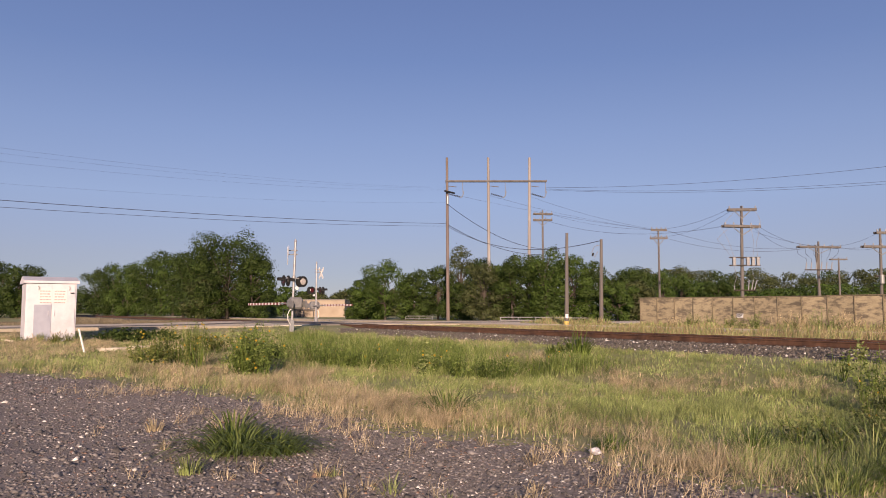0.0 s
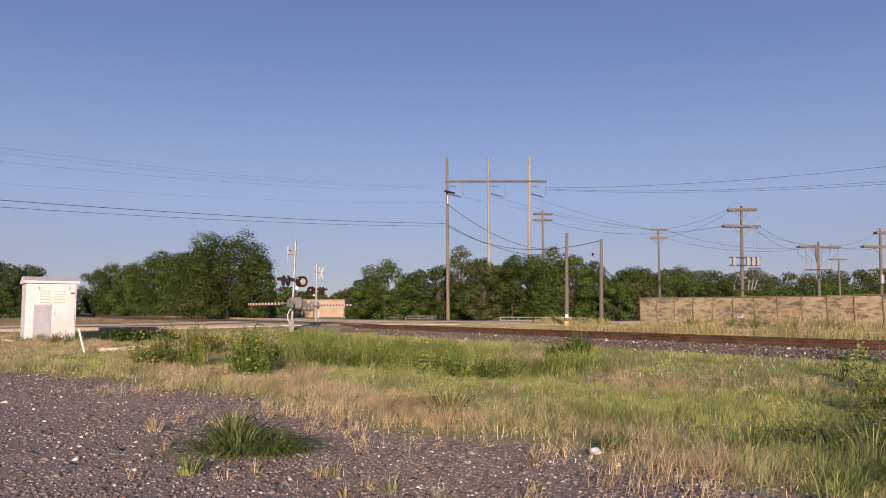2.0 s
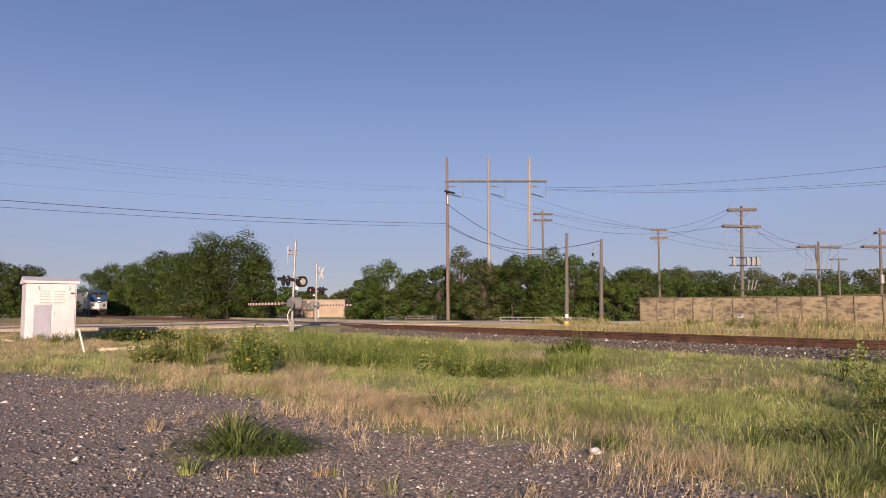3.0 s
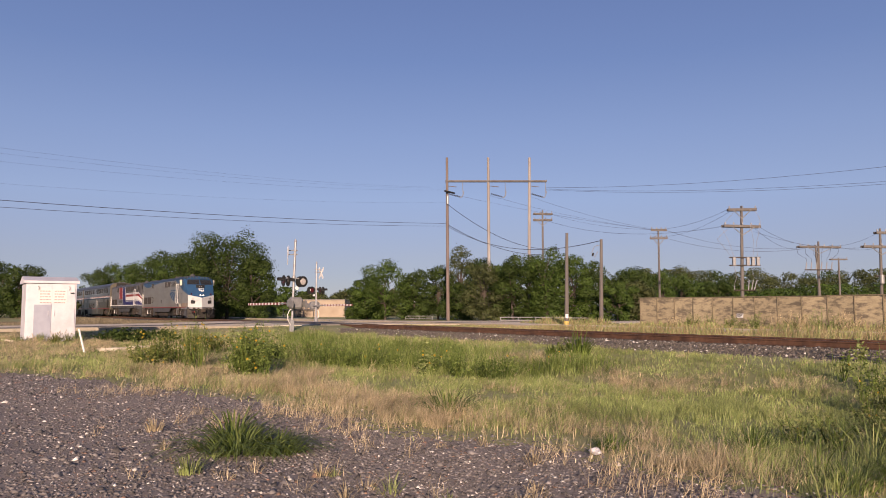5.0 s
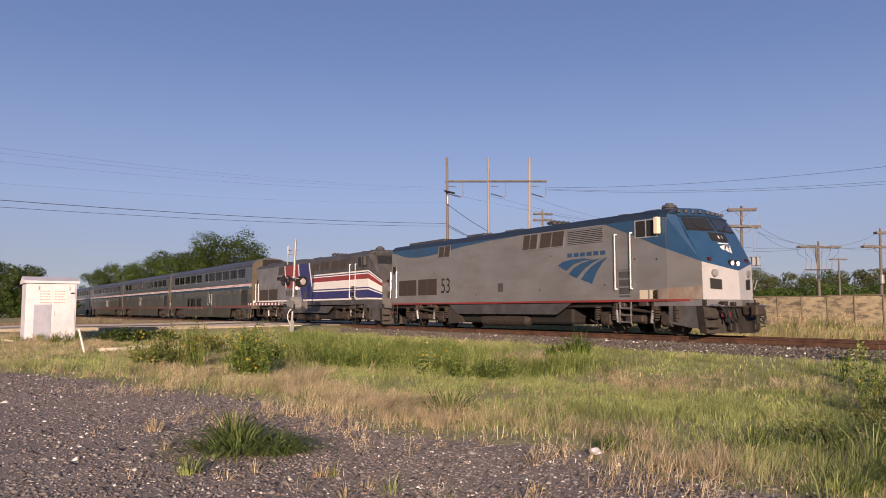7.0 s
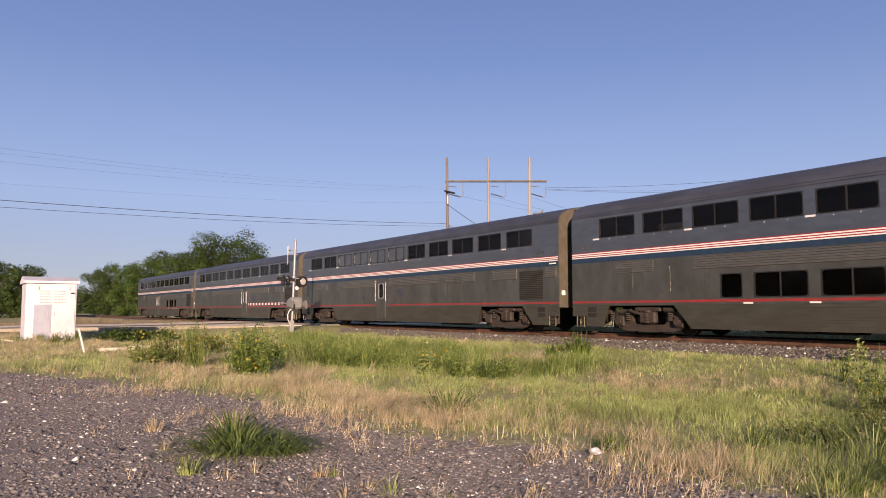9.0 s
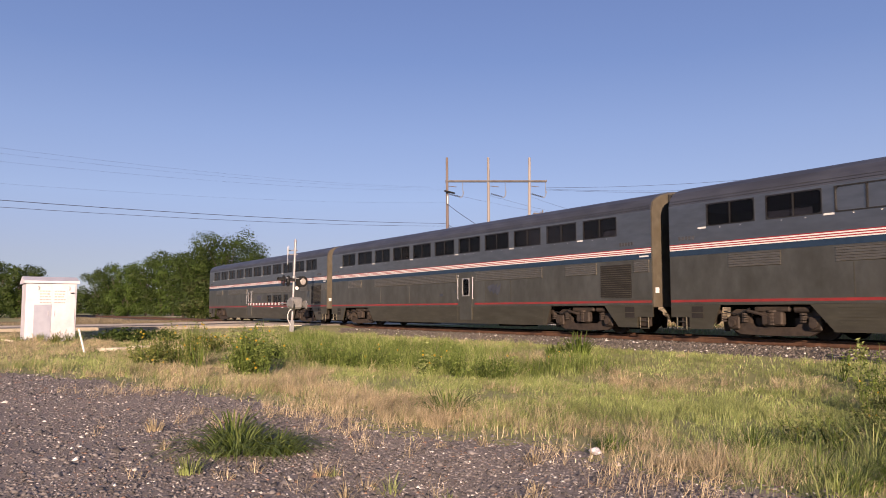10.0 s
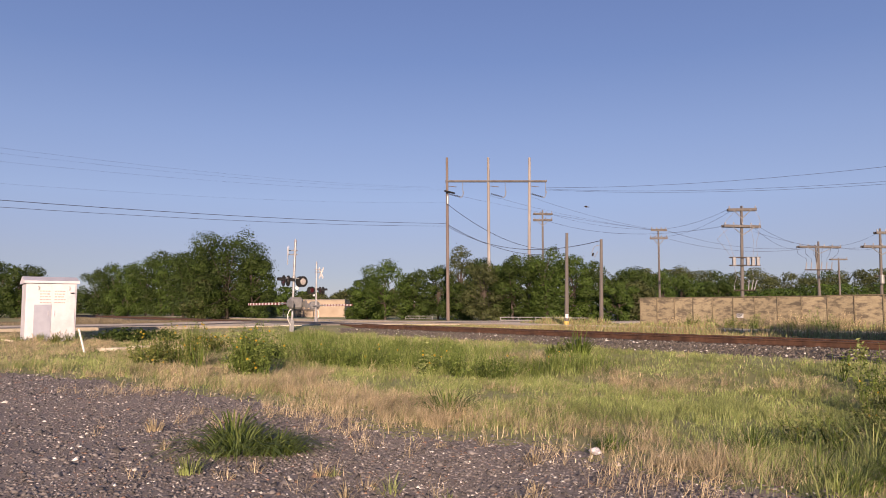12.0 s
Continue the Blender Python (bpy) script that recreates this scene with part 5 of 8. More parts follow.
        ring_p = part("headlight", bm, M_GALV, th)
        bm = B()
        tube(bm, c + Vector((0.05, 0.02 * o, 0)), c + Vector((0.062, 0.024 * o, 0)), 0.09, seg=14)
        part("lens", bm, M_GALV if first else M_GLASS, ring_p, "unlit round lens")
        # flat black face laid on the nose, for the shade in a step recess
        bm = B()
        bm.faces.new([bm.verts.new(nose_at(u, v, 0.012)) for u, v in ((0.2, 0.3), (0.52, 0.3), (0.52, 0.6), (0.2, 0.6))])
        part("recess", bm, M_BLACKP, th, "black patch for the shade of a nose step")
    # number board, twin headlight and emblem on the hood
    def hood_at(y, v, lift):
        o = 1 if y >= 0 else -1
        u = 1 - abs(y) / 1.28
        a = Vector(pt("a1", o)).lerp(Vector(pt("c1", o)), u)
        b = Vector(pt("a2", o)).lerp(Vector(pt("c2", o)), u)
        return a.lerp(b, v) + Vector((0.7, 0, 0.7)) * lift
    bm = B()
    for o in (-1, 1):
        bm.faces.new([bm.verts.new(hood_at(y * o, v, 0.01)) for y, v in ((0.001, 0.74), (0.42, 0.74), (0.42, 0.98), (0.001, 0.98))])
    nb = part("number_board", bm, M_BLACKP, th, "black number board with pale bars")
    bm = B()
    for o in (-1, 1):
        bm.faces.new([bm.verts.new(hood_at(y * o, v, 0.02)) for y, v in ((0.06, 0.82), (0.1, 0.82), (0.1, 0.9), (0.06, 0.9))])
    part("digits", bm, M_WHITE, nb)
    bm = B()
    for k in range(3):
        y0 = -0.26 + 0.17 * k
        bm.faces.new([bm.verts.new(hood_at(y, v, 0.02)) for y, v in ((y0, 0.58 - 0.05 * k), (y0 + 0.1, 0.62 - 0.03 * k), (y0 + 0.24, 0.645), (y0 + 0.17, 0.56 - 0.03 * k), (y0 + 0.1, 0.49 - 0.04 * k))])
    bm.faces.new([bm.verts.new(hood_at(y, v, 0.02)) for y, v in ((-0.24, 0.67), (0.0, 0.67), (0.0, 0.7), (-0.24, 0.7))])
    bm.faces.new([bm.verts.new(hood_at(y, v, 0.02)) for y, v in ((0.0, 0.67), (0.3, 0.67), (0.3, 0.7), (0.0, 0.7))])
    part("emblem", bm, M_WHITE, th, "white swept emblem")
    for y in (-0.14, 0.14):
        c = hood_at(y, 0.17, 0)
        bm = B()
        tube(bm, c - Vector((0.1, 0, 0)), c + Vector((0.06, 0, 0)), 0.11, seg=14)
        h = part("headlight", bm, M_BLACKP, th)
        bm = B()
        tube(bm, c + Vector((0.06, 0, 0)), c + Vector((0.07, 0, 0)), 0.075, seg=14)
        part("lens", bm, M_LAMP if first else M_GLASS, h, "lit headlight lens")
    for y in (-0.95, 0.95):
        c = hood_at(y, 0.14, 0)
        bm = B()
        tube(bm, c - Vector((0.05, 0, 0)), c + Vector((0.05, 0, 0)), 0.07, seg=10)
        part("marker_light", bm, M_LENS, th)
    # front sill, pilot plough, coupler and hoses
    bm = B()
    prism(bm, [(20.07, -1.29), (20.5, 0), (20.07, 1.29), (18.8, 1.47), (18.2, 1.47), (18.2, -1.47), (18.8, -1.47)], 0.98, 1.178, "z")
    part("front_sill", bm, M_LGREY if first else M_LDARK, th, "grey front sill shelf")
    bm = B()
    prism(bm, [(20.05, -1.33), (20.5, -0.35), (20.5, 0.35), (20.05, 1.33), (19.8, 1.33), (20.2, 0.3), (20.2, -0.3), (19.8, -1.33)], 0.12, 0.98, "z")
    for v in bm.verts:
        if v.co.z < 0.5:
            v.co.x += 0.12
    part("pilot", bm, M_PILOT, th, "dented dirty steel pilot plough")
    bm = B()
    box(bm, 20.6, 21.1, -0.14, 0.14, 0.68, 0.98, 0.04)
    box(bm, 20.95, 21.2, -0.24, 0.2, 0.66, 1.0, 0.05)
    part("coupler", bm, M_IRON, th)
    for y in (-0.95, -0.7, 0.6, 0.95):
        bm = B()
        pipe(bm, [(20.5, y, 0.95), (20.68, y, 0.7), (20.66, y * 0.9, 0.42), (20.6, y * 0.8, 0.5)], 0.03)
        part("hose", bm, M_BLACKP, th)
    bm = B()
    box(bm, 20.42, 20.6, -0.98, -0.62, 0.62, 0.78, 0.03)
    part("hose_cover", bm, M_RED, th, "red hose cover")
    for y in (-1.25, 1.05):
        bm = B()
        pipe(bm, [(20.2, y, 0.98), (20.42, y, 1.02), (20.55, y + 0.3, 0.97)], 0.028)
        part("uncoupling_lever", bm, M_CHROME, th)
    # pilot clutter: cut levers, hose boxes, steps, plates and cable sockets
    for y in (-1.17, 1.17):
        for z in (0.28, 0.58):
            bm = B()
            box(bm, 20.12, 20.42, y - 0.16, y + 0.16, z, z + 0.04, 0.006)
            part("pilot_step", bm, M_PILOT, th)
    for y, z, w, h in ((-0.78, 1.02, 0.18, 0.2), (0.5, 1.0, 0.2, 0.16), (0.86, 0.98, 0.14, 0.22), (-0.36, 1.04, 0.12, 0.12)):
        bm = B()
        box(bm, 20.3, 20.5 + 0.04 * (1 - abs(y)), y - w / 2, y + w / 2, z - h / 2, z + h / 2, 0.015)
        part("cable_socket", bm, M_PILOT, th)
    for k, y in enumerate((-1.05, -0.86, -0.56, -0.42, 0.42, 0.56, 0.74, 1.02)):
        bm = B()
        swept(bm, [(20.46, y, 0.98), (20.6, y, 0.86), (20.66, y * 0.97, 0.66 - 0.05 * (k % 3)), (20.62, y * 0.93, 0.5 - 0.04 * (k % 2)), (20.56, y * 0.9, 0.6)], [0.028] * 5, 7)
        part("air_hose", bm, M_BLACKP, th)
    bm = B()
    box(bm, 20.34, 20.62, -1.05, 1.05, 0.93, 0.965, 0.008)
    part("anti_climber", bm, M_APRON, th)
    for y in (-0.62, 0.62):
        bm = B()
        box(bm, 20.48, 20.63, y - 0.13, y + 0.13, 0.2, 0.44, 0.02)
        part("ditch_light_bracket", bm, M_PILOT, th)
    # wipers on the windscreens
    for o in (-1, 1):
        bm = B()
        tube(bm, (19.42, o * 0.75, 3.6), (19.58, o * 0.42, 3.5), 0.014, seg=5)
        tube(bm, (19.34, o * 0.86, 3.72), (19.5, o * 0.6, 3.5), 0.012, seg=5)
        part("wiper", bm, M_BLACKP, th)
    # apron plates below the cab
    for o in (-1, 1):
        bm = B()
        prism(bm, [(18.8, 1.16), (20.08, 1.16), (20.05, 0.25), (19.6, 0.28), (18.8, 0.42)], *sorted((o * 1.40, o * 1.45)))
        for v in bm.verts:
            v.co.y -= o * 0.185 * max(0.0, v.co.x - 18.8) / 1.25
        part("side_apron", bm, M_LDARK, th)
    # underframe and tanks
    bm = B()
    box(bm, 0.5, 20.1, -1.3, 1.3, 0.95, 1.179)
    part("underframe", bm, M_BLACK, th)
    for o in (-1, 1):
        bm = B()
        prism(bm, [(5.9, 1.1), (14.2, 1.1), (13.4, 0.68), (6.6, 0.68)], *sorted((o * 1.44, o * 1.49)))
        part("side_sill", bm, M_LDARK, th)
        bm = B()
        tube(bm, (8.3, o * 1.15, 0.42), (11.3, o * 1.15, 0.42), 0.24, seg=16)
        tube(bm, (11.3, o * 1.15, 0.42), (11.5, o * 1.15, 0.42), 0.24, 0.1, seg=16)
        part("air_tank", bm, M_IRON, th)
        bm = B()
        prism(bm, [(5.7, 1.0), (6.35, 1.0), (6.9, 0.3), (5.75, 0.22)], *sorted((o * 1.25, o * 1.42)))
        part("skid_plate", bm, M_APRON, th)
    bm = B()
    box(bm, 6.6, 14.0, -1.2, 1.2, 0.3, 0.95, 0.08)
    part("fuel_tank", bm, M_BLACK, th)
    for cx in (3.73, 17.3):
        loco_truck(th, cx)
    # rear door, hood details and couplers
    for o in (-1, 1):
        y0, y1 = sorted((o * Y, o * (Y + 0.01)))
        for a, b in ((1.2, 2.95), (3.15, 4.85)):
            bm = B()
            box(bm, a, b, y0, y1, 1.58, 2.36)
            g = part("radiator_grille", bm, M_GRILLE, th, "dark brown louvred grille")
            bm = B()
            for k in range(9):
                z = 1.61 + 0.083 * k
                box(bm, a + 0.02, b - 0.02, *sorted((o * (Y + 0.01), o * (Y + 0.025))), z, z + 0.035)
            box(bm, (a + b) / 2 - 0.02, (a + b) / 2 + 0.02, *sorted((o * (Y + 0.01), o * (Y + 0.03))), 1.58, 2.36)
            part("louvre", bm, M_GRILLE, g)
        for a, b, z0, z1 in (((5.05, 6.0, 3.36, 3.86), (11.42, 12.3, 3.3, 3.87), (12.48, 13.86, 3.3, 3.87)) if first else ((5.05, 6.0, 3.36, 3.86), (11.0, 12.1, 3.36, 3.82), (12.25, 13.6, 3.36, 3.82), (13.9, 16.1, 3.36, 3.82))):
            slant = Matrix.Identity(4)
            slant[0][2], slant[0][3] = 0.18, -0.18 * (z0 + z1) / 2
            bm = B()
            box(bm, a, b, y0, y1, z0, z1)
            bm.transform(slant)
            g = part("side_grille", bm, M_GRILLE, th, "dark slanted side intake screen")
            bm = B()
            for q in ((a - 0.04, b + 0.04, z0 - 0.04, z0), (a - 0.04, b + 0.04, z1, z1 + 0.02), (a - 0.04, a, z0, z1), (b, b + 0.04, z0, z1), ((a + b) / 2 - 0.015, (a + b) / 2 + 0.015, z0, z1)):
                box(bm, q[0], q[1], *sorted((o * Y, o * (Y + 0.02))), q[2], q[3])
            bm.transform(slant)
            part("frame", bm, body_m if first else M_LDARK, g)
        if first:
            bm = B()
            box(bm, 14.1, 15.95, y0, y1, 3.3, 3.84)
            g = part("louvre_panel", bm, M_BLACK, th, "slatted silver louvre panel")
            bm = B()
            for k in range(8):
                z = 3.31 + 0.068 * k
                box(bm, 14.1, 15.95, *sorted((o * (Y + 0.01), o * (Y + 0.035))), z, z + 0.04)
            part("slat", bm, M_SILVER, g)
        # cab side window with an upright mirror
        bm = B()
        box(bm, 17.5, 18.42, *sorted((o * (Y - 0.01), o * (Y + 0.012))), 3.32, 3.86)
        cw = part("cab_window", bm, M_GASKET, th, "dark cab side window")
        bm = B()
        for q in ((17.46, 18.46, 3.28, 3.32), (17.46, 18.46, 3.86, 3.9), (17.46, 17.5, 3.32, 3.86), (18.42, 18.46, 3.32, 3.86), (17.94, 17.97, 3.32, 3.86)):
            box(bm, q[0], q[1], *sorted((o * Y, o * (Y + 0.026))), q[2], q[3])
        part("window_frame", bm, M_ALU if first else M_LDARK, cw)
        bm = B()
        box(bm, 18.44, 18.62, *sorted((o * (Y + 0.03), o * (Y + 0.2))), 3.36, 3.92, 0.02)
        part("mirror", bm, mat("cream mirror back", (0.68, 0.62, 0.46), (0.74, 0.68, 0.52), rough=0.5) if first else M_LDARK, th, "upright wing mirror")
        # entry door: grab rails, steps
        for x in (16.58, 17.3):
            bm = B()
            tube(bm, (x, o * (Y + 0.09), 1.56), (x, o * (Y + 0.09), 3.52), 0.023, seg=8)
            for z in (1.58, 3.5):
                tube(bm, (x, o * Y, z), (x, o * (Y + 0.09), z), 0.032, seg=6)
            # sign white on the rails stands for the sunlight on them
            part("grab_rail", bm, M_SIGNWHITE, th, "vertical grab rail whitened for sunlight")
        # dark plate on the flat side, for the shade between the steps
        bm = B()
        box(bm, 16.68, 17.2, *sorted((o * Y, o * (Y + 0.006))), 1.3, 2.25)
        door = part("step_well", bm, M_LDARK if first else M_NAVY, th, "dark plate for the shade in a step recess")
        for z in (1.35, 1.62, 1.9, 2.18):
            bm = B()
            box(bm, 16.68, 17.2, *sorted((o * Y, o * (Y + 0.03))), z, z + 0.05)
            part("step", bm, M_SILVER, door)
        bm = B()
        for z in (0.42, 0.66, 0.9):
            box(bm, 16.7, 17.2, *sorted((o * 1.42, o * 1.55)), z, z + 0.035)
        for x in (16.68, 17.2):
            box(bm, x - 0.02, x + 0.02, *sorted((o * 1.46, o * 1.5)), 0.38, 1.17)
        part("ladder", bm, M_SILVER if first else M_IRON, th)
        # rear steps, rear door and rails
        bm = B()
        box(bm, 0.5, 0.95, y0, y1, 1.5, 3.25)
        part("rear_door", bm, body_m, th)
        bm = B()
        box(bm, 0.58, 0.87, *sorted((o * (Y + 0.01), o * (Y + 0.014))), 2.72, 3.12)
        part("door_window", bm, M_GASKET, th)
        for x in (0.46, 1.05):
            bm = B()
            tube(bm, (x, o * (Y + 0.07), 1.5), (x, o * (Y + 0.07), 2.85), 0.025, seg=6)
            part("grab_rail", bm, M_CHROME if first else M_WHITE, th)
        bm = B()
        for z in (0.45, 0.7, 0.95):
            box(bm, 0.55, 0.95, *sorted((o * 1.4, o * 1.5)), z, z + 0.035)
        for x in (0.55, 0.95):
            box(bm, x - 0.02, x + 0.02, *sorted((o * 1.43, o * 1.47)), 0.4, 1.17)
        part("ladder", bm, M_IRON, th)
        # raised dark plate stands for the shaded filler hollow
        bm = B()
        box(bm, 9.7, 10.05, *sorted((o * Y, o * (Y + 0.008))), 1.62, 1.98, 0.004)
        part("filler_shade", bm, M_LDARK, th)
    # roof equipment
    for x0, x1, h, w in ((1.2, 4.6, 0.02, 0.9), (6.2, 7.6, 0.05, 0.7), (9.0, 10.2, 0.03, 0.6), (16.9, 17.6, 0.05, 0.45)):
        bm = B()
        box(bm, x0, x1, -w, w, 4.2, 4.33 + h, 0.04)
        part("roof_hatch", bm, M_LDARK, th)
    for y in (-0.5, -0.25, 0.0, 0.25):
        bm = B()
        tube(bm, (11.8, y, 4.42), (12.25, y, 4.42), 0.05, 0.1, seg=10)
        tube(bm, (11.9, y, 4.28), (11.9, y, 4.42), 0.03, seg=6)
        part("horn", bm, M_LDARK, th)
    bm = B()
    box(bm, 15.5, 15.95, -0.3, 0.2, 4.26, 4.4, 0.04)
    part("roof_box", bm, M_LDARK, th)
    bm = B()
    for z, r in ((4.27, 0.3), (4.37, 0.28), (4.44, 0.16)):
        tube(bm, (18.0, -0.35, z), (18.0, -0.35, z + 0.09), r, r * 0.8, seg=14)
    part("antenna_dome", bm, M_LDARK, th, "low dark antenna dome on the cab roof")
    bm = B()
    box(bm, 0.44, 0.5, -0.7, 0.7, 1.2, 3.5, 0.02)
    part("rear_diaphragm", bm, M_BLACKP, th)
    bm = B()
    box(bm, 0.0, 0.5, -0.14, 0.14, 0.7, 0.98, 0.03)
    part("coupler", bm, M_IRON, th)
    # paint
    for o in (-1, 1):
        ya, yb = sorted((o * (Y + 0.001), o * (Y + 0.006)))
        def side(name, pts, m, label="", deep=0.0):
            bm = B()
            prism(bm, pts, ya - (deep if o < 0 else 0), yb + (deep if o > 0 else 0))
            return part(name, bm, m, th, label)
        if first:
            side("blue_band", [(0.46, 3.919), (0.46, 3.84), (1.0, 3.76), (1.5, 3.63), (2.2, 3.52), (3.2, 3.47), (4.2, 3.5), (5.4, 3.6), (7.0, 3.75), (9.0, 3.86), (11.0, 3.905), (11.0, 3.919)], M_LBLUE, "blue roof band paint")
            side("blue_band", [(15.9, 3.919), (16.1, 3.88), (16.6, 3.7), (17.87, 3.21), (18.79, 2.86), (18.79, 3.89), (18.0, 3.919)], M_LBLUE, "blue cab sweep paint")
            side("red_stripe", [(0.46, 1.13), (18.79, 1.13), (18.79, 1.2), (0.46, 1.2)], M_RED, "thin red sill stripe")
            for q in ((17.62, 17.98), (18.05, 18.42)):
                side("number_patch", [(q[0], 1.22), (q[1], 1.22), (q[1], 1.52), (q[0], 1.52)], mat("cream patch paint", (0.55, 0.48, 0.36), (0.62, 0.55, 0.42), rough=0.6), "cream paint patch")
            for blade in ([(13.5, 2.56), (13.8, 2.68), (14.3, 2.75), (14.9, 2.76), (15.45, 2.70), (14.9, 2.66), (14.4, 2.56), (13.98, 2.33)],
                          [(14.1, 2.20), (14.4, 2.42), (14.8, 2.58), (15.3, 2.67), (15.85, 2.71), (15.35, 2.55), (14.95, 2.35), (14.55, 2.03)],
                          [(14.78, 1.98), (15.0, 2.2), (15.3, 2.42), (15.7, 2.6), (16.15, 2.75), (15.85, 2.5), (15.6, 2.22), (15.35, 1.8)]):
                side("emblem", blade, M_LBLUE, "blue swept emblem")
            for k in range(6):
                x = 14.06 + 0.345 * k
                side("lettering_bar", [(x, 2.83), (x + 0.26, 2.83), (x + 0.26, 2.98), (x, 2.98)], M_LBLUE, "blue lettering bar")
        else:
            side("roof_paint", [(0.46, 3.25), (6.25, 3.25), (6.12, 3.919), (0.46, 3.919)], M_LGREY)
            side("dark_upper", [(10.78, 3.101), (18.79, 3.101), (18.79, 3.89), (18.0, 3.919), (10.5, 3.919)], M_LDARK, "dark grey upper side")
            side("red_bar", [(6.55, 2.35), (8.85, 2.35), (8.55, 3.919), (6.25, 3.919)], M_RED, "broad red slanted bar")
            side("white_edge", [(6.4, 2.35), (6.55, 2.35), (6.25, 3.919), (6.1, 3.919)], M_WHITE)
            side("white_edge", [(8.85, 2.2), (9.02, 2.2), (8.72, 3.919), (8.55, 3.919)], M_WHITE)
            side("blue_bar", [(9.4, 1.55), (11.0, 1.55), (11.0, 1.95), (10.35, 3.919), (8.72, 3.919), (9.02, 2.2)], M_NAVY, "broad blue slanted bar")
            side("white_edge", [(11.0, 1.95), (11.14, 2.05), (10.52, 3.919), (10.35, 3.919)], M_WHITE)
            for z0, z1, m in ((3.02, 3.1, M_WHITE), (2.96, 3.02, M_NAVY), (2.9, 2.96, M_WHITE), (2.62, 2.9, M_RED), (2.16, 2.62, M_WHITE), (2.08, 2.16, M_NAVY), (2.01, 2.08, M_WHITE), (1.56, 2.01, M_NAVY)):
                side("stripe", [(11.0, z0), (18.79, z0), (18.79, z1), (11.0, z1)], m, "painted red, white and blue stripe")
            side("white_sill", [(0.46, 1.46), (18.79, 1.46), (18.79, 1.55), (0.46, 1.55)], M_WHITE, "white sill stripe")
            side("dark_sill", [(0.46, 1.19), (18.79, 1.19), (18.79, 1.455), (0.46, 1.455)], M_LDARK)
            for k in range(5):
                x = 6.5 + 0.42 * k
                side("lettering_bar", [(x, 1.85), (x + 0.3, 1.85), (x + 0.26, 2.2), (x - 0.04, 2.2)], M_LDARK, "dark lettering bar")
            # the stripes sweep down along the cab to the nose corner
            for za, zb, ya_, yb_, m in ((3.02, 3.1, 2.40, 2.46, M_WHITE), (2.96, 3.02, 2.36, 2.40, M_NAVY), (2.9, 2.96, 2.32, 2.36, M_WHITE), (2.62, 2.9, 2.14, 2.32, M_RED), (2.16, 2.62, 1.82, 2.14, M_WHITE), (2.08, 2.16, 1.77, 1.82, M_NAVY), (2.01, 2.08, 1.72, 1.77, M_WHITE), (1.56, 2.01, 1.52, 1.72, M_NAVY), (1.46, 1.55, 1.44, 1.52, M_WHITE)):
                bm = B()
                bm.faces.new([bm.verts.new(p) for p in ((18.79, o * 1.506, za), (20.01, o * 1.278, ya_), (20.01, o * 1.278, yb_), (18.79, o * 1.506, zb))])
                part("stripe", bm, m, th, "painted red, white and blue stripe")
        if first:
            side("grime_band", [(18.2, 1.21), (18.79, 1.21), (18.79, 1.56), (18.2, 1.5)], M_GRIME, "rusty stained panel foot")
            bm = B()
            bm.faces.new([bm.verts.new(p) for p in ((18.79, o * 1.505, 1.2), (20.01, o * 1.278, 1.2), (20.01, o * 1.278, 1.6), (18.79, o * 1.505, 1.56))])
            part("grime_band", bm, M_GRIME, th, "rusty stained panel foot")
            bm = B()
            bm.faces.new([bm.verts.new(p) for p in ((18.79, o * 1.507, 1.13), (19.95, o * 1.291, 1.13), (19.95, o * 1.291, 1.19), (18.79, o * 1.507, 1.2))])
            part("red_stripe", bm, M_RED, th, "thin red sill stripe")
            for x, z, w, hh in ((17.4, 2.55, 0.05, 0.06), (18.35, 2.5, 0.06, 0.06), (12.4, 1.62, 0.05, 0.05), (8.1, 1.5, 0.05, 0.05), (13.1, 2.92, 0.05, 0.03), (15.95, 1.72, 0.06, 0.05)):
                side("fitting", [(x, z), (x + w, z), (x + w, z + hh), (x, z + hh)], M_BLACKP)
            # road number on the flank
            fc = bpy.data.curves.new("road_number", "FONT")
            fc.body, fc.size, fc.extrude = "53", 1.0, 0.002
            tmp = bpy.data.objects.new("road_number", fc)
            scene.collection.objects.link(tmp)
            me = bpy.data.meshes.new_from_object(tmp.evaluated_get(bpy.context.evaluated_depsgraph_get()))
            bpy.data.objects.remove(tmp)
            me.materials.append(M_BLACKP)
            nm = new("road_number", me)
            nm.parent = th
            nm.matrix_basis = Matrix.Translation((5.2 if o < 0 else 6.2, o * (Y + 0.008), 1.66)) @ Matrix.Rotation(radians(90 if o < 0 else 90), 4, "X") @ (Matrix.Identity(4) if o < 0 else Matrix.Rotation(radians(180), 4, "Y")) @ Matrix.Diagonal((0.85, 1.0, 1, 1))
            tagged(nm, "black road number")
    return th


L_LOCO, L_CAR = 21.03, 25.91
loco_a = locomotive("silver grey diesel locomotive with blue cab and roof", True)
loco_b = locomotive("grey diesel locomotive with red, white and blue stripes", False)
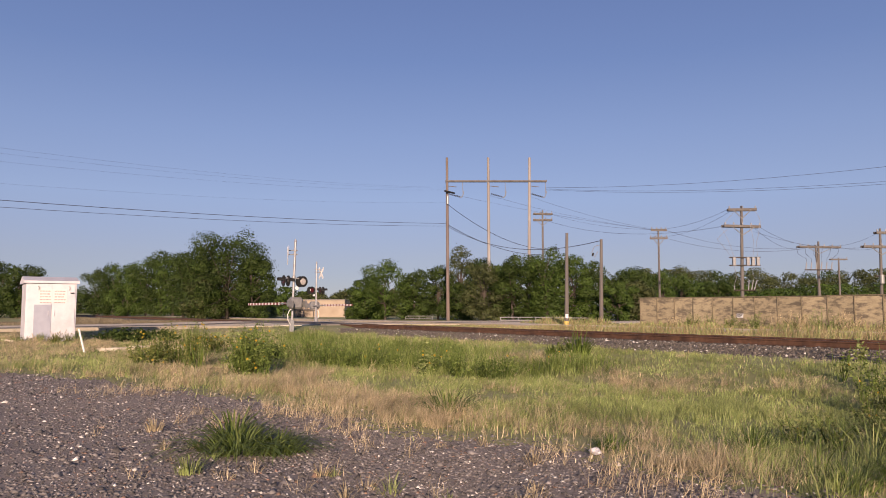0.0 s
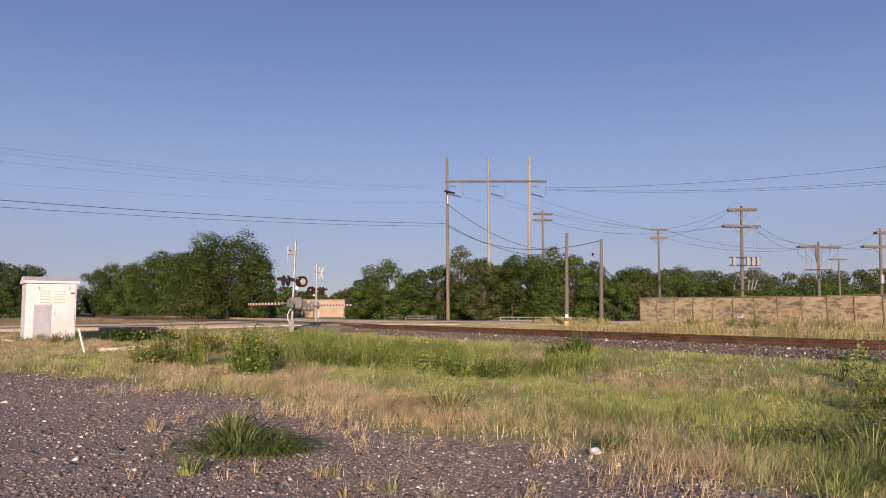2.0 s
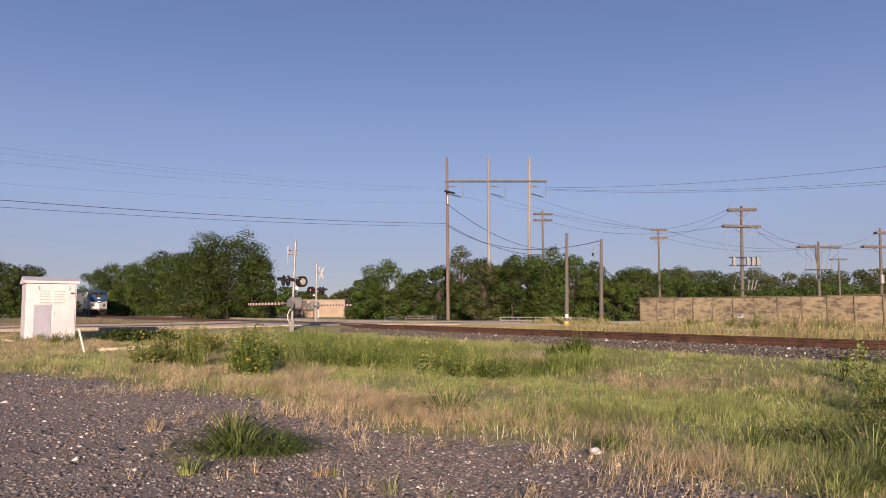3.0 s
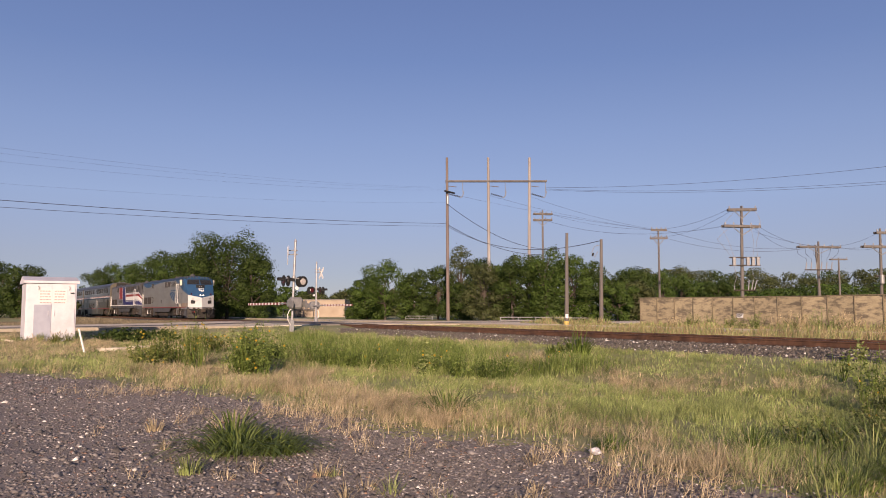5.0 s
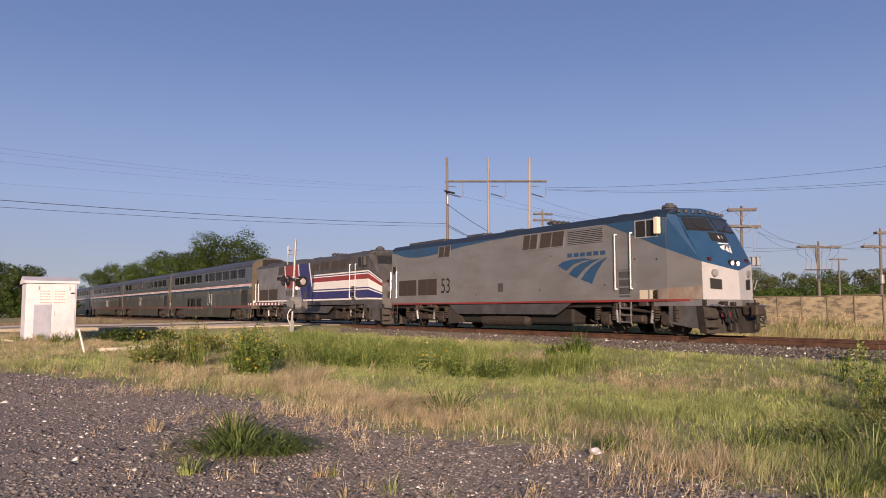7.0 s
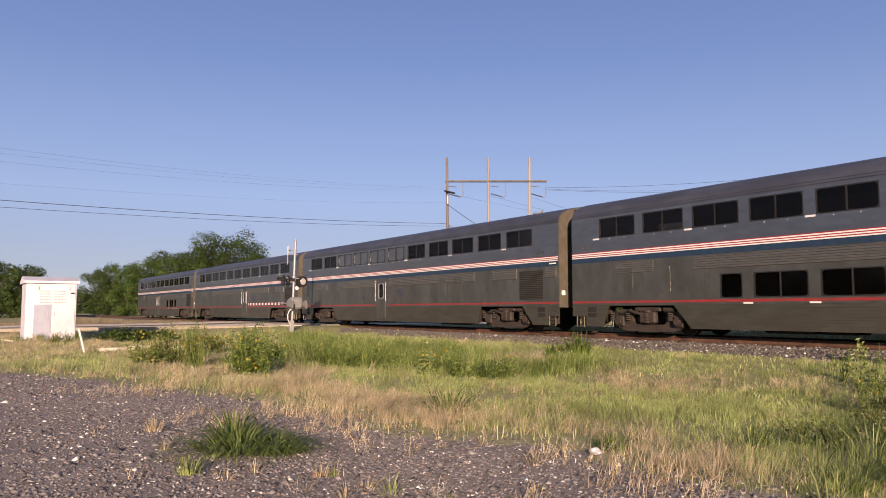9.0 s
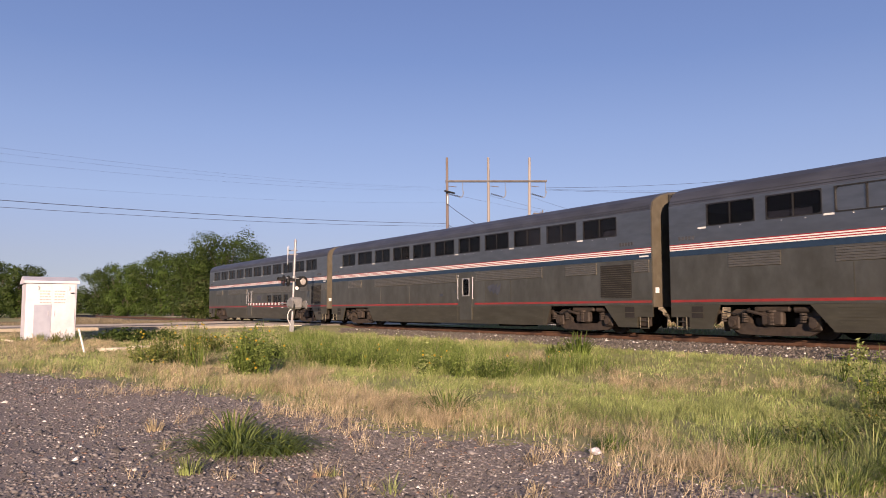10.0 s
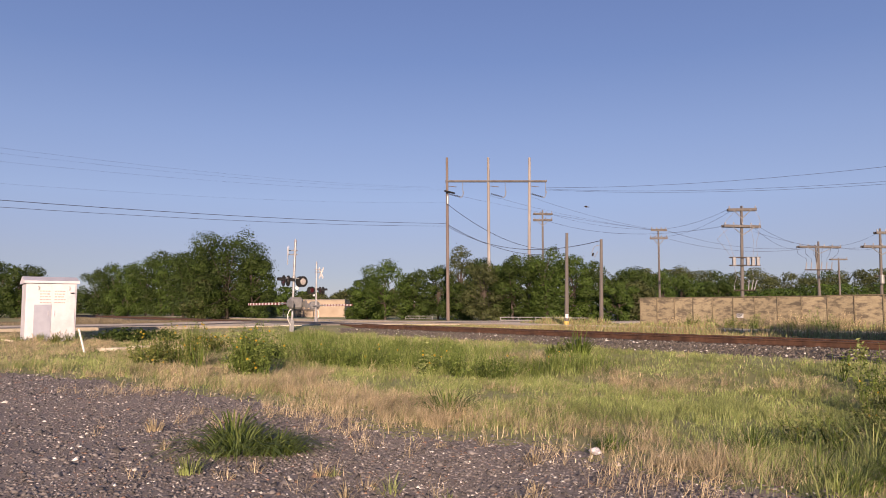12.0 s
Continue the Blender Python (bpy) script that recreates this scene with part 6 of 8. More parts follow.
cars = [
    superliner("stainless double-deck coach with paired upper windows", skip=(5,), halves=((12.94, 13.66),), low=((6.92, 7.64), (8.07, 9.7), (10.1, 11.75)), door=14.66, panels=((2.3, 3.4, 1.4, 2.3), (4.0, 5.0, 1.4, 2.3))),
    superliner("stainless double-deck diner with blanked upper windows", blank=(2, 3, 4, 5), door=11.3, panels=((17.0, 17.6, 1.5, 2.35), (18.3, 19.0, 1.2, 2.4))),
    superliner("stainless double-deck sleeping car with a full window row", door=14.7, panels=((8.2, 9.7, 1.2, 2.0), (5.9, 6.6, 1.2, 2.1))),
    superliner("stainless double-deck rear coach with small lower windows", low=((15.1, 15.87), (16.36, 17.97), (18.4, 19.13)), door=11.32, panels=((14.2, 15.05, 1.24, 1.92),)),
]


def motions():
    """The train passes at a steady 30.5 m/s."""
    for th, base in ((loco_a, 124.85), (loco_b, 124.85 - L_LOCO), (cars[0], 3 * L_CAR), (cars[1], 2 * L_CAR), (cars[2], L_CAR), (cars[3], 0.0)):
        rows = []
        for k in range(25):
            t = 0.5 * k
            s = -99.315 + 30.536 * (t - 9) - 0.006 * (t - 9) ** 2 + base
            rows.append((t, track_pose(s, TRACK, RAIL)))
        walk(th, rows)
    # the bird glides along the wires, then down
    walk(bird, [(t, pose(x, 60, z)) for t, x, z in ((0.0, 73.0, 10.7), (5.0, 47.4, 10.8), (10.0, 21.8, 10.9), (11.2, 15.7, 11.1), (11.4, 14.55, 10.85), (12.0, 11.4, 9.78))])
    # weeds at the foot of the wall bend as the wake of the last car reaches them
    for wb, s in wake_weeds:
        base = wb.matrix_basis.copy()
        hit = 11.55 + 0.028 * (s + 30)
        bent = base @ Matrix.Rotation(radians(24), 4, Vector((-NX.x, -NX.y, 0)))
        walk(wb, [(0.0, base), (hit - 0.25, base), (hit, bent), (hit + 0.3, base @ Matrix.Rotation(radians(8), 4, Vector((-NX.x, -NX.y, 0)))), (max(12.0, hit + 0.5), base)])


# ---- signal bungalow beside the road ----
bung = empty("signal_bungalow", track_pose(-34.8, 2.63, 0.24), "chalky white steel signal bungalow with faded notices", "equipment cabinet")
bm = B()
box(bm, -2.0, 0, 0, 1.86, -0.02, 2.42, 0.02)
part("cabinet_body", bm, M_BOXWHITE, bung)
bm = B()
prism(bm, [(-2.1, 2.42), (0.1, 2.42), (0.1, 2.52), (-1.0, 2.72), (-2.1, 2.52)], -0.09, 1.95)
part("roof", bm, M_BOXWHITE, bung, "shallow white gable roof")
for y0, y1 in ((0.06, 0.92), (0.94, 1.8)):
    bm = B()
    box(bm, 0.003, 0.028, y0, y1, 0.05, 2.36, 0.006)
    d = part("door", bm, M_BOXWHITE, bung, "flush white steel door")
    bm = B()
    tube(bm, (0.06, y1 - 0.1 if y0 < 0.5 else y0 + 0.1, 1.1), (0.06, y1 - 0.1 if y0 < 0.5 else y0 + 0.1, 1.3), 0.012, seg=6)
    part("handle", bm, M_BOXWHITE, d)
bm = B()
box(bm, 0.03, 0.034, 0.3, 0.93, 0.22, 1.55)
part("paint_patch", bm, M_BOXPATCH, bung, "faded grey paint patch")
rb = random.Random(3)
for y0 in (0.45, 0.98):
    bm = B()
    box(bm, 0.032, 0.04, y0, y0 + 0.5, 1.62, 2.2)
    sign = part("notice", bm, M_SIGNWHITE, bung, "white notice with unreadable red print")
    for r in range(5):
        bm = B()
        z = 2.12 - 0.115 * r
        y = y0 + 0.05
        while y < y0 + 0.42:
            w = rb.uniform(0.04, 0.11)
            box(bm, 0.0405, 0.043, y, min(y + w, y0 + 0.46), z - 0.045, z)
            y += w + 0.03
        part("print", bm, M_SIGNTEXT, sign)
for y in (0.42, 1.55):
    bm = B()
    pipe(bm, [(0.03, y, 2.3), (0.1, y + 0.03, 2.26), (0.1, y + 0.03, 2.18), (0.03, y, 2.14)], 0.012)
    part("lifting_hook", bm, M_GALV, bung)
bm = B()
box(bm, 0.03, 0.06, 1.62, 1.76, 2.0, 2.05, 0.006)
part("lock_hasp", bm, M_BLACKP, bung)
for y in (0.25, 1.5):
    bm = B()
    box(bm, -1.95, -0.05, y, y + 0.14, -0.15, 0.1, 0.01)
    part("skid", bm, M_GALV, bung)
bm = B()
box(bm, -0.02, 0.06, 0.75, 0.83, -0.02, 0.09, 0.01)
part("conduit_stub", bm, M_SIGNWHITE, bung)
# leaning marker stake
stake = W(-26.8, 3.8, ground_z(-26.8, 3.8))
bm = B()
tube(bm, (0, 0, -0.2), (-0.3, 0.06, 0.78), 0.034, 0.032, seg=10)
st = part("marker_stake", bm, M_SIGNWHITE)
st.location = stake
tagged(st, "leaning white plastic marker stake", "marker post")
# pale broken concrete in the dry grass
rc = random.Random(9)
for k in range(9):
    s, n = -27.5 - rc.uniform(-1, 1.6), 4.6 + 0.42 * k + rc.uniform(-0.2, 0.2)
    bm = B()
    box(bm, -0.3, 0.3, -0.2, 0.2, -0.06, 0.06, 0.03)
    for v in bm.verts:
        v.co += Vector((rc.uniform(-0.05, 0.05), rc.uniform(-0.05, 0.05), rc.uniform(-0.02, 0.02)))
    slab = part("concrete_rubble", bm, M_CONCRETE)
    slab.matrix_basis = track_pose(s, n, ground_z(s, n) + 0.04, rc.uniform(0, 90))
    tagged(slab, "pale broken concrete slab in dry grass", "rubble", "broken concrete slabs")

for k in range(6):
    s, n = -35.6 + rc.uniform(-0.7, 0.7), 0.6 + 0.32 * k
    bm = B()
    box(bm, -0.25, 0.25, -0.16, 0.16, -0.06, 0.05, 0.03)
    for v in bm.verts:
        v.co += Vector((rc.uniform(-0.05, 0.05), rc.uniform(-0.05, 0.05), rc.uniform(-0.02, 0.02)))
    slab = part("concrete_rubble", bm, M_CONCRETE)
    slab.matrix_basis = track_pose(s, n, ground_z(s, n) + 0.04, rc.uniform(0, 90))
    tagged(slab, "pale broken concrete slab in dry grass", "rubble", "broken concrete slabs")

# ---- beige building beyond the crossing ----
bld = empty("low_building", pose(-25.2, 130, 0.3), "low flat-roofed beige stucco building", "building")
bm = B()
holed_wall(bm, -0.4, 8.4, 0, 3.0, 0, 0.25, [(0.2, 1.0, 0, 1.9), (1.5, 2.9, 0, 1.5)])
part("front_wall", bm, M_STUCCO, bld)
bm = B()
box(bm, -0.4, 8.4, 0.25, 7, 0, 2.96)
part("rear_block", bm, M_STUCCO, bld)
bm = B()
box(bm, -0.5, 8.5, -0.12, 7.1, 3.0, 3.14, 0.02)
part("roof_edge", bm, mat("grey roof trim", (0.2, 0.19, 0.18), (0.28, 0.26, 0.24), rough=0.8), bld)
bm = B()
box(bm, 0.25, 0.95, 0.05, 0.1, 0, 1.88)
part("door", bm, M_LDARK, bld)
for k in range(4):
    bm = B()
    box(bm, -2.0 + 1.7 * k, -1.9 + 1.7 * k, -0.6, -0.5, 0, 1.45)
    part("rail_post", bm, M_POLE, bld)
bm = B()
box(bm, -2.1, 3.3, -0.62, -0.48, 1.3, 1.45)
part("rail", bm, M_POLE, bld)

# guard rails past the service road
for x, y, z, ln, turn, lab in ((5.2, 70, 0.45, 6.6, -4, "pale pipe guard rail behind dry grass"), (8.6, 63, 0.45, 3.4, -6, "pale pipe guard rail behind dry grass"), (-4.6, 92, 0.4, 3.2, 0, "grey low pipe barrier beside trees")):
    gr = empty("guard_rail", pose(x, y, z, 0, 0, turn), lab, "guard rail", "pipe guard rails")
    for k in range(int(ln / 1.6) + 1):
        bm = B()
        tube(bm, (1.6 * k + 0.1, 0, -0.2), (1.6 * k + 0.1, 0, 0.5), 0.04, seg=8)
        part("post", bm, M_ALU, gr)
    for zz in (0.22, 0.48):
        bm = B()
        tube(bm, (0, 0, zz), (ln, 0, zz), 0.035, seg=8)
        part("rail", bm, M_ALU, gr)
# pale vehicle half hidden behind the trees
van = empty("parked_van", pose(13.9, 82, 0.25, 0, 0, 8), "white parked van half hidden by trees", "van")
bm = B()
prism(bm, [(0, 0.3), (4.6, 0.3), (4.65, 1.0), (3.7, 1.15), (3.1, 1.85), (0.1, 1.9)], -0.85, 0.85)
part("body", bm, M_BOXWHITE, van)
bm = B()
prism(bm, [(2.3, 1.2), (3.5, 1.2), (3.05, 1.75), (2.3, 1.78)], -0.862, -0.855)
part("side_window", bm, M_GASKET, van)
for x in (0.9, 3.7):
    bm = B()
    tube(bm, (x, -0.88, 0.32), (x, -0.66, 0.32), 0.32, seg=16)
    part("wheel", bm, M_BLACKP, van)

# ---- ties ----
bm = B()
box(bm, -0.115, 0.115, -1.3, 1.3, -0.18, 0, 0.012)
tie_me = bpy.data.meshes.new("tie")
bmesh.ops.recalc_face_normals(bm, faces=bm.faces)
bm.to_mesh(tie_me)
bm.free()
tie_me.materials.append(M_TIE)
rt = random.Random(21)
for k in range(240):
    s = 9.0 - 0.61 * k
    if -61.5 < s < -42.8:
        continue
    ob = new("tie", tie_me)
    ob.parent = railway
    ob.matrix_basis = track_pose(s + rt.uniform(-0.03, 0.03), TRACK + rt.uniform(-0.05, 0.05), RAIL - 0.187 + rt.uniform(-0.008, 0.0), rt.uniform(-1.5, 1.5))

# ---- loose stones, grass and weeds ----
rng = np.random.default_rng(4)
GS, GN = np.arange(-72, 20.01, 0.3), np.arange(-14, 44.01, 0.3)
GZ = np.array([[ground_z(float(s), float(n)) for n in GN] for s in GS])
EDGE = np.array([lot_edge(float(s)) for s in GS])
AXn, NXn = np.array(AX), np.array(NX)


def gz(s, n):
    i, j = np.clip((s - GS[0]) / 0.3, 0, len(GS) - 1.001), np.clip((n - GN[0]) / 0.3, 0, len(GN) - 1.001)
    a, b = i.astype(int), j.astype(int)
    p, q = i - a, j - b
    return GZ[a, b] * (1 - p) * (1 - q) + GZ[a + 1, b] * p * (1 - q) + GZ[a, b + 1] * (1 - p) * q + GZ[a + 1, b + 1] * p * q


def edge_at(s):
    return np.interp(s, GS, EDGE)


def to_world(s, n, z):
    return s[:, None] * AXn + n[:, None] * NXn + np.stack([0 * z, 0 * z, z], 1)


def patchy(x, y, seed, scale):
    """A smooth field of patches, between 0 and 1."""
    r = np.random.default_rng(seed)
    v = 0
    for k in range(7):
        a, f = r.uniform(0, 6.28), scale * r.uniform(0.5, 1.9)
        v = v + np.sin(f * (x * math.cos(a) + y * math.sin(a)) + r.uniform(0, 6.28))
    return 1 / (1 + np.exp(-0.9 * v))


def stones(name, P, size, flat, material, label):
    """Angular crushed stones, eight facets each."""
    N = len(P)
    base = np.array([(1, 0, 0), (-1, 0, 0), (0, 1, 0), (0, -1, 0), (0, 0, 1), (0, 0, -1)], float)
    v = base[None] * rng.uniform(0.6, 1.25, (N, 6, 1)) + rng.normal(0, 0.22, (N, 6, 3))
    a = rng.uniform(0, 6.28, N)
    c, s = np.cos(a)[:, None], np.sin(a)[:, None]
    x, y = v[:, :, 0] * c - v[:, :, 1] * s, v[:, :, 0] * s + v[:, :, 1] * c
    tilt = rng.normal(0, 0.35, (N, 1))
    v = np.stack([x, y, v[:, :, 2] * flat + x * tilt * 0.5], 2) * size[:, None, None]
    v += P[:, None, :]
    f = np.array([(0, 2, 4), (2, 1, 4), (1, 3, 4), (3, 0, 4), (2, 0, 5), (1, 2, 5), (3, 1, 5), (0, 3, 5)])
    tris = (f[None] + 6 * np.arange(N)[:, None, None]).reshape(-1, 3)
    ob = fast_mesh(name, v.reshape(-1, 3), tris, material)
    return tagged(ob, label, "stones", kind="stuff")


def scatter(s0, s1, n0, n1, per_m2):
    k = int((s1 - s0) * (n1 - n0) * per_m2)
    return rng.uniform(s0, s1, k), rng.uniform(n0, n1, k)


def reach(s, n):
    p = s[:, None] * AXn[:2] + n[:, None] * NXn[:2]
    return np.hypot(p[:, 0], p[:, 1])


feather = np.random.default_rng(9)
# gravel of the lot, thinning into the grass; dense where the lot meets the meadow, loose behind
for lab, m, share in (("dark grey crushed gravel on the lot", M_GRAVEL, 1.0), ("pale limestone chips among the dark gravel", mat("pale limestone chip", (0.5, 0.47, 0.43), (0.72, 0.68, 0.63), rough=0.9, grain=20, island=0.3), 0.055), ("rusty brown chips among the dark gravel", mat("brown chip", (0.19, 0.12, 0.09), (0.28, 0.18, 0.13), rough=0.9, grain=20, island=0.4), 0.05)):
    s, n = (np.concatenate(v) for v in zip(scatter(-26, -1.2, -1.3, 7.5, 820 * share), scatter(-24, 3, -9, -1.3, 50 * share)))
    d = reach(s, n)
    e = edge_at(s) - n
    keep = (rng.uniform(0, 1, len(s)) < np.clip(8.0 / d, 0, 1) ** 1.5) & (e > rng.normal(-0.1, 0.45, len(s))) & (d > 1.2)
    # trodden away towards the middle of the lot
    keep &= (feather.uniform(0, 1, len(s)) < np.clip((d - 2.2) / 3.4, 0.07, 1)) & (s < -1.2 - feather.exponential(0.35, len(s)) + 6 * (n < -1.3)) & ((n < -1.3) | (n > -1.3 + feather.exponential(0.3, len(s))))
    bare = patchy(s, n, 31, 0.9)
    keep &= rng.uniform(0, 1, len(s)) < 0.55 + 0.45 * np.clip(1.6 * bare - 0.2, 0, 1)
    s, n = s[keep], n[keep]
    size = rng.lognormal(math.log(0.0142 if share == 1 else 0.013), 0.42, len(s)) * (0.85 + 0.02 * reach(s, n))
    stones("lot_gravel", to_world(s, n, gz(s, n) + size * 0.1), np.clip(size, 0.007, 0.055), 0.62, m, lab)

# crushed-stone ballast
def ballast_z(n):
    return np.interp(n, [TRACK - 3.75, TRACK - 3.5, TRACK - 1.95, TRACK + 1.95], [0.1, 0.26, 0.50, 0.50])


for lab, m, share in (("grey crushed ballast beside the rails", M_BALLAST, 1.0), ("bright pale stones among the ballast", mat("bright ballast stone", (0.45, 0.43, 0.41), (0.62, 0.6, 0.57), rough=0.9, grain=20, island=0.3), 0.05)):
    s, n = scatter(-62, -6, TRACK - 3.9, TRACK + 1.3, 190 * share)
    keep = (np.abs(s + 52.2) > 9.3) & (rng.uniform(0, 1, len(s)) < np.clip(24 / reach(s, n), 0.2, 1) ** 1.3) & ((n < TRACK - 0.84) | (np.abs(n - TRACK) < 0.65) | (n > TRACK + 0.84))
    s, n = s[keep], n[keep]
    size = np.clip(rng.lognormal(math.log(0.03), 0.33, len(s)), 0.018, 0.065)
    stones("ballast_stones", to_world(s, n, ballast_z(n) + size * 0.3), size, 0.75, m, lab)


def blades(name, P, h, w, material, label="", lean=0.35, parent=None, category="grass", bias=(0.06, 0.02), droop=0.25):
    """Narrow tapering blades, each bent once."""
    N = len(P)
    a = rng.uniform(0, 6.28, N)
    l = np.abs(rng.normal(0, lean, N))
    dx, dy = np.cos(a) * l + bias[0], np.sin(a) * l + bias[1]
    f = rng.uniform(0, 6.28, N)
    wx, wy = np.cos(f) * w / 2, np.sin(f) * w / 2
    z0 = np.zeros(N)
    side = np.stack([wx, wy, z0], 1)
    mid = P + np.stack([dx * h * 0.4, dy * h * 0.4, h * 0.6], 1)
    tip = P + np.stack([dx * h, dy * h, h * (1 - droop * l)], 1)
    v = np.stack([P - side, P + side, mid - side * 0.8, mid + side * 0.8, tip], 1)
    f = np.array([(0, 1, 3), (0, 3, 2), (2, 3, 4)])
    tris = (f[None] + 5 * np.arange(N)[:, None, None]).reshape(-1, 3)
    ob = fast_mesh(name, v.reshape(-1, 3), tris, material)
    ob.parent = parent
    if label and parent is None:
        tagged(ob, label, category, kind="stuff")
    return ob


def clumps(s, n, r, h, count, w, material, label, name, lean=0.7, wind=(0.08, 0.03), spread=0.24):
    """Grass in clumps: each fans out from its own root."""
    i = np.repeat(np.arange(len(s)), count)
    N = len(i)
    a, q = rng.uniform(0, 6.28, N), np.sqrt(rng.uniform(0, 1, N))
    ss, nq = s[i] + np.cos(a) * q * r[i], n[i] + np.sin(a) * q * r[i]
    P = to_world(ss, nq, gz(ss, nq) - 0.01)
    out = (np.cos(a)[:, None] * AXn + np.sin(a)[:, None] * NXn)[:, :2] * (lean * q * rng.uniform(0.2, 1.3, N))[:, None] + np.array(wind) + rng.normal(0, spread, (N, 2))
    hh = h[i] * rng.uniform(0.4, 1.2, N) * (1.1 - 0.35 * q)
    ww = w[i] * rng.uniform(0.6, 1.3, N)
    f = rng.uniform(0, 6.28, N)
    side = np.stack([np.cos(f) * ww / 2, np.sin(f) * ww / 2, np.zeros(N)], 1)
    l = np.hypot(out[:, 0], out[:, 1])
    mid = P + np.stack([out[:, 0] * hh * 0.35, out[:, 1] * hh * 0.35, hh * 0.6], 1)
    tip = P + np.stack([out[:, 0] * hh, out[:, 1] * hh, hh * np.clip(1.05 - 0.4 * l, 0.35, 1.05)], 1)
    v = np.stack([P - side, P + side, mid - side * 0.8, mid + side * 0.8, tip], 1)
    f = np.array([(0, 1, 3), (0, 3, 2), (2, 3, 4)])
    tris = (f[None] + 5 * np.arange(N)[:, None, None]).reshape(-1, 3)
    return tagged(fast_mesh(name, v.reshape(-1, 3), tris, material), label, "grass", kind="stuff")


def blob(s, n, s0, n0, ds, dn):
    return np.exp(-(((s - s0) / ds) ** 2 + ((n - n0) / dn) ** 2))


def rank_weeds(s, n):
    """Where the tall weeds of the ditch stand: a belt with a sharp front."""
    front = 8.5 + 0.27 * (s + 17) + 0.5 * patchy(s, n, 91, 1.3)
    return np.clip((n - front) / 0.35, 0, 1) * np.clip((15.6 - n) / 1.5, 0, 1) * np.clip((n + 0.385 * s) / 0.8, 0, 1) * np.clip((-14.6 + 0.35 * (n - 11) - s) / 1.2, 0, 1)


def meadow():
    s, n = scatter(-43, 6, -3, TRACK - 3.2, 46)
    d = reach(s, n)
    keep = (rng.uniform(0, 1, len(s)) < np.clip(12.0 / d, 0, 1) ** 0.9 * np.where(s < 1.0 - 0.42 * n, 1, 0.25)) & (d > 3.5)
    s, n, d = s[keep], n[keep], d[keep]
    e = n - edge_at(s)                       # metres past the lot's border
    p1, p2, p3 = patchy(s, n, 41, 0.55), patchy(s, n, 47, 1.6), patchy(s, n, 53, 1.1)
    cover = np.clip(0.10 + e / 1.6, 0, 1) * np.clip(0.25 + 1.2 * p3, 0, 1)
    cover = np.where(n > TRACK - 3.7, 0.12, cover) * np.clip((s + 43) / 3, 0, 1)
    lush = rank_weeds(s, n) * (1 - 0.95 * blob(s, n, -17.4, 14.3, 1.6, 1.3))
    fringe = np.exp(-((e - 0.3) / 0.9) ** 2)
    keep = rng.uniform(0, 1, len(s)) < np.maximum(cover * (1 - fringe * np.clip(1.3 - 1.8 * p2, 0, 0.95)), lush)
    s, n, d, e, p1, p2, lush = (v[keep] for v in (s, n, d, e, p1, p2, lush))
    # dry near the lot, by the road and in patches; greener towards the track
    dry = 0.04 + np.clip(1.0 - 0.3 * e, 0.0, 1) * 0.7 + 0.5 * (p1 - 0.5) + 0.5 * (p2 - 0.5)
    dry += 2.0 * blob(s, n, -12.2, 13.3, 1.7, 0.9) + 1.8 * blob(s, n, -17.5, 14.4, 1.4, 1.2) + 1.1 * blob(s, n, -15.5, 6.3, 2.6, 1.5) + 0.8 * blob(s, n, -20.5, 5.2, 3, 1.3)
    dry += 0.95 * np.clip((-24 - s) / 4, 0, 1) * np.clip((11 - n) / 3, 0, 1)
    dry += 0.9 * blob(s, n, -11.3, 5.6, 2.6, 1.2) + 0.9 * blob(s, n, -6.8, 7.0, 0.9, 1.0)
    dry -= 1.2 * lush + 0.7 * np.clip((s + 5.0) / 1.2, 0, 1) + 0.9 * blob(s, n, -10.9, 9.0, 1.6, 1.1) + 0.5 * blob(s, n, -8.5, 11.5, 2.0, 1.6) + 0.7 * blob(s, n, -12, 16.3, 5, 1.2)
    is_dry = rng.uniform(0, 1, len(s)) < np.clip(dry, 0.05, 0.94)
    is_lush = ~is_dry & (rng.uniform(0, 1, len(s)) < 0.85 * lush)
    low = 1 - 0.55 * blob(s, n, -10.9, 9.2, 2.4, 1.6) - 0.45 * blob(s, n, -12, 16, 5, 1.6)
    h = (0.12 + 0.17 * p2) * low * rng.uniform(0.7, 1.35, len(s)) + 0.5 * lush * rng.uniform(0.5, 1.3, len(s)) + 0.10 * np.exp(-((e - 1.0) / 0.8) ** 2) * rng.uniform(0, 1.6, len(s))
    r = rng.uniform(0.05, 0.17, len(s)) * (0.8 + 0.02 * d)
    w = np.clip(0.0016 + 0.00024 * d, 0.0024, 0.009)
    count = np.clip((56 * rng.uniform(0.5, 1.5, len(s)) * np.clip(14 / d, 0.5, 1.1)), 12, 90).astype(int)
    h = np.where(is_dry, h * rng.uniform(0.4, 1.35, len(s)) ** 1.2, h * 0.95)
    r = np.where(is_dry, r * 0.75, r)
    kinds = ((M_GRASS, "green meadow grass between lot and track", "meadow_grass", ~is_dry & ~is_lush, 0.7, 0.5, 1.0, (0.16, 0.04), 0.3),
             (M_LUSH, "rank green weeds in the ditch before the track", "ditch_weeds", is_lush, 0.55, 0.4, 1.9, (0.1, 0.03), 0.3),
             (M_STRAW, "straw-coloured dry grass on the verge", "dry_grass", is_dry, 1.1, 0.85, 0.75, (0.25, 0.06), 0.75))
    for m, lab, name, k, lean, dense, wide, wind, spread in kinds:
        clumps(s[k], n[k], r[k], h[k], (count[k] * dense).astype(int), w[k] * wide, m, lab, name, lean, wind, spread)
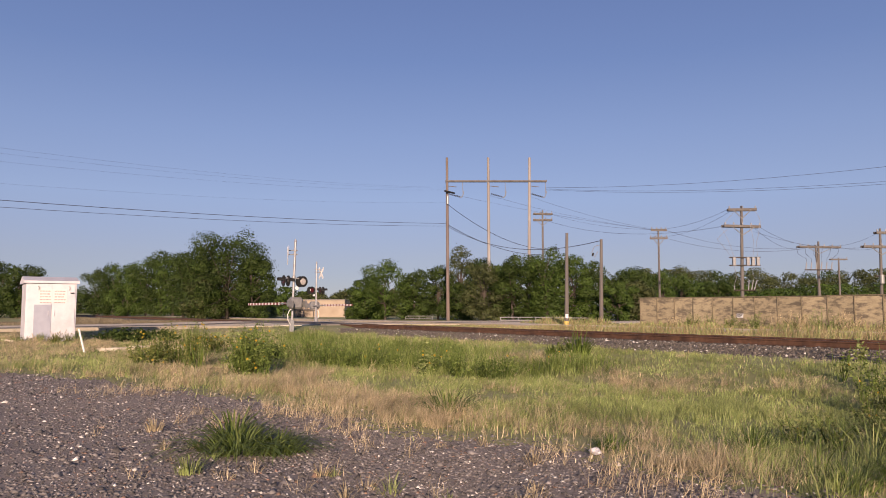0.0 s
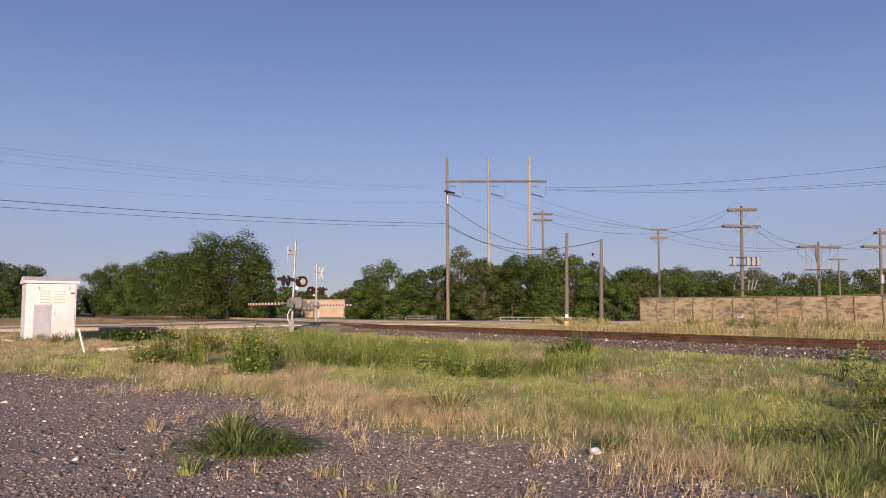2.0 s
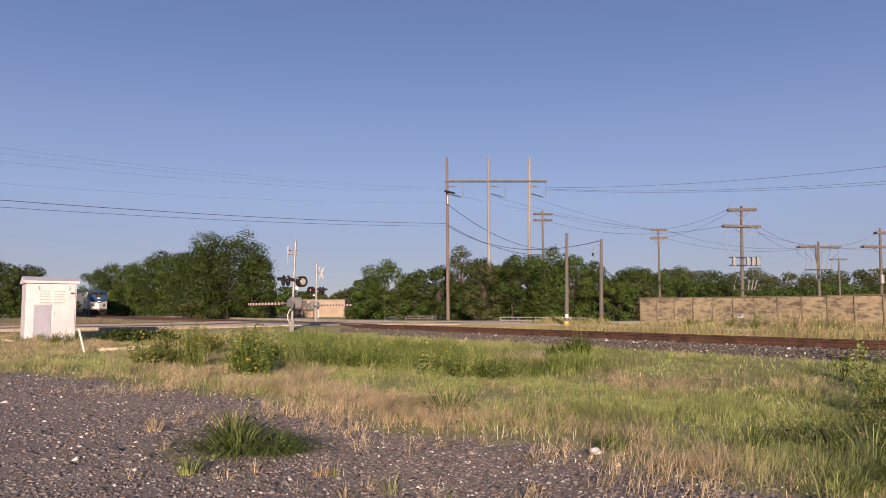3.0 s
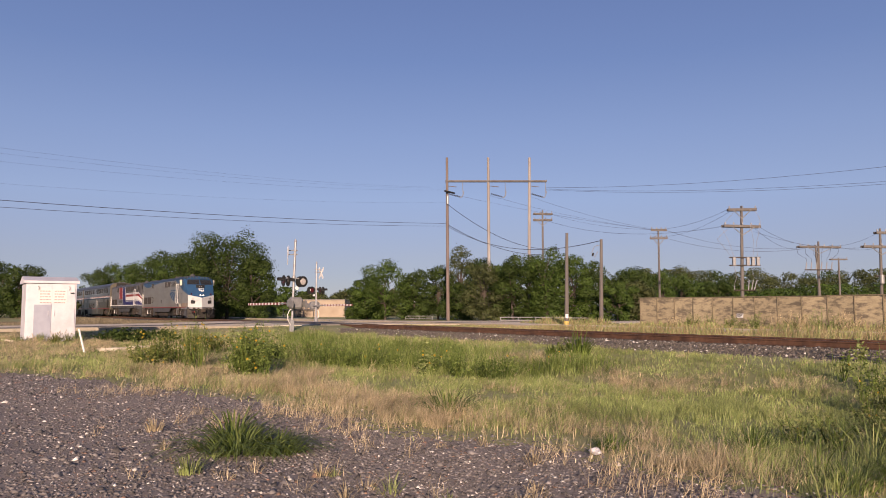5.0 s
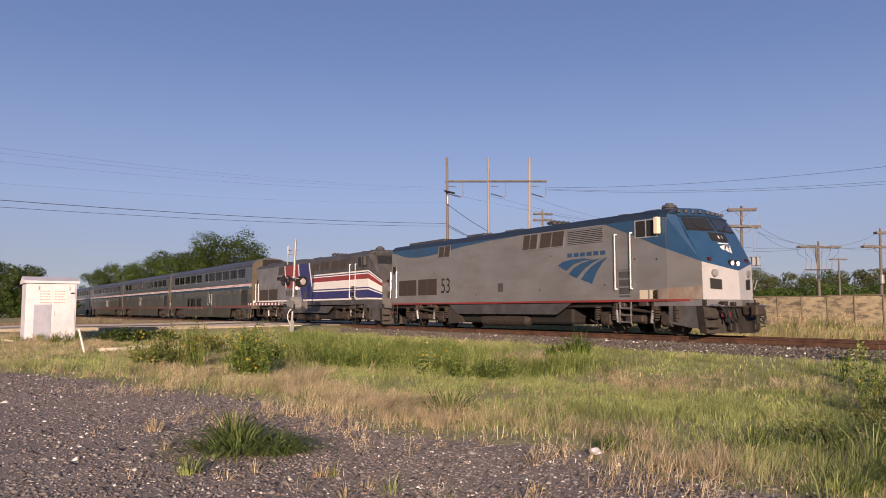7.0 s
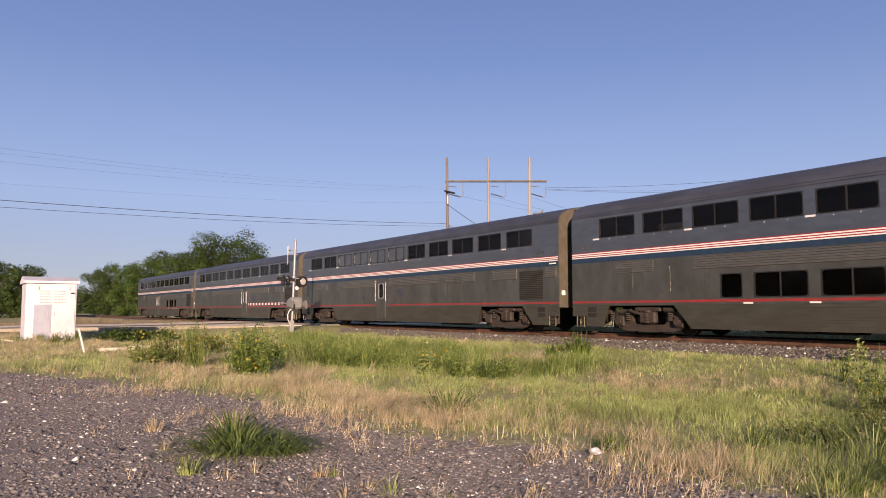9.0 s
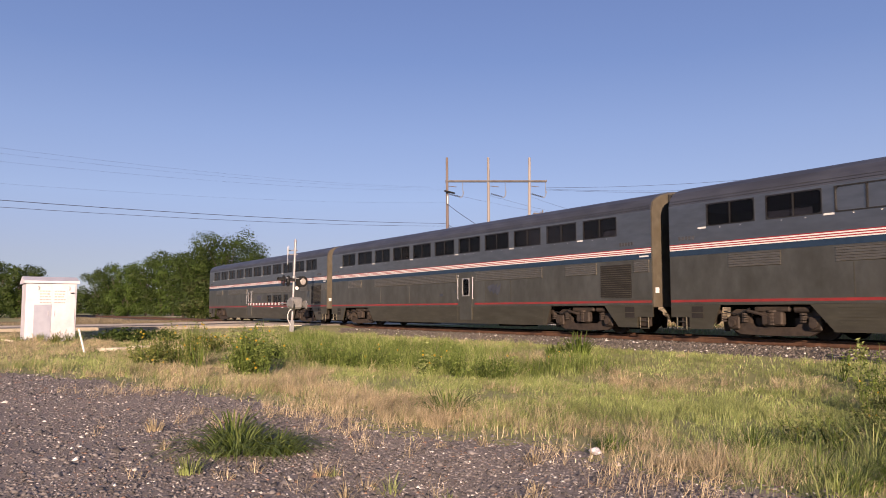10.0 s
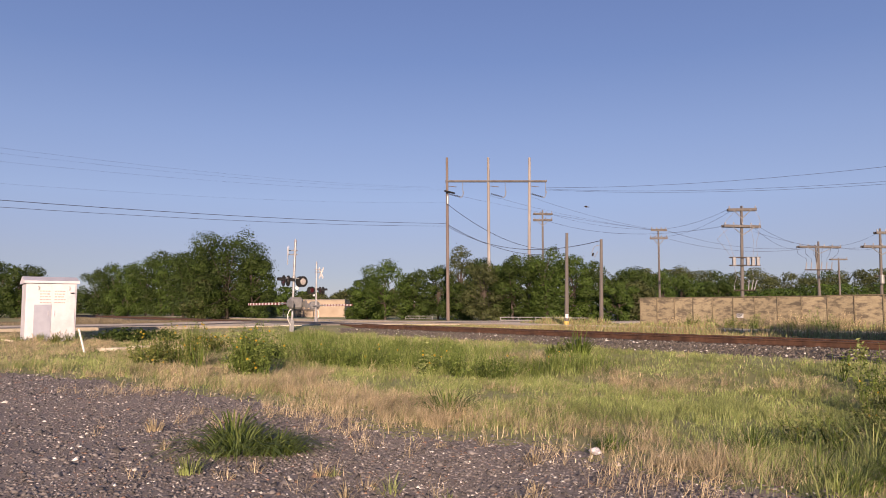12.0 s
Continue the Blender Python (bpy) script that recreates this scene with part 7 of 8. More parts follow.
    # short undergrowth between the clumps
    s, n = scatter(-40, 5, -3, TRACK - 3.6, 290)
    d = reach(s, n)
    e = n - edge_at(s)
    keep = (rng.uniform(0, 1, len(s)) < np.clip(9 / d, 0, 1) ** 1.2 * np.clip(0.25 + e / 1.6, 0, 1) * (0.4 + 0.6 * patchy(s, n, 53, 1.1)) * np.where(s < 1.0 - 0.42 * n, 1, 0.2)) & (d > 3.5)
    s, n, d, e = s[keep], n[keep], d[keep], e[keep]
    dry = rng.uniform(0, 1, len(s)) < np.clip(0.66 - 0.16 * e + 0.6 * (patchy(s, n, 41, 0.55) - 0.5) + 1.1 * blob(s, n, -12.2, 13.3, 1.7, 0.9) + 0.9 * blob(s, n, -17.5, 14.4, 1.4, 1.2) - 0.6 * blob(s, n, -10.9, 9.2, 2.0, 1.4), 0.08, 0.92)
    P = to_world(s, n, gz(s, n) - 0.01)
    h, w = rng.uniform(0.04, 0.15, len(s)), np.clip(0.002 + 0.0008 * d, 0.004, 0.02)
    blades("meadow_grass", P[~dry], h[~dry], w[~dry], M_GRASS, "short green grass between the clumps", lean=0.8)
    blades("dry_grass", P[dry], h[dry], w[dry], M_STRAW, "short dry grass between the clumps", lean=0.9)


meadow()
# thin dry wisps on the lot
s, n = scatter(-16, 0.5, -3, 6.2, 16)
e = edge_at(s) - n
keep = rng.uniform(0, 1, len(s)) < np.clip(1.15 - e / 1.6, 0.02, 1) * (patchy(s, n, 61, 2.2) > 0.5)
cs, cn = s[keep], n[keep]
s, n = np.repeat(cs, 14) + rng.normal(0, 0.05, 14 * len(cs)), np.repeat(cn, 14) + rng.normal(0, 0.05, 14 * len(cs))
blades("dry_grass", to_world(s, n, gz(s, n)), rng.uniform(0.06, 0.28, len(s)), np.full(len(s), 0.0045), M_STRAW, "thin dry grass wisps on gravel", lean=1.0, bias=(0.25, 0.05))
# dry grass beyond the track, along the service road and the wall
s, n = scatter(-62, 12, TRACK + 3.2, 29.6, 130)
keep = np.abs(s + 52) > 9.6
s, n = s[keep], n[keep]
pq = 0.45 + 0.75 * patchy(s, n, 83, 0.9)
for m, lab, k in ((M_OLDSTRAW, "dry grass along the far side of the track", 0), (M_GRASS, "half-green grass along the far side of the track", 1)):
    q = (np.arange(len(s)) % 3 == 2) == bool(k)
    blades("dry_grass" if not k else "verge_grass", to_world(s[q], n[q], gz(s[q], n[q])), (rng.uniform(0.3, 1, len(s)) * pq * np.interp(s, [-40, -32, -26], [0.15, 0.42, 0.6]))[q], rng.uniform(0.012, 0.024, q.sum()), m, lab, lean=0.45)
# side
s, n = scatter(-46, 10, 36.8, 40.5, 75)
tall = 0.18 + 0.75 * patchy(s, n, 71, 0.8) * np.clip((n - 36.5) / 3.5, 0.2, 1)
dry = rng.uniform(0, 1, len(s)) < 0.66
P = to_world(s, n, gz(s, n))
h = tall * rng.uniform(0.4, 1.15, len(s))
blades("dry_grass", P[dry], h[dry], rng.uniform(0.02, 0.04, dry.sum()), M_OLDSTRAW, "dry weeds at the foot of the wall", lean=0.5)
blades("wall_weeds", P[~dry], h[~dry] * 1.1, rng.uniform(0.03, 0.06, (~dry).sum()), M_GRASS, "green weeds at the foot of the wall")
# dry verge past the road, before the tree belt
s, n = scatter(-72, -62, -6, TRACK - 4, 70)
P = to_world(s, n, np.interp(n, [-6, 20], [0.43, 0.5]))
blades("dry_grass", P, rng.uniform(0.1, 0.3, len(s)), rng.uniform(0.02, 0.035, len(s)), M_VERGE, "brown dry grass verge past the road")
s, n = scatter(-150, -62, 8, TRACK - 4, 8)
P = to_world(s, n, np.full(len(s), 0.42))
blades("dry_grass", P, rng.uniform(0.1, 0.3, len(s)), rng.uniform(0.05, 0.09, len(s)), M_VERGE, "brown dry grass verge past the road")


def tuft(s, n, r, h, count, material, label, w=0.012, lean=0.6, name="grass_tuft"):
    """One clump of blades from a common root."""
    a, q = rng.uniform(0, 6.28, count), np.sqrt(rng.uniform(0, 1, count)) * r
    P = np.stack([np.cos(a) * q, np.sin(a) * q, np.zeros(count)], 1)
    hh = h * rng.uniform(0.45, 1.15, count) * (1.15 - 0.45 * q / max(r, 1e-3))
    out = lean * rng.uniform(0.3, 1.2, count) * (0.35 + 0.8 * q / max(r, 1e-3))
    N = count
    dx, dy = np.cos(a) * out, np.sin(a) * out
    f = a + math.pi / 2 + rng.normal(0, 0.5, N)
    side = np.stack([np.cos(f), np.sin(f), np.zeros(N)], 1) * (w * rng.uniform(0.6, 1.2, N))[:, None] / 2
    P1 = P + np.stack([dx * hh * 0.35, dy * hh * 0.35, hh * 0.55], 1)
    P2 = P + np.stack([dx * hh * 0.8, dy * hh * 0.8, hh * np.clip(0.95 - 0.15 * out, 0.4, 0.95)], 1)
    T = P + np.stack([dx * hh * 1.35, dy * hh * 1.35, hh * np.clip(1.05 - 0.4 * out, 0.12, 1.05)], 1)
    v = np.stack([P - side, P + side, P1 - side, P1 + side, P2 - side * 0.75, P2 + side * 0.75, T], 1)
    f = np.array([(0, 1, 3), (0, 3, 2), (2, 3, 5), (2, 5, 4), (4, 5, 6)])
    tris = (f[None] + 7 * np.arange(N)[:, None, None]).reshape(-1, 3)
    ob = fast_mesh(name, v.reshape(-1, 3), tris, material)
    ob.location = W(s, n, float(gz(np.array([s]), np.array([n]))[0]) - 0.01)
    return tagged(ob, label, "grass tuft", "grass tufts")


tuft(-8.35, 2.75, 0.4, 0.3, 330, M_BROAD, "broad green grass tuft on gravel", 0.02, 2.5)
tuft(-8.1, 3.1, 0.28, 0.27, 220, M_BROAD, "broad green grass tuft on gravel", 0.017, 2.0)
tuft(-8.8, 2.85, 0.2, 0.46, 90, M_BROAD, "broad green grass tuft on gravel", 0.018, 1.5)
tuft(-9.4, 6.2, 0.25, 0.46, 140, M_BROAD, "arching green grass tuft in dry grass", 0.018, 1.3)
tuft(-9.3, 6.5, 0.15, 0.28, 60, M_TUFT, "arching green grass tuft in dry grass", 0.013, 1.1)
tuft(-7.35, 1.95, 0.12, 0.2, 110, M_GRASS, "small yellow-green tuft on gravel", 0.008, 0.8)
tuft(-10.1, 2.25, 0.1, 0.2, 90, M_STRAW, "small straw tuft on gravel", 0.008, 0.7)
tuft(-6.7, 3.0, 0.08, 0.14, 50, M_STRAW, "small straw tuft on gravel", 0.007, 0.9)
tuft(-9.9, 3.3, 0.08, 0.12, 50, M_STRAW, "small straw tuft on gravel", 0.007, 0.8)
tuft(-6.1, 6.2, 0.2, 0.2, 140, M_TUFT, "low green tuft at the lot's border", 0.01, 1.0)
tuft(-5.2, 7.4, 0.25, 0.3, 150, M_TUFT, "green tuft in dry grass", 0.01, 0.8)
tuft(-3.6, 6.45, 0.2, 0.32, 150, M_BROAD, "tall green tuft at the lot's border", 0.008, 1.2)
tuft(-3.4, 7.0, 0.22, 0.36, 170, M_BROAD, "tall green tuft at the lot's border", 0.008, 1.2)
tuft(-16.3, 15.3, 0.3, 0.75, 160, M_TUFT, "upright dark green grass clump below the ballast", 0.028, 0.6)
tuft(-17.0, 15.0, 0.25, 0.55, 110, M_TUFT, "upright dark green grass clump below the ballast", 0.028, 0.6)
for k in range(34):
    tuft(float(rng.uniform(-10.5, -4.6)), float(rng.uniform(1.8, 5.2)), float(rng.uniform(0.04, 0.1)), float(rng.uniform(0.07, 0.2)), 34, M_STRAW if k % 4 else M_GRASS, "small straw tuft on gravel", 0.0055, 1.2)
for k in range(18):
    e = rng.uniform(0.4, 9)
    s = float(rng.uniform(-20, -3))
    n = lot_edge(s) + float(e)
    m, lab = ((M_STRAW, "straw tuft in the meadow") if rng.uniform() < 0.55 else (M_GRASS, "green tuft in the meadow"))
    tuft(s, n, float(rng.uniform(0.1, 0.28)), float(rng.uniform(0.18, 0.34)), 110, m, lab, 0.004 if n < 9 else 0.007, 1.3)


def leaf_cloud(P, size, up=0.35, out=None):
    """A four-cornered leaf at each place, turned at random or, given out, facing roughly that way."""
    N = len(P)
    d = rng.normal(0, 1, (N, 3))
    d[:, 2] = np.abs(d[:, 2]) * up
    r = rng.normal(0, 1, (N, 3))
    if out is not None:
        r = out + rng.normal(0, 0.3, (N, 3))
        r /= np.linalg.norm(r, axis=1)[:, None]
        d -= r * (d * r).sum(1)[:, None]
    d /= np.linalg.norm(d, axis=1)[:, None]
    e = np.cross(d, r)
    e /= np.linalg.norm(e, axis=1)[:, None]
    L = (size * rng.uniform(0.6, 1.4, N))[:, None]
    v = np.stack([P - d * L, P + e * L * 0.42 + d * L * 0.1, P + d * L, P - e * L * 0.42 + d * L * 0.1], 1)
    f = np.array([(0, 1, 2), (0, 2, 3)])
    return v.reshape(-1, 3), (f[None] + 4 * np.arange(N)[:, None, None]).reshape(-1, 3)


def flower_bush(s, n, r, h, leaves, flowers, label, leaf=0.05, material=None, stems=22):
    """A loose wild sunflower: upright stems, scattered leaves, yellow heads."""
    th = empty("wildflower_bush", Matrix.Translation(W(s, n, float(gz(np.array([s]), np.array([n]))[0]))), label, "wildflower", "wildflower bushes")
    bm = B()
    tips = []
    for k in range(stems):
        a, q = rng.uniform(0, 6.28), math.sqrt(rng.uniform(0, 1)) * r
        p0 = Vector((math.cos(a) * q * 0.3, math.sin(a) * q * 0.3, -0.02))
        p2 = Vector((math.cos(a) * q * 1.15, math.sin(a) * q * 1.15, h * rng.uniform(0.35, 1.12) * (1.15 - 0.5 * q / r)))
        p1 = p0.lerp(p2, 0.5) + Vector((rng.normal(0, 0.03), rng.normal(0, 0.03), 0.05 * h))
        tube(bm, p0, p1, 0.008 + 0.004 * h, 0.006, seg=5, caps=False)
        tube(bm, p1, p2, 0.006, 0.003, seg=5, caps=False)
        tips.append((p0, p1, p2))
    part("stem", bm, M_TUFT if material is not M_STRAW else M_STRAW, th)["kind"] = "stuff"
    i = rng.integers(0, len(tips), leaves)
    t = rng.uniform(0.12, 1, leaves) ** 0.8
    Q = np.array([[list(p) for p in x] for x in tips])
    P = np.where(t[:, None] < 0.5, Q[i, 0] * (1 - 2 * t[:, None]) + Q[i, 1] * 2 * t[:, None], Q[i, 1] * (2 - 2 * t[:, None]) + Q[i, 2] * (2 * t[:, None] - 1))
    P = P + rng.normal(0, 0.07 * r + 0.03, (leaves, 3)) * np.array([1, 1, 0.6])
    v, f = leaf_cloud(P, np.full(leaves, leaf), 0.6)
    ob = fast_mesh("foliage", v, f, material or M_TUFT)
    ob.parent = th
    ob["kind"] = "stuff"
    for k in range(flowers):
        p = tips[int(rng.integers(0, len(tips)))][2] + Vector((rng.normal(0, 0.08), rng.normal(0, 0.08), rng.uniform(-0.12, 0.05)))
        bm = B()
        rr_ = min(leaf, 0.04) * 0.8
        q = Vector((0.3, -0.85, 0.45)).to_track_quat("Z", "Y")
        for j in range(8):
            a = 2 * math.pi * j / 8
            c = [(0.15, -0.16), (0.62, -0.24), (1, 0), (0.62, 0.24), (0.15, 0.16)]
            bm.faces.new([bm.verts.new(p + q @ Vector(((x * math.cos(a) - y * math.sin(a)) * rr_, (x * math.sin(a) + y * math.cos(a)) * rr_, 0.1 * rr_ * x))) for x, y in c])
        fl = part("flower_head", bm, M_PETAL, th)
        bm = B()
        tube(bm, p - q @ Vector((0, 0, 0.1 * rr_)), p + q @ Vector((0, 0, 0.18 * rr_)), 0.26 * rr_, 0.2 * rr_, seg=8)
        part("flower_disc", bm, M_BARK, fl)
    return th


def weed_patch(s0, n0, ds, dn, many, r, h, leaves, flowers, label, leaf, material, stems):
    for k in range(many):
        s, n = s0 + rng.normal(0, ds), n0 + rng.normal(0, dn)
        f = rng.uniform(0.65, 1.25)
        flower_bush(float(s), float(n), r * f, h * float(rng.uniform(0.7, 1.2)), int(leaves * f), int(flowers * rng.uniform(0.3, 1.7) + 0.5), label, leaf, material, stems)


weed_patch(-20.6, 4.75, 0.45, 0.3, 6, 0.42, 1.0, 420, 2, "dull green wild sunflower bush with yellow heads", 0.036, M_BUSH, 24)
weed_patch(-19.2, 5.35, 0.25, 0.15, 3, 0.3, 1.15, 200, 1, "tall half-dry wild sunflower with yellow heads", 0.034, M_BUSH, 18)
weed_patch(-17.9, 6.1, 0.35, 0.25, 8, 0.36, 1.0, 520, 3, "fresh green weed clump with small yellow flowers", 0.038, M_LUSH, 15)
weed_patch(-25.5, 7.6, 0.8, 0.5, 5, 0.4, 0.9, 300, 4, "dull green wild sunflower bush with yellow heads", 0.042, M_BUSH, 20)
# leafy weeds along the front of the ditch
for k in range(24):
    f = k / 23
    ws = -21.5 + 7.2 * f + float(rng.normal(0, 0.3))
    flower_bush(ws, 8.9 + 0.27 * (ws + 17) + float(rng.uniform(0, 1.6)), float(rng.uniform(0.22, 0.4)), float(rng.uniform(0.45, 0.85)), 260, int(k % 5 == 2), "leafy green ditch weed with a few yellow flowers", 0.036, M_LUSH, 18)
weed_patch(-18.5, 10.8, 1.5, 1.0, 9, 0.3, 0.65, 220, 2, "green meadow weeds with a few yellow flowers", 0.04, M_GRASS, 14)
weed_patch(-17.0, 13.2, 0.8, 0.7, 4, 0.3, 0.6, 200, 2, "green meadow weeds with a few yellow flowers", 0.04, M_GRASS, 14)
weed_patch(-4.7, 10.0, 0.55, 0.9, 15, 0.36, 0.6, 380, 1, "tall olive weeds with orange-yellow sunflowers by the lot", 0.022, M_OLIVE, 18)
weed_patch(-5.9, 12.0, 0.6, 0.9, 7, 0.34, 0.66, 300, 1, "tall olive weeds with orange-yellow sunflowers by the lot", 0.028, M_OLIVE, 16)
weed_patch(-7.0, 14.6, 0.7, 0.9, 5, 0.34, 0.75, 260, 0, "loose dark green weeds below the ballast", 0.04, M_TUFT, 14)
for k in range(14):
    tuft(float(-3.5 + rng.normal(0, 0.5)), float(7.6 + rng.normal(0, 0.8)), 0.1, float(rng.uniform(0.3, 0.62)), 22, M_GRASS if k % 3 else M_TUFT, "long bright grass among the weeds", 0.011, 0.8)
flower_bush(-9.6, 17.9, 0.16, 0.62, 150, 0, "single upright green weed below the ballast", leaf=0.05, material=M_GRASS, stems=5)
for ws, wn_, wh in ((-8.5, 15.1, 0.85), (-7.6, 14.2, 0.55)):
    flower_bush(ws, wn_, 0.24, wh, 70, 1, "tall leafy green weed below the ballast", leaf=0.042, material=M_LUSH, stems=10)
# dark shrubs stand in for the bungalow's shadow on the grass
for a in ((-33.5, 6.4, 0.7, 0.55, 800, 0), (-34.3, 5.8, 0.6, 0.5, 700, 0), (-32.6, 7.4, 0.6, 0.5, 700, 0), (-34.6, 7.0, 0.6, 0.5, 500, 0)):
    flower_bush(*a, "dark low shrub in the drain behind the stake", leaf=0.08, material=M_LEAF_A)
wake_weeds = []
for k in range(46):
    s = float(rng.uniform(-33, -13))
    tall = 0.7 + 0.8 * lerp_rows(s, [(-33, 0.1), (-27, 0.7), (-13, 1.0)]) * float(rng.uniform(0.2, 1.1))
    wb = flower_bush(s, float(rng.uniform(37.6, 40.0)), float(rng.uniform(0.35, 0.8)), tall, 190, 0, "tangled dry weed at the foot of the wall", leaf=0.045, material=(M_BUSH, M_STRAW, M_GRASS, M_STRAW)[k % 4], stems=34)
    if k % 3 == 0:
        wake_weeds.append((wb, s))
for k in range(16):
    s = float(-34.9 + rng.normal(0, 0.8))
    n = float(rng.uniform(1.0, 5.2))
    s = max(s, -34.6) if 2.4 < n < 4.7 else s
    tuft(s, n, 0.16, float(rng.uniform(0.2, 0.5)), 60, (M_STRAW, M_BUSH, M_GRASS)[k % 3], "mixed weed tuft beside the bungalow", 0.016, 0.8)
# crumpled paper on the border of the lot
bm = B()
bmesh.ops.create_icosphere(bm, subdivisions=2, radius=0.09)
for v in bm.verts:
    v.co *= 0.75 + 0.35 * noise.noise(v.co * 14)
    v.co.z *= 0.55
litter = part("paper_litter", bm, M_BOXWHITE)
litter.location = W(-6.0, 5.85, float(gz(np.array([-6.0]), np.array([5.85]))[0]) + 0.05)
tagged(litter, "crumpled white paper litter in dry grass", "litter")


# ---- trees ----
def tree(x, y, h, wide, material, label, leaves=3600, leaf=0.24, low=0.12, z0=0.2, lobes=17, name="tree", trunk=True, deep=None, dead=0):
    """A tapered trunk with limbs; the crown is many leaves gathered in uneven lobes."""
    th = empty(name, pose(x, y, z0), label, "tree" if trunk else "bush", "trees behind the railway")
    deep = deep or wide
    if y < 130:
        leaves, leaf, lobes = int(leaves * 1.8), leaf * 0.69, int(lobes * 1.5)
    cs = []
    for k in range(lobes):
        t = (k + 0.5) / lobes
        zc = h * (low + 0.05 + (0.84 - low) * t)
        fr = lerp_rows(zc / h, [(0, 0.75), (0.35, 0.95), (0.6, 1.0), (0.8, 0.8), (0.92, 0.45)])
        a = k * 2.39996 + rng.uniform(-0.4, 0.4)
        q = math.sqrt(rng.uniform(0.1, 1.0)) * fr * 0.4
        r = (0.4 * h + 0.6 * wide) * rng.uniform(0.09, 0.17)
        cs.append((math.cos(a) * q * wide, math.sin(a) * q * deep, zc + rng.uniform(-0.03, 0.03) * h, min(r, max(h - zc, 0.1 * h)), r * rng.uniform(0.7, 1.0)))
    if trunk:
        bm = B()
        base = 0.045 * h * 0.5
        p = [Vector((0, 0, -0.2)), Vector((rng.normal(0, 0.1), rng.normal(0, 0.1), h * 0.22)), Vector((rng.normal(0, 0.25), rng.normal(0, 0.25), h * 0.45)), Vector((rng.normal(0, 0.4), rng.normal(0, 0.4), h * 0.75))]
        for i in range(3):
            tube(bm, p[i], p[i + 1], base * (1 - 0.27 * i), base * (1 - 0.27 * (i + 1)), seg=9, caps=i == 0)
        for c in cs[2::2]:
            st = p[1].lerp(p[2], rng.uniform(0, 1))
            e = Vector(c[:3])
            m = st.lerp(e, 0.5) + Vector((0, 0, 0.05 * h))
            tube(bm, st, m, base * 0.42, base * 0.28, seg=6, caps=False)
            tube(bm, m, e, base * 0.28, base * 0.08, seg=6, caps=False)
        for k in range(dead):
            st = p[1].lerp(p[3], rng.uniform(0, 0.8))
            e = st + Vector((rng.uniform(-0.5, 0.5) * wide, -0.5 * deep, rng.uniform(-0.1, 0.25) * h))
            tube(bm, st, e, base * 0.25, base * 0.06, seg=5, caps=False)
        part("trunk", bm, M_BARK, th)
    vol = np.array([c[3] * c[3] * c[4] for c in cs])
    i = rng.choice(len(cs), leaves, p=vol / vol.sum())
    C = np.array(cs)[i]
    d = rng.normal(0, 1, (leaves, 3))
    d /= np.linalg.norm(d, axis=1)[:, None]
    rad = rng.uniform(0.25, 1, leaves) ** 0.45 * (1 + 0.18 * rng.normal(0, 1, leaves) * (rng.uniform(0, 1, leaves) < 0.3))
    P = C[:, :3] + d * rad[:, None] * np.stack([C[:, 3] * 1.15, C[:, 3] * 1.15, C[:, 4]], 1)
    P[:, 2] = np.maximum(P[:, 2], rng.uniform(0.02, 0.25, leaves))
    v, f = leaf_cloud(P, np.full(leaves, leaf) * rng.uniform(0.7, 1.2, leaves), 0.7, d + np.array([0, 0, 0.25]))
    cr = fast_mesh("crown", v, f, material)
    cr.parent = th
    return th


A_, B_, C_ = M_LEAF_A, M_LEAF_B, M_LEAF_C
LB = {id(A_): "dense dark green tree behind the railway", id(B_): "bright green bushy tree behind the railway", id(C_): "dull olive scrub tree behind the railway"}


def row(items, **kw):
    for x, y, h, w, m in items:
        tree(x, y, h, w, m, LB[id(m)], **kw)


# the belt on the near side of the track, far down the line
row([(-66, 112, 9.0, 9, A_), (-60.8, 110, 8.6, 7, A_), (-72, 120, 9.5, 9, A_), (-59.6, 118, 6.2, 6, C_)], leaves=3000, leaf=0.3, low=0.03)
# the belt beyond the track, from the far end towards the crossing
row([(-72.5, 160, 10.4, 9, A_), (-66.0, 152, 11.4, 9, A_), (-60.5, 146, 10.8, 9, B_), (-55.5, 142, 12.0, 9, B_), (-50.5, 136, 12.2, 9, A_), (-46.5, 131, 11.6, 9, B_), (-42.0, 131, 10.9, 9, A_)], leaves=7500, leaf=0.2, low=0.02, lobes=28)
tree(-27.0, 95, 11.4, 11.8, A_, "large round-crowned dark green tree beside the crossing", leaves=14000, leaf=0.22, low=0.03, lobes=34, dead=2)
row([(-31.4, 98, 10.3, 8, A_), (-23.3, 93.5, 8.7, 5.0, A_), (-36.2, 106, 10.4, 8, A_), (-29.5, 94, 6.0, 6, C_)], leaves=4200, leaf=0.24, low=0.02)
# low far hedge behind the crossing
row([(-36, 165, 6.5, 10, B_), (-29, 170, 6.0, 10, C_), (-22, 175, 6.6, 11, C_), (-14.5, 160, 7.0, 9, B_), (-9.5, 150, 6.2, 8, C_), (-33, 120, 4.6, 7, B_), (-28.5, 117, 4.0, 6, B_)], leaves=2600, leaf=0.3, low=0.02, trunk=True)
row([(-9.0, 99, 2.3, 5, B_), (-11.0, 98, 2.3, 4, B_), (-26.5, 112, 2.0, 5, C_)], leaves=1500, leaf=0.16, low=0.02)
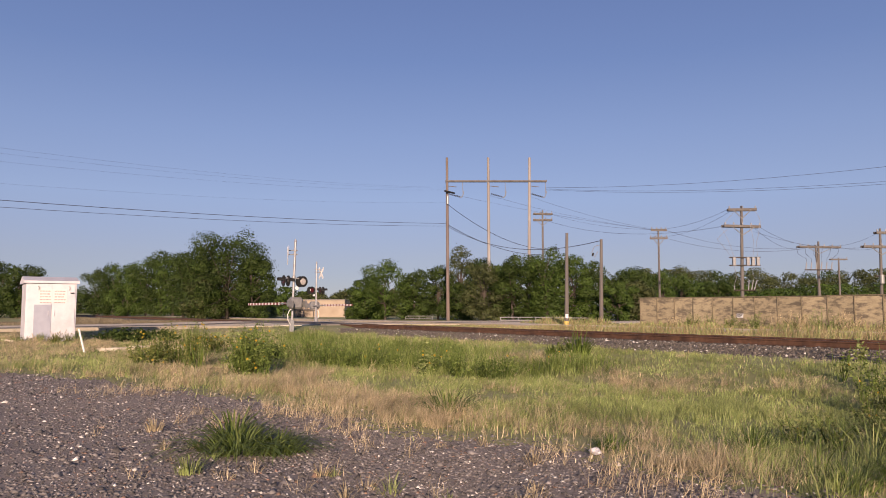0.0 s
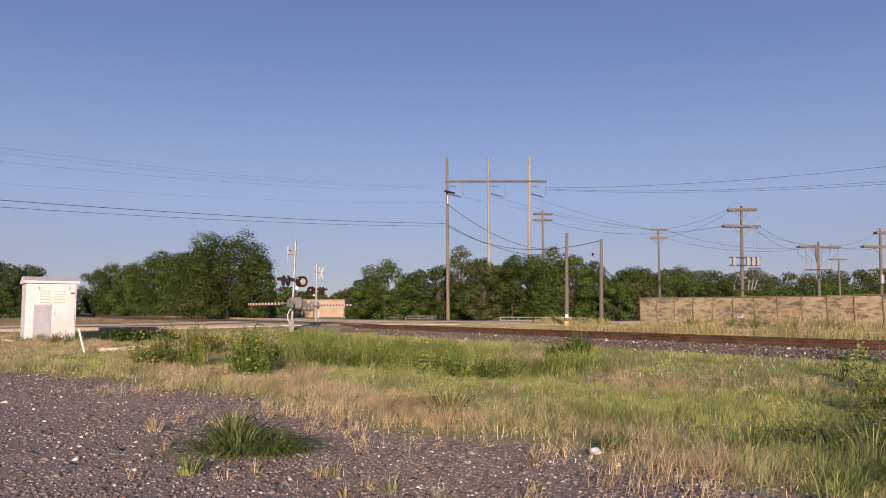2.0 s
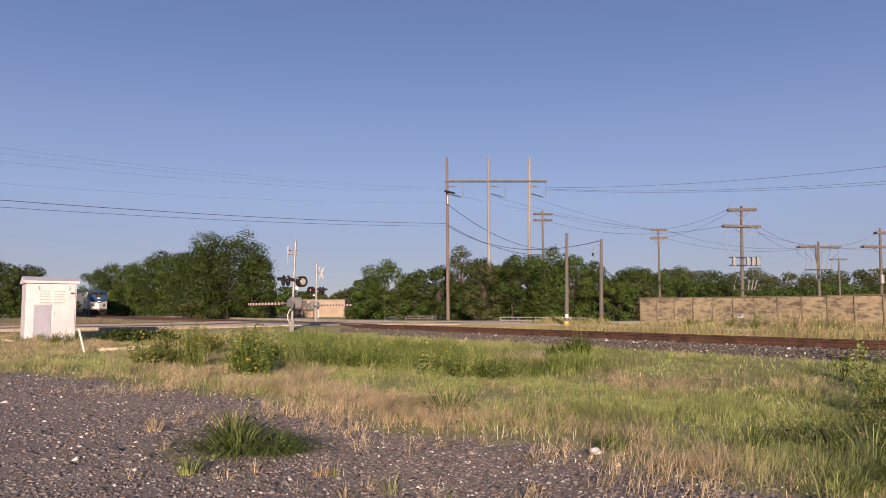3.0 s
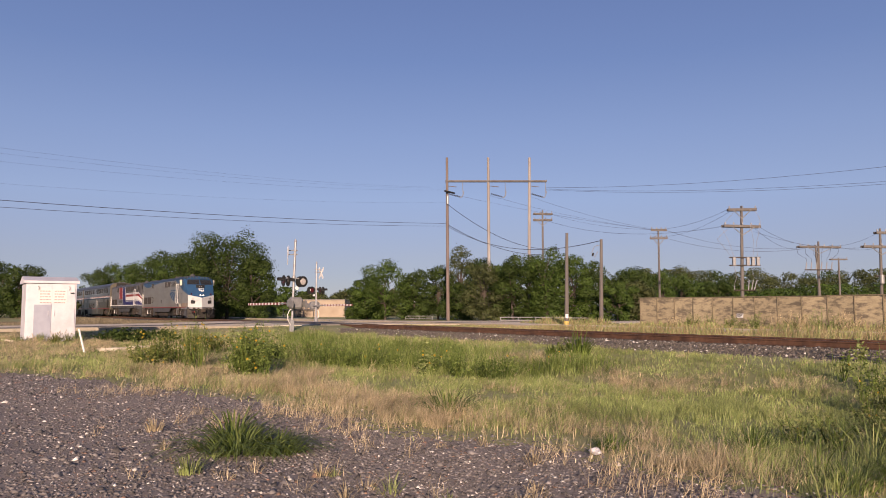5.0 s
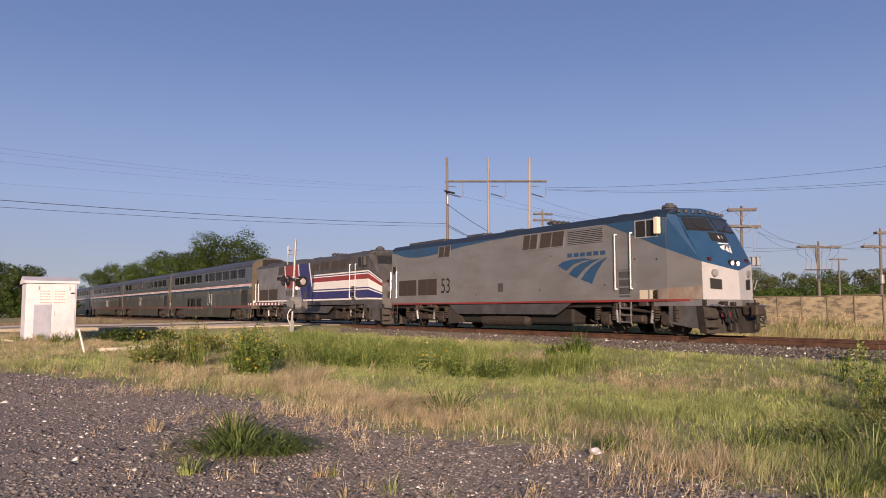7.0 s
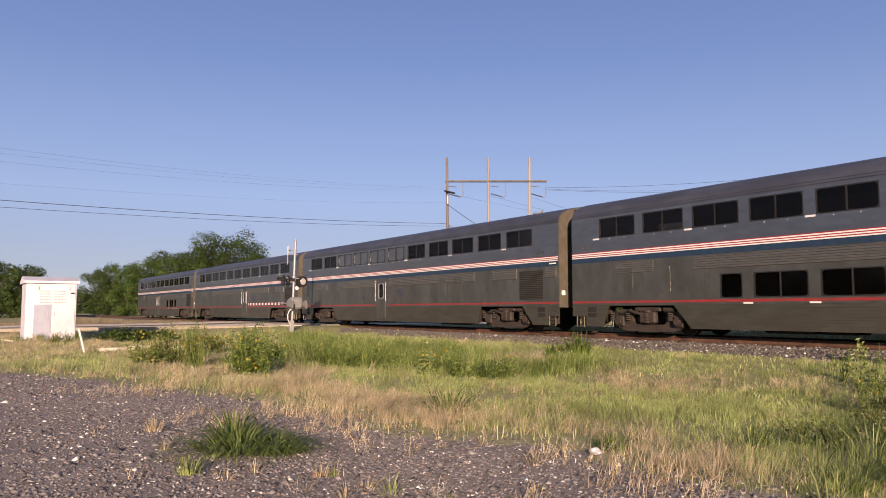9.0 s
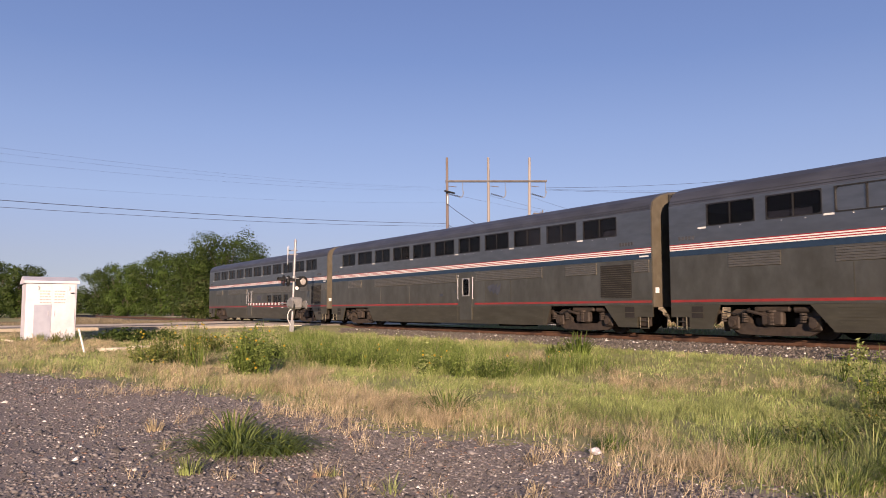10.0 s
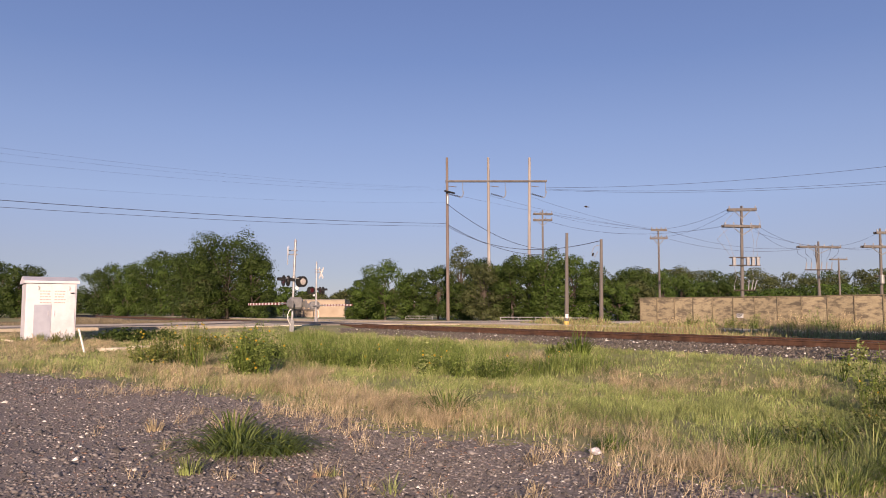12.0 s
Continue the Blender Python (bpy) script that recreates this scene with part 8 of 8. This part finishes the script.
# thicket past the tall poles
row([(-7.0, 92, 7.6, 7.4, B_), (-9.5, 95, 6.0, 5, B_), (-3.6, 94, 6.6, 5, A_)], leaves=4600, leaf=0.2, low=0.03)
row([(2.2, 98, 10.0, 6.0, C_), (-0.6, 96, 7.2, 5, A_), (4.6, 90, 7.8, 5.5, A_)], leaves=4400, leaf=0.2, low=0.05, dead=4)
row([(4.2, 79, 6.6, 4.8, C_), (7.2, 78, 7.6, 5.2, A_), (1.6, 88, 4.8, 4.5, A_)], leaves=4200, leaf=0.18, low=0.02, dead=4)
row([(10.6, 77, 8.2, 5.2, B_), (8.6, 80, 7.8, 5, A_), (13.6, 80, 7.6, 5.2, B_), (16.2, 84, 7.4, 4.6, A_), (11.8, 85, 7.4, 6, A_), (6.0, 84, 7.0, 5, B_)], leaves=4600, leaf=0.18, low=0.02)
row([(17.5, 76, 4.4, 4.6, B_), (19.5, 86, 6.2, 5.6, A_), (22.6, 92, 7.0, 6.5, A_), (20.5, 80, 4.6, 4, C_), (15.4, 79, 2.0, 3.2, B_), (13.2, 80.5, 1.7, 2.2, B_)], leaves=3000, leaf=0.2, low=0.02)
row([(26.5, 106, 7.6, 7.5, A_), (31.5, 110, 7.8, 7.5, B_), (36.5, 116, 7.6, 8, B_), (40.5, 112, 6.2, 6.5, A_)], leaves=2800, leaf=0.25, low=0.02)
row([(44, 168, 11.4, 12, C_), (54, 175, 11.8, 13, C_), (64, 180, 11.6, 13, A_), (75, 186, 12.4, 14, C_), (86, 190, 11.8, 13, C_), (97, 195, 12.6, 14, A_), (108, 200, 12.8, 14, C_), (118, 205, 13, 14, C_)], leaves=4600, leaf=0.27, low=0.02)
row([(40, 140, 7.0, 11, B_), (50, 146, 6.5, 11, A_), (60, 150, 7.0, 12, B_), (71, 152, 6.8, 12, A_), (82, 156, 7.2, 12, B_), (93, 160, 7.0, 12, C_), (104, 165, 7, 12, B_)], leaves=3000, leaf=0.25, low=0.01)
# far woods that close the horizon
def woods(pts, h, label, material, per=900):
    vs, fs, k = [], [], 0
    for x, y in pts:
        N = per
        a, q = rng.uniform(0, 6.28, N), np.sqrt(rng.uniform(0, 1, N))
        hh = h * rng.uniform(0.8, 1.15)
        z = hh * rng.uniform(0, 1, N) ** 0.7
        wd = 8.5 * np.sqrt(np.clip(1.05 - (z / hh) ** 2.2, 0.02, 1))
        P = np.stack([x + np.cos(a) * q * wd, y + np.sin(a) * q * wd, z], 1)
        v, f = leaf_cloud(P, np.full(N, 0.3 if per > 1000 else 0.6), 0.7, np.stack([np.cos(a) * q, np.sin(a) * q, z / hh], 1))
        vs.append(v), fs.append(f + k)
        k += len(v)
    ob = fast_mesh("far_woods", np.concatenate(vs), np.concatenate(fs), material)
    return tagged(ob, label, "woods", kind="stuff")


woods([(34 + 9 * k + 2 * math.sin(3.3 * k), 172 + 2.0 * k) for k in range(14)], 11.0, "distant olive woods beyond the wall", M_LEAF_C, 1900)
woods([(30 + 8 * k, 132 + 2.2 * k + 3 * math.sin(2.3 * k)) for k in range(13)], 6.4, "olive green scrub belt beyond the wall", M_LEAF_B, 1500)
woods([(-170 + 11 * k, 300 + 18 * math.sin(k)) for k in range(34)], 9.5, "distant dark green woods along the horizon", M_LEAF_A)
# unseen belt behind and left of the lot, added to darken the steel's reflections
woods([(-150 + 12 * k, -125 - 9 * math.sin(0.8 * k)) for k in range(26)] + [(-92 - 6 * math.sin(k), -34 + 12 * k) for k in range(8)], 8.5, "unseen tree belt added behind the lot to darken reflections", M_LEAF_A)
woods([(-150 + 13 * k, 262 + 12 * math.sin(2.1 * k)) for k in range(14)], 7.5, "distant dark green woods along the horizon", M_LEAF_A)



# ---- a small bird over the wires ----
bird = empty("bird", pose(11.4, 60, 9.8), "small dark bird in flight above the tree line", "bird")
bm = B()
swept(bm, [(-0.16, 0, 0.01), (-0.1, 0, 0.02), (0, 0, 0), (0.08, 0, 0), (0.16, 0, 0), (0.26, 0, 0.005)], [0.006, 0.028, 0.05, 0.05, 0.03, 0.02], 8)
part("body", bm, M_BARK, bird)
for o in (-1, 1):
    bm = B()
    top = [(-0.07, 0.03, 0.02), (-0.09, 0.14, 0.07), (-0.02, 0.28, 0.05), (0.06, 0.16, 0.06), (0.08, 0.03, 0.02)]
    up = [bm.verts.new((x, o * y, z)) for x, y, z in top]
    dn = [bm.verts.new((x, o * y, z - 0.008)) for x, y, z in top]
    bm.faces.new(up), bm.faces.new(dn[::-1])
    for i in range(5):
        bm.faces.new((up[i], up[(i + 1) % 5], dn[(i + 1) % 5], dn[i]))
    part("wing", bm, M_BARK, bird)
motions()
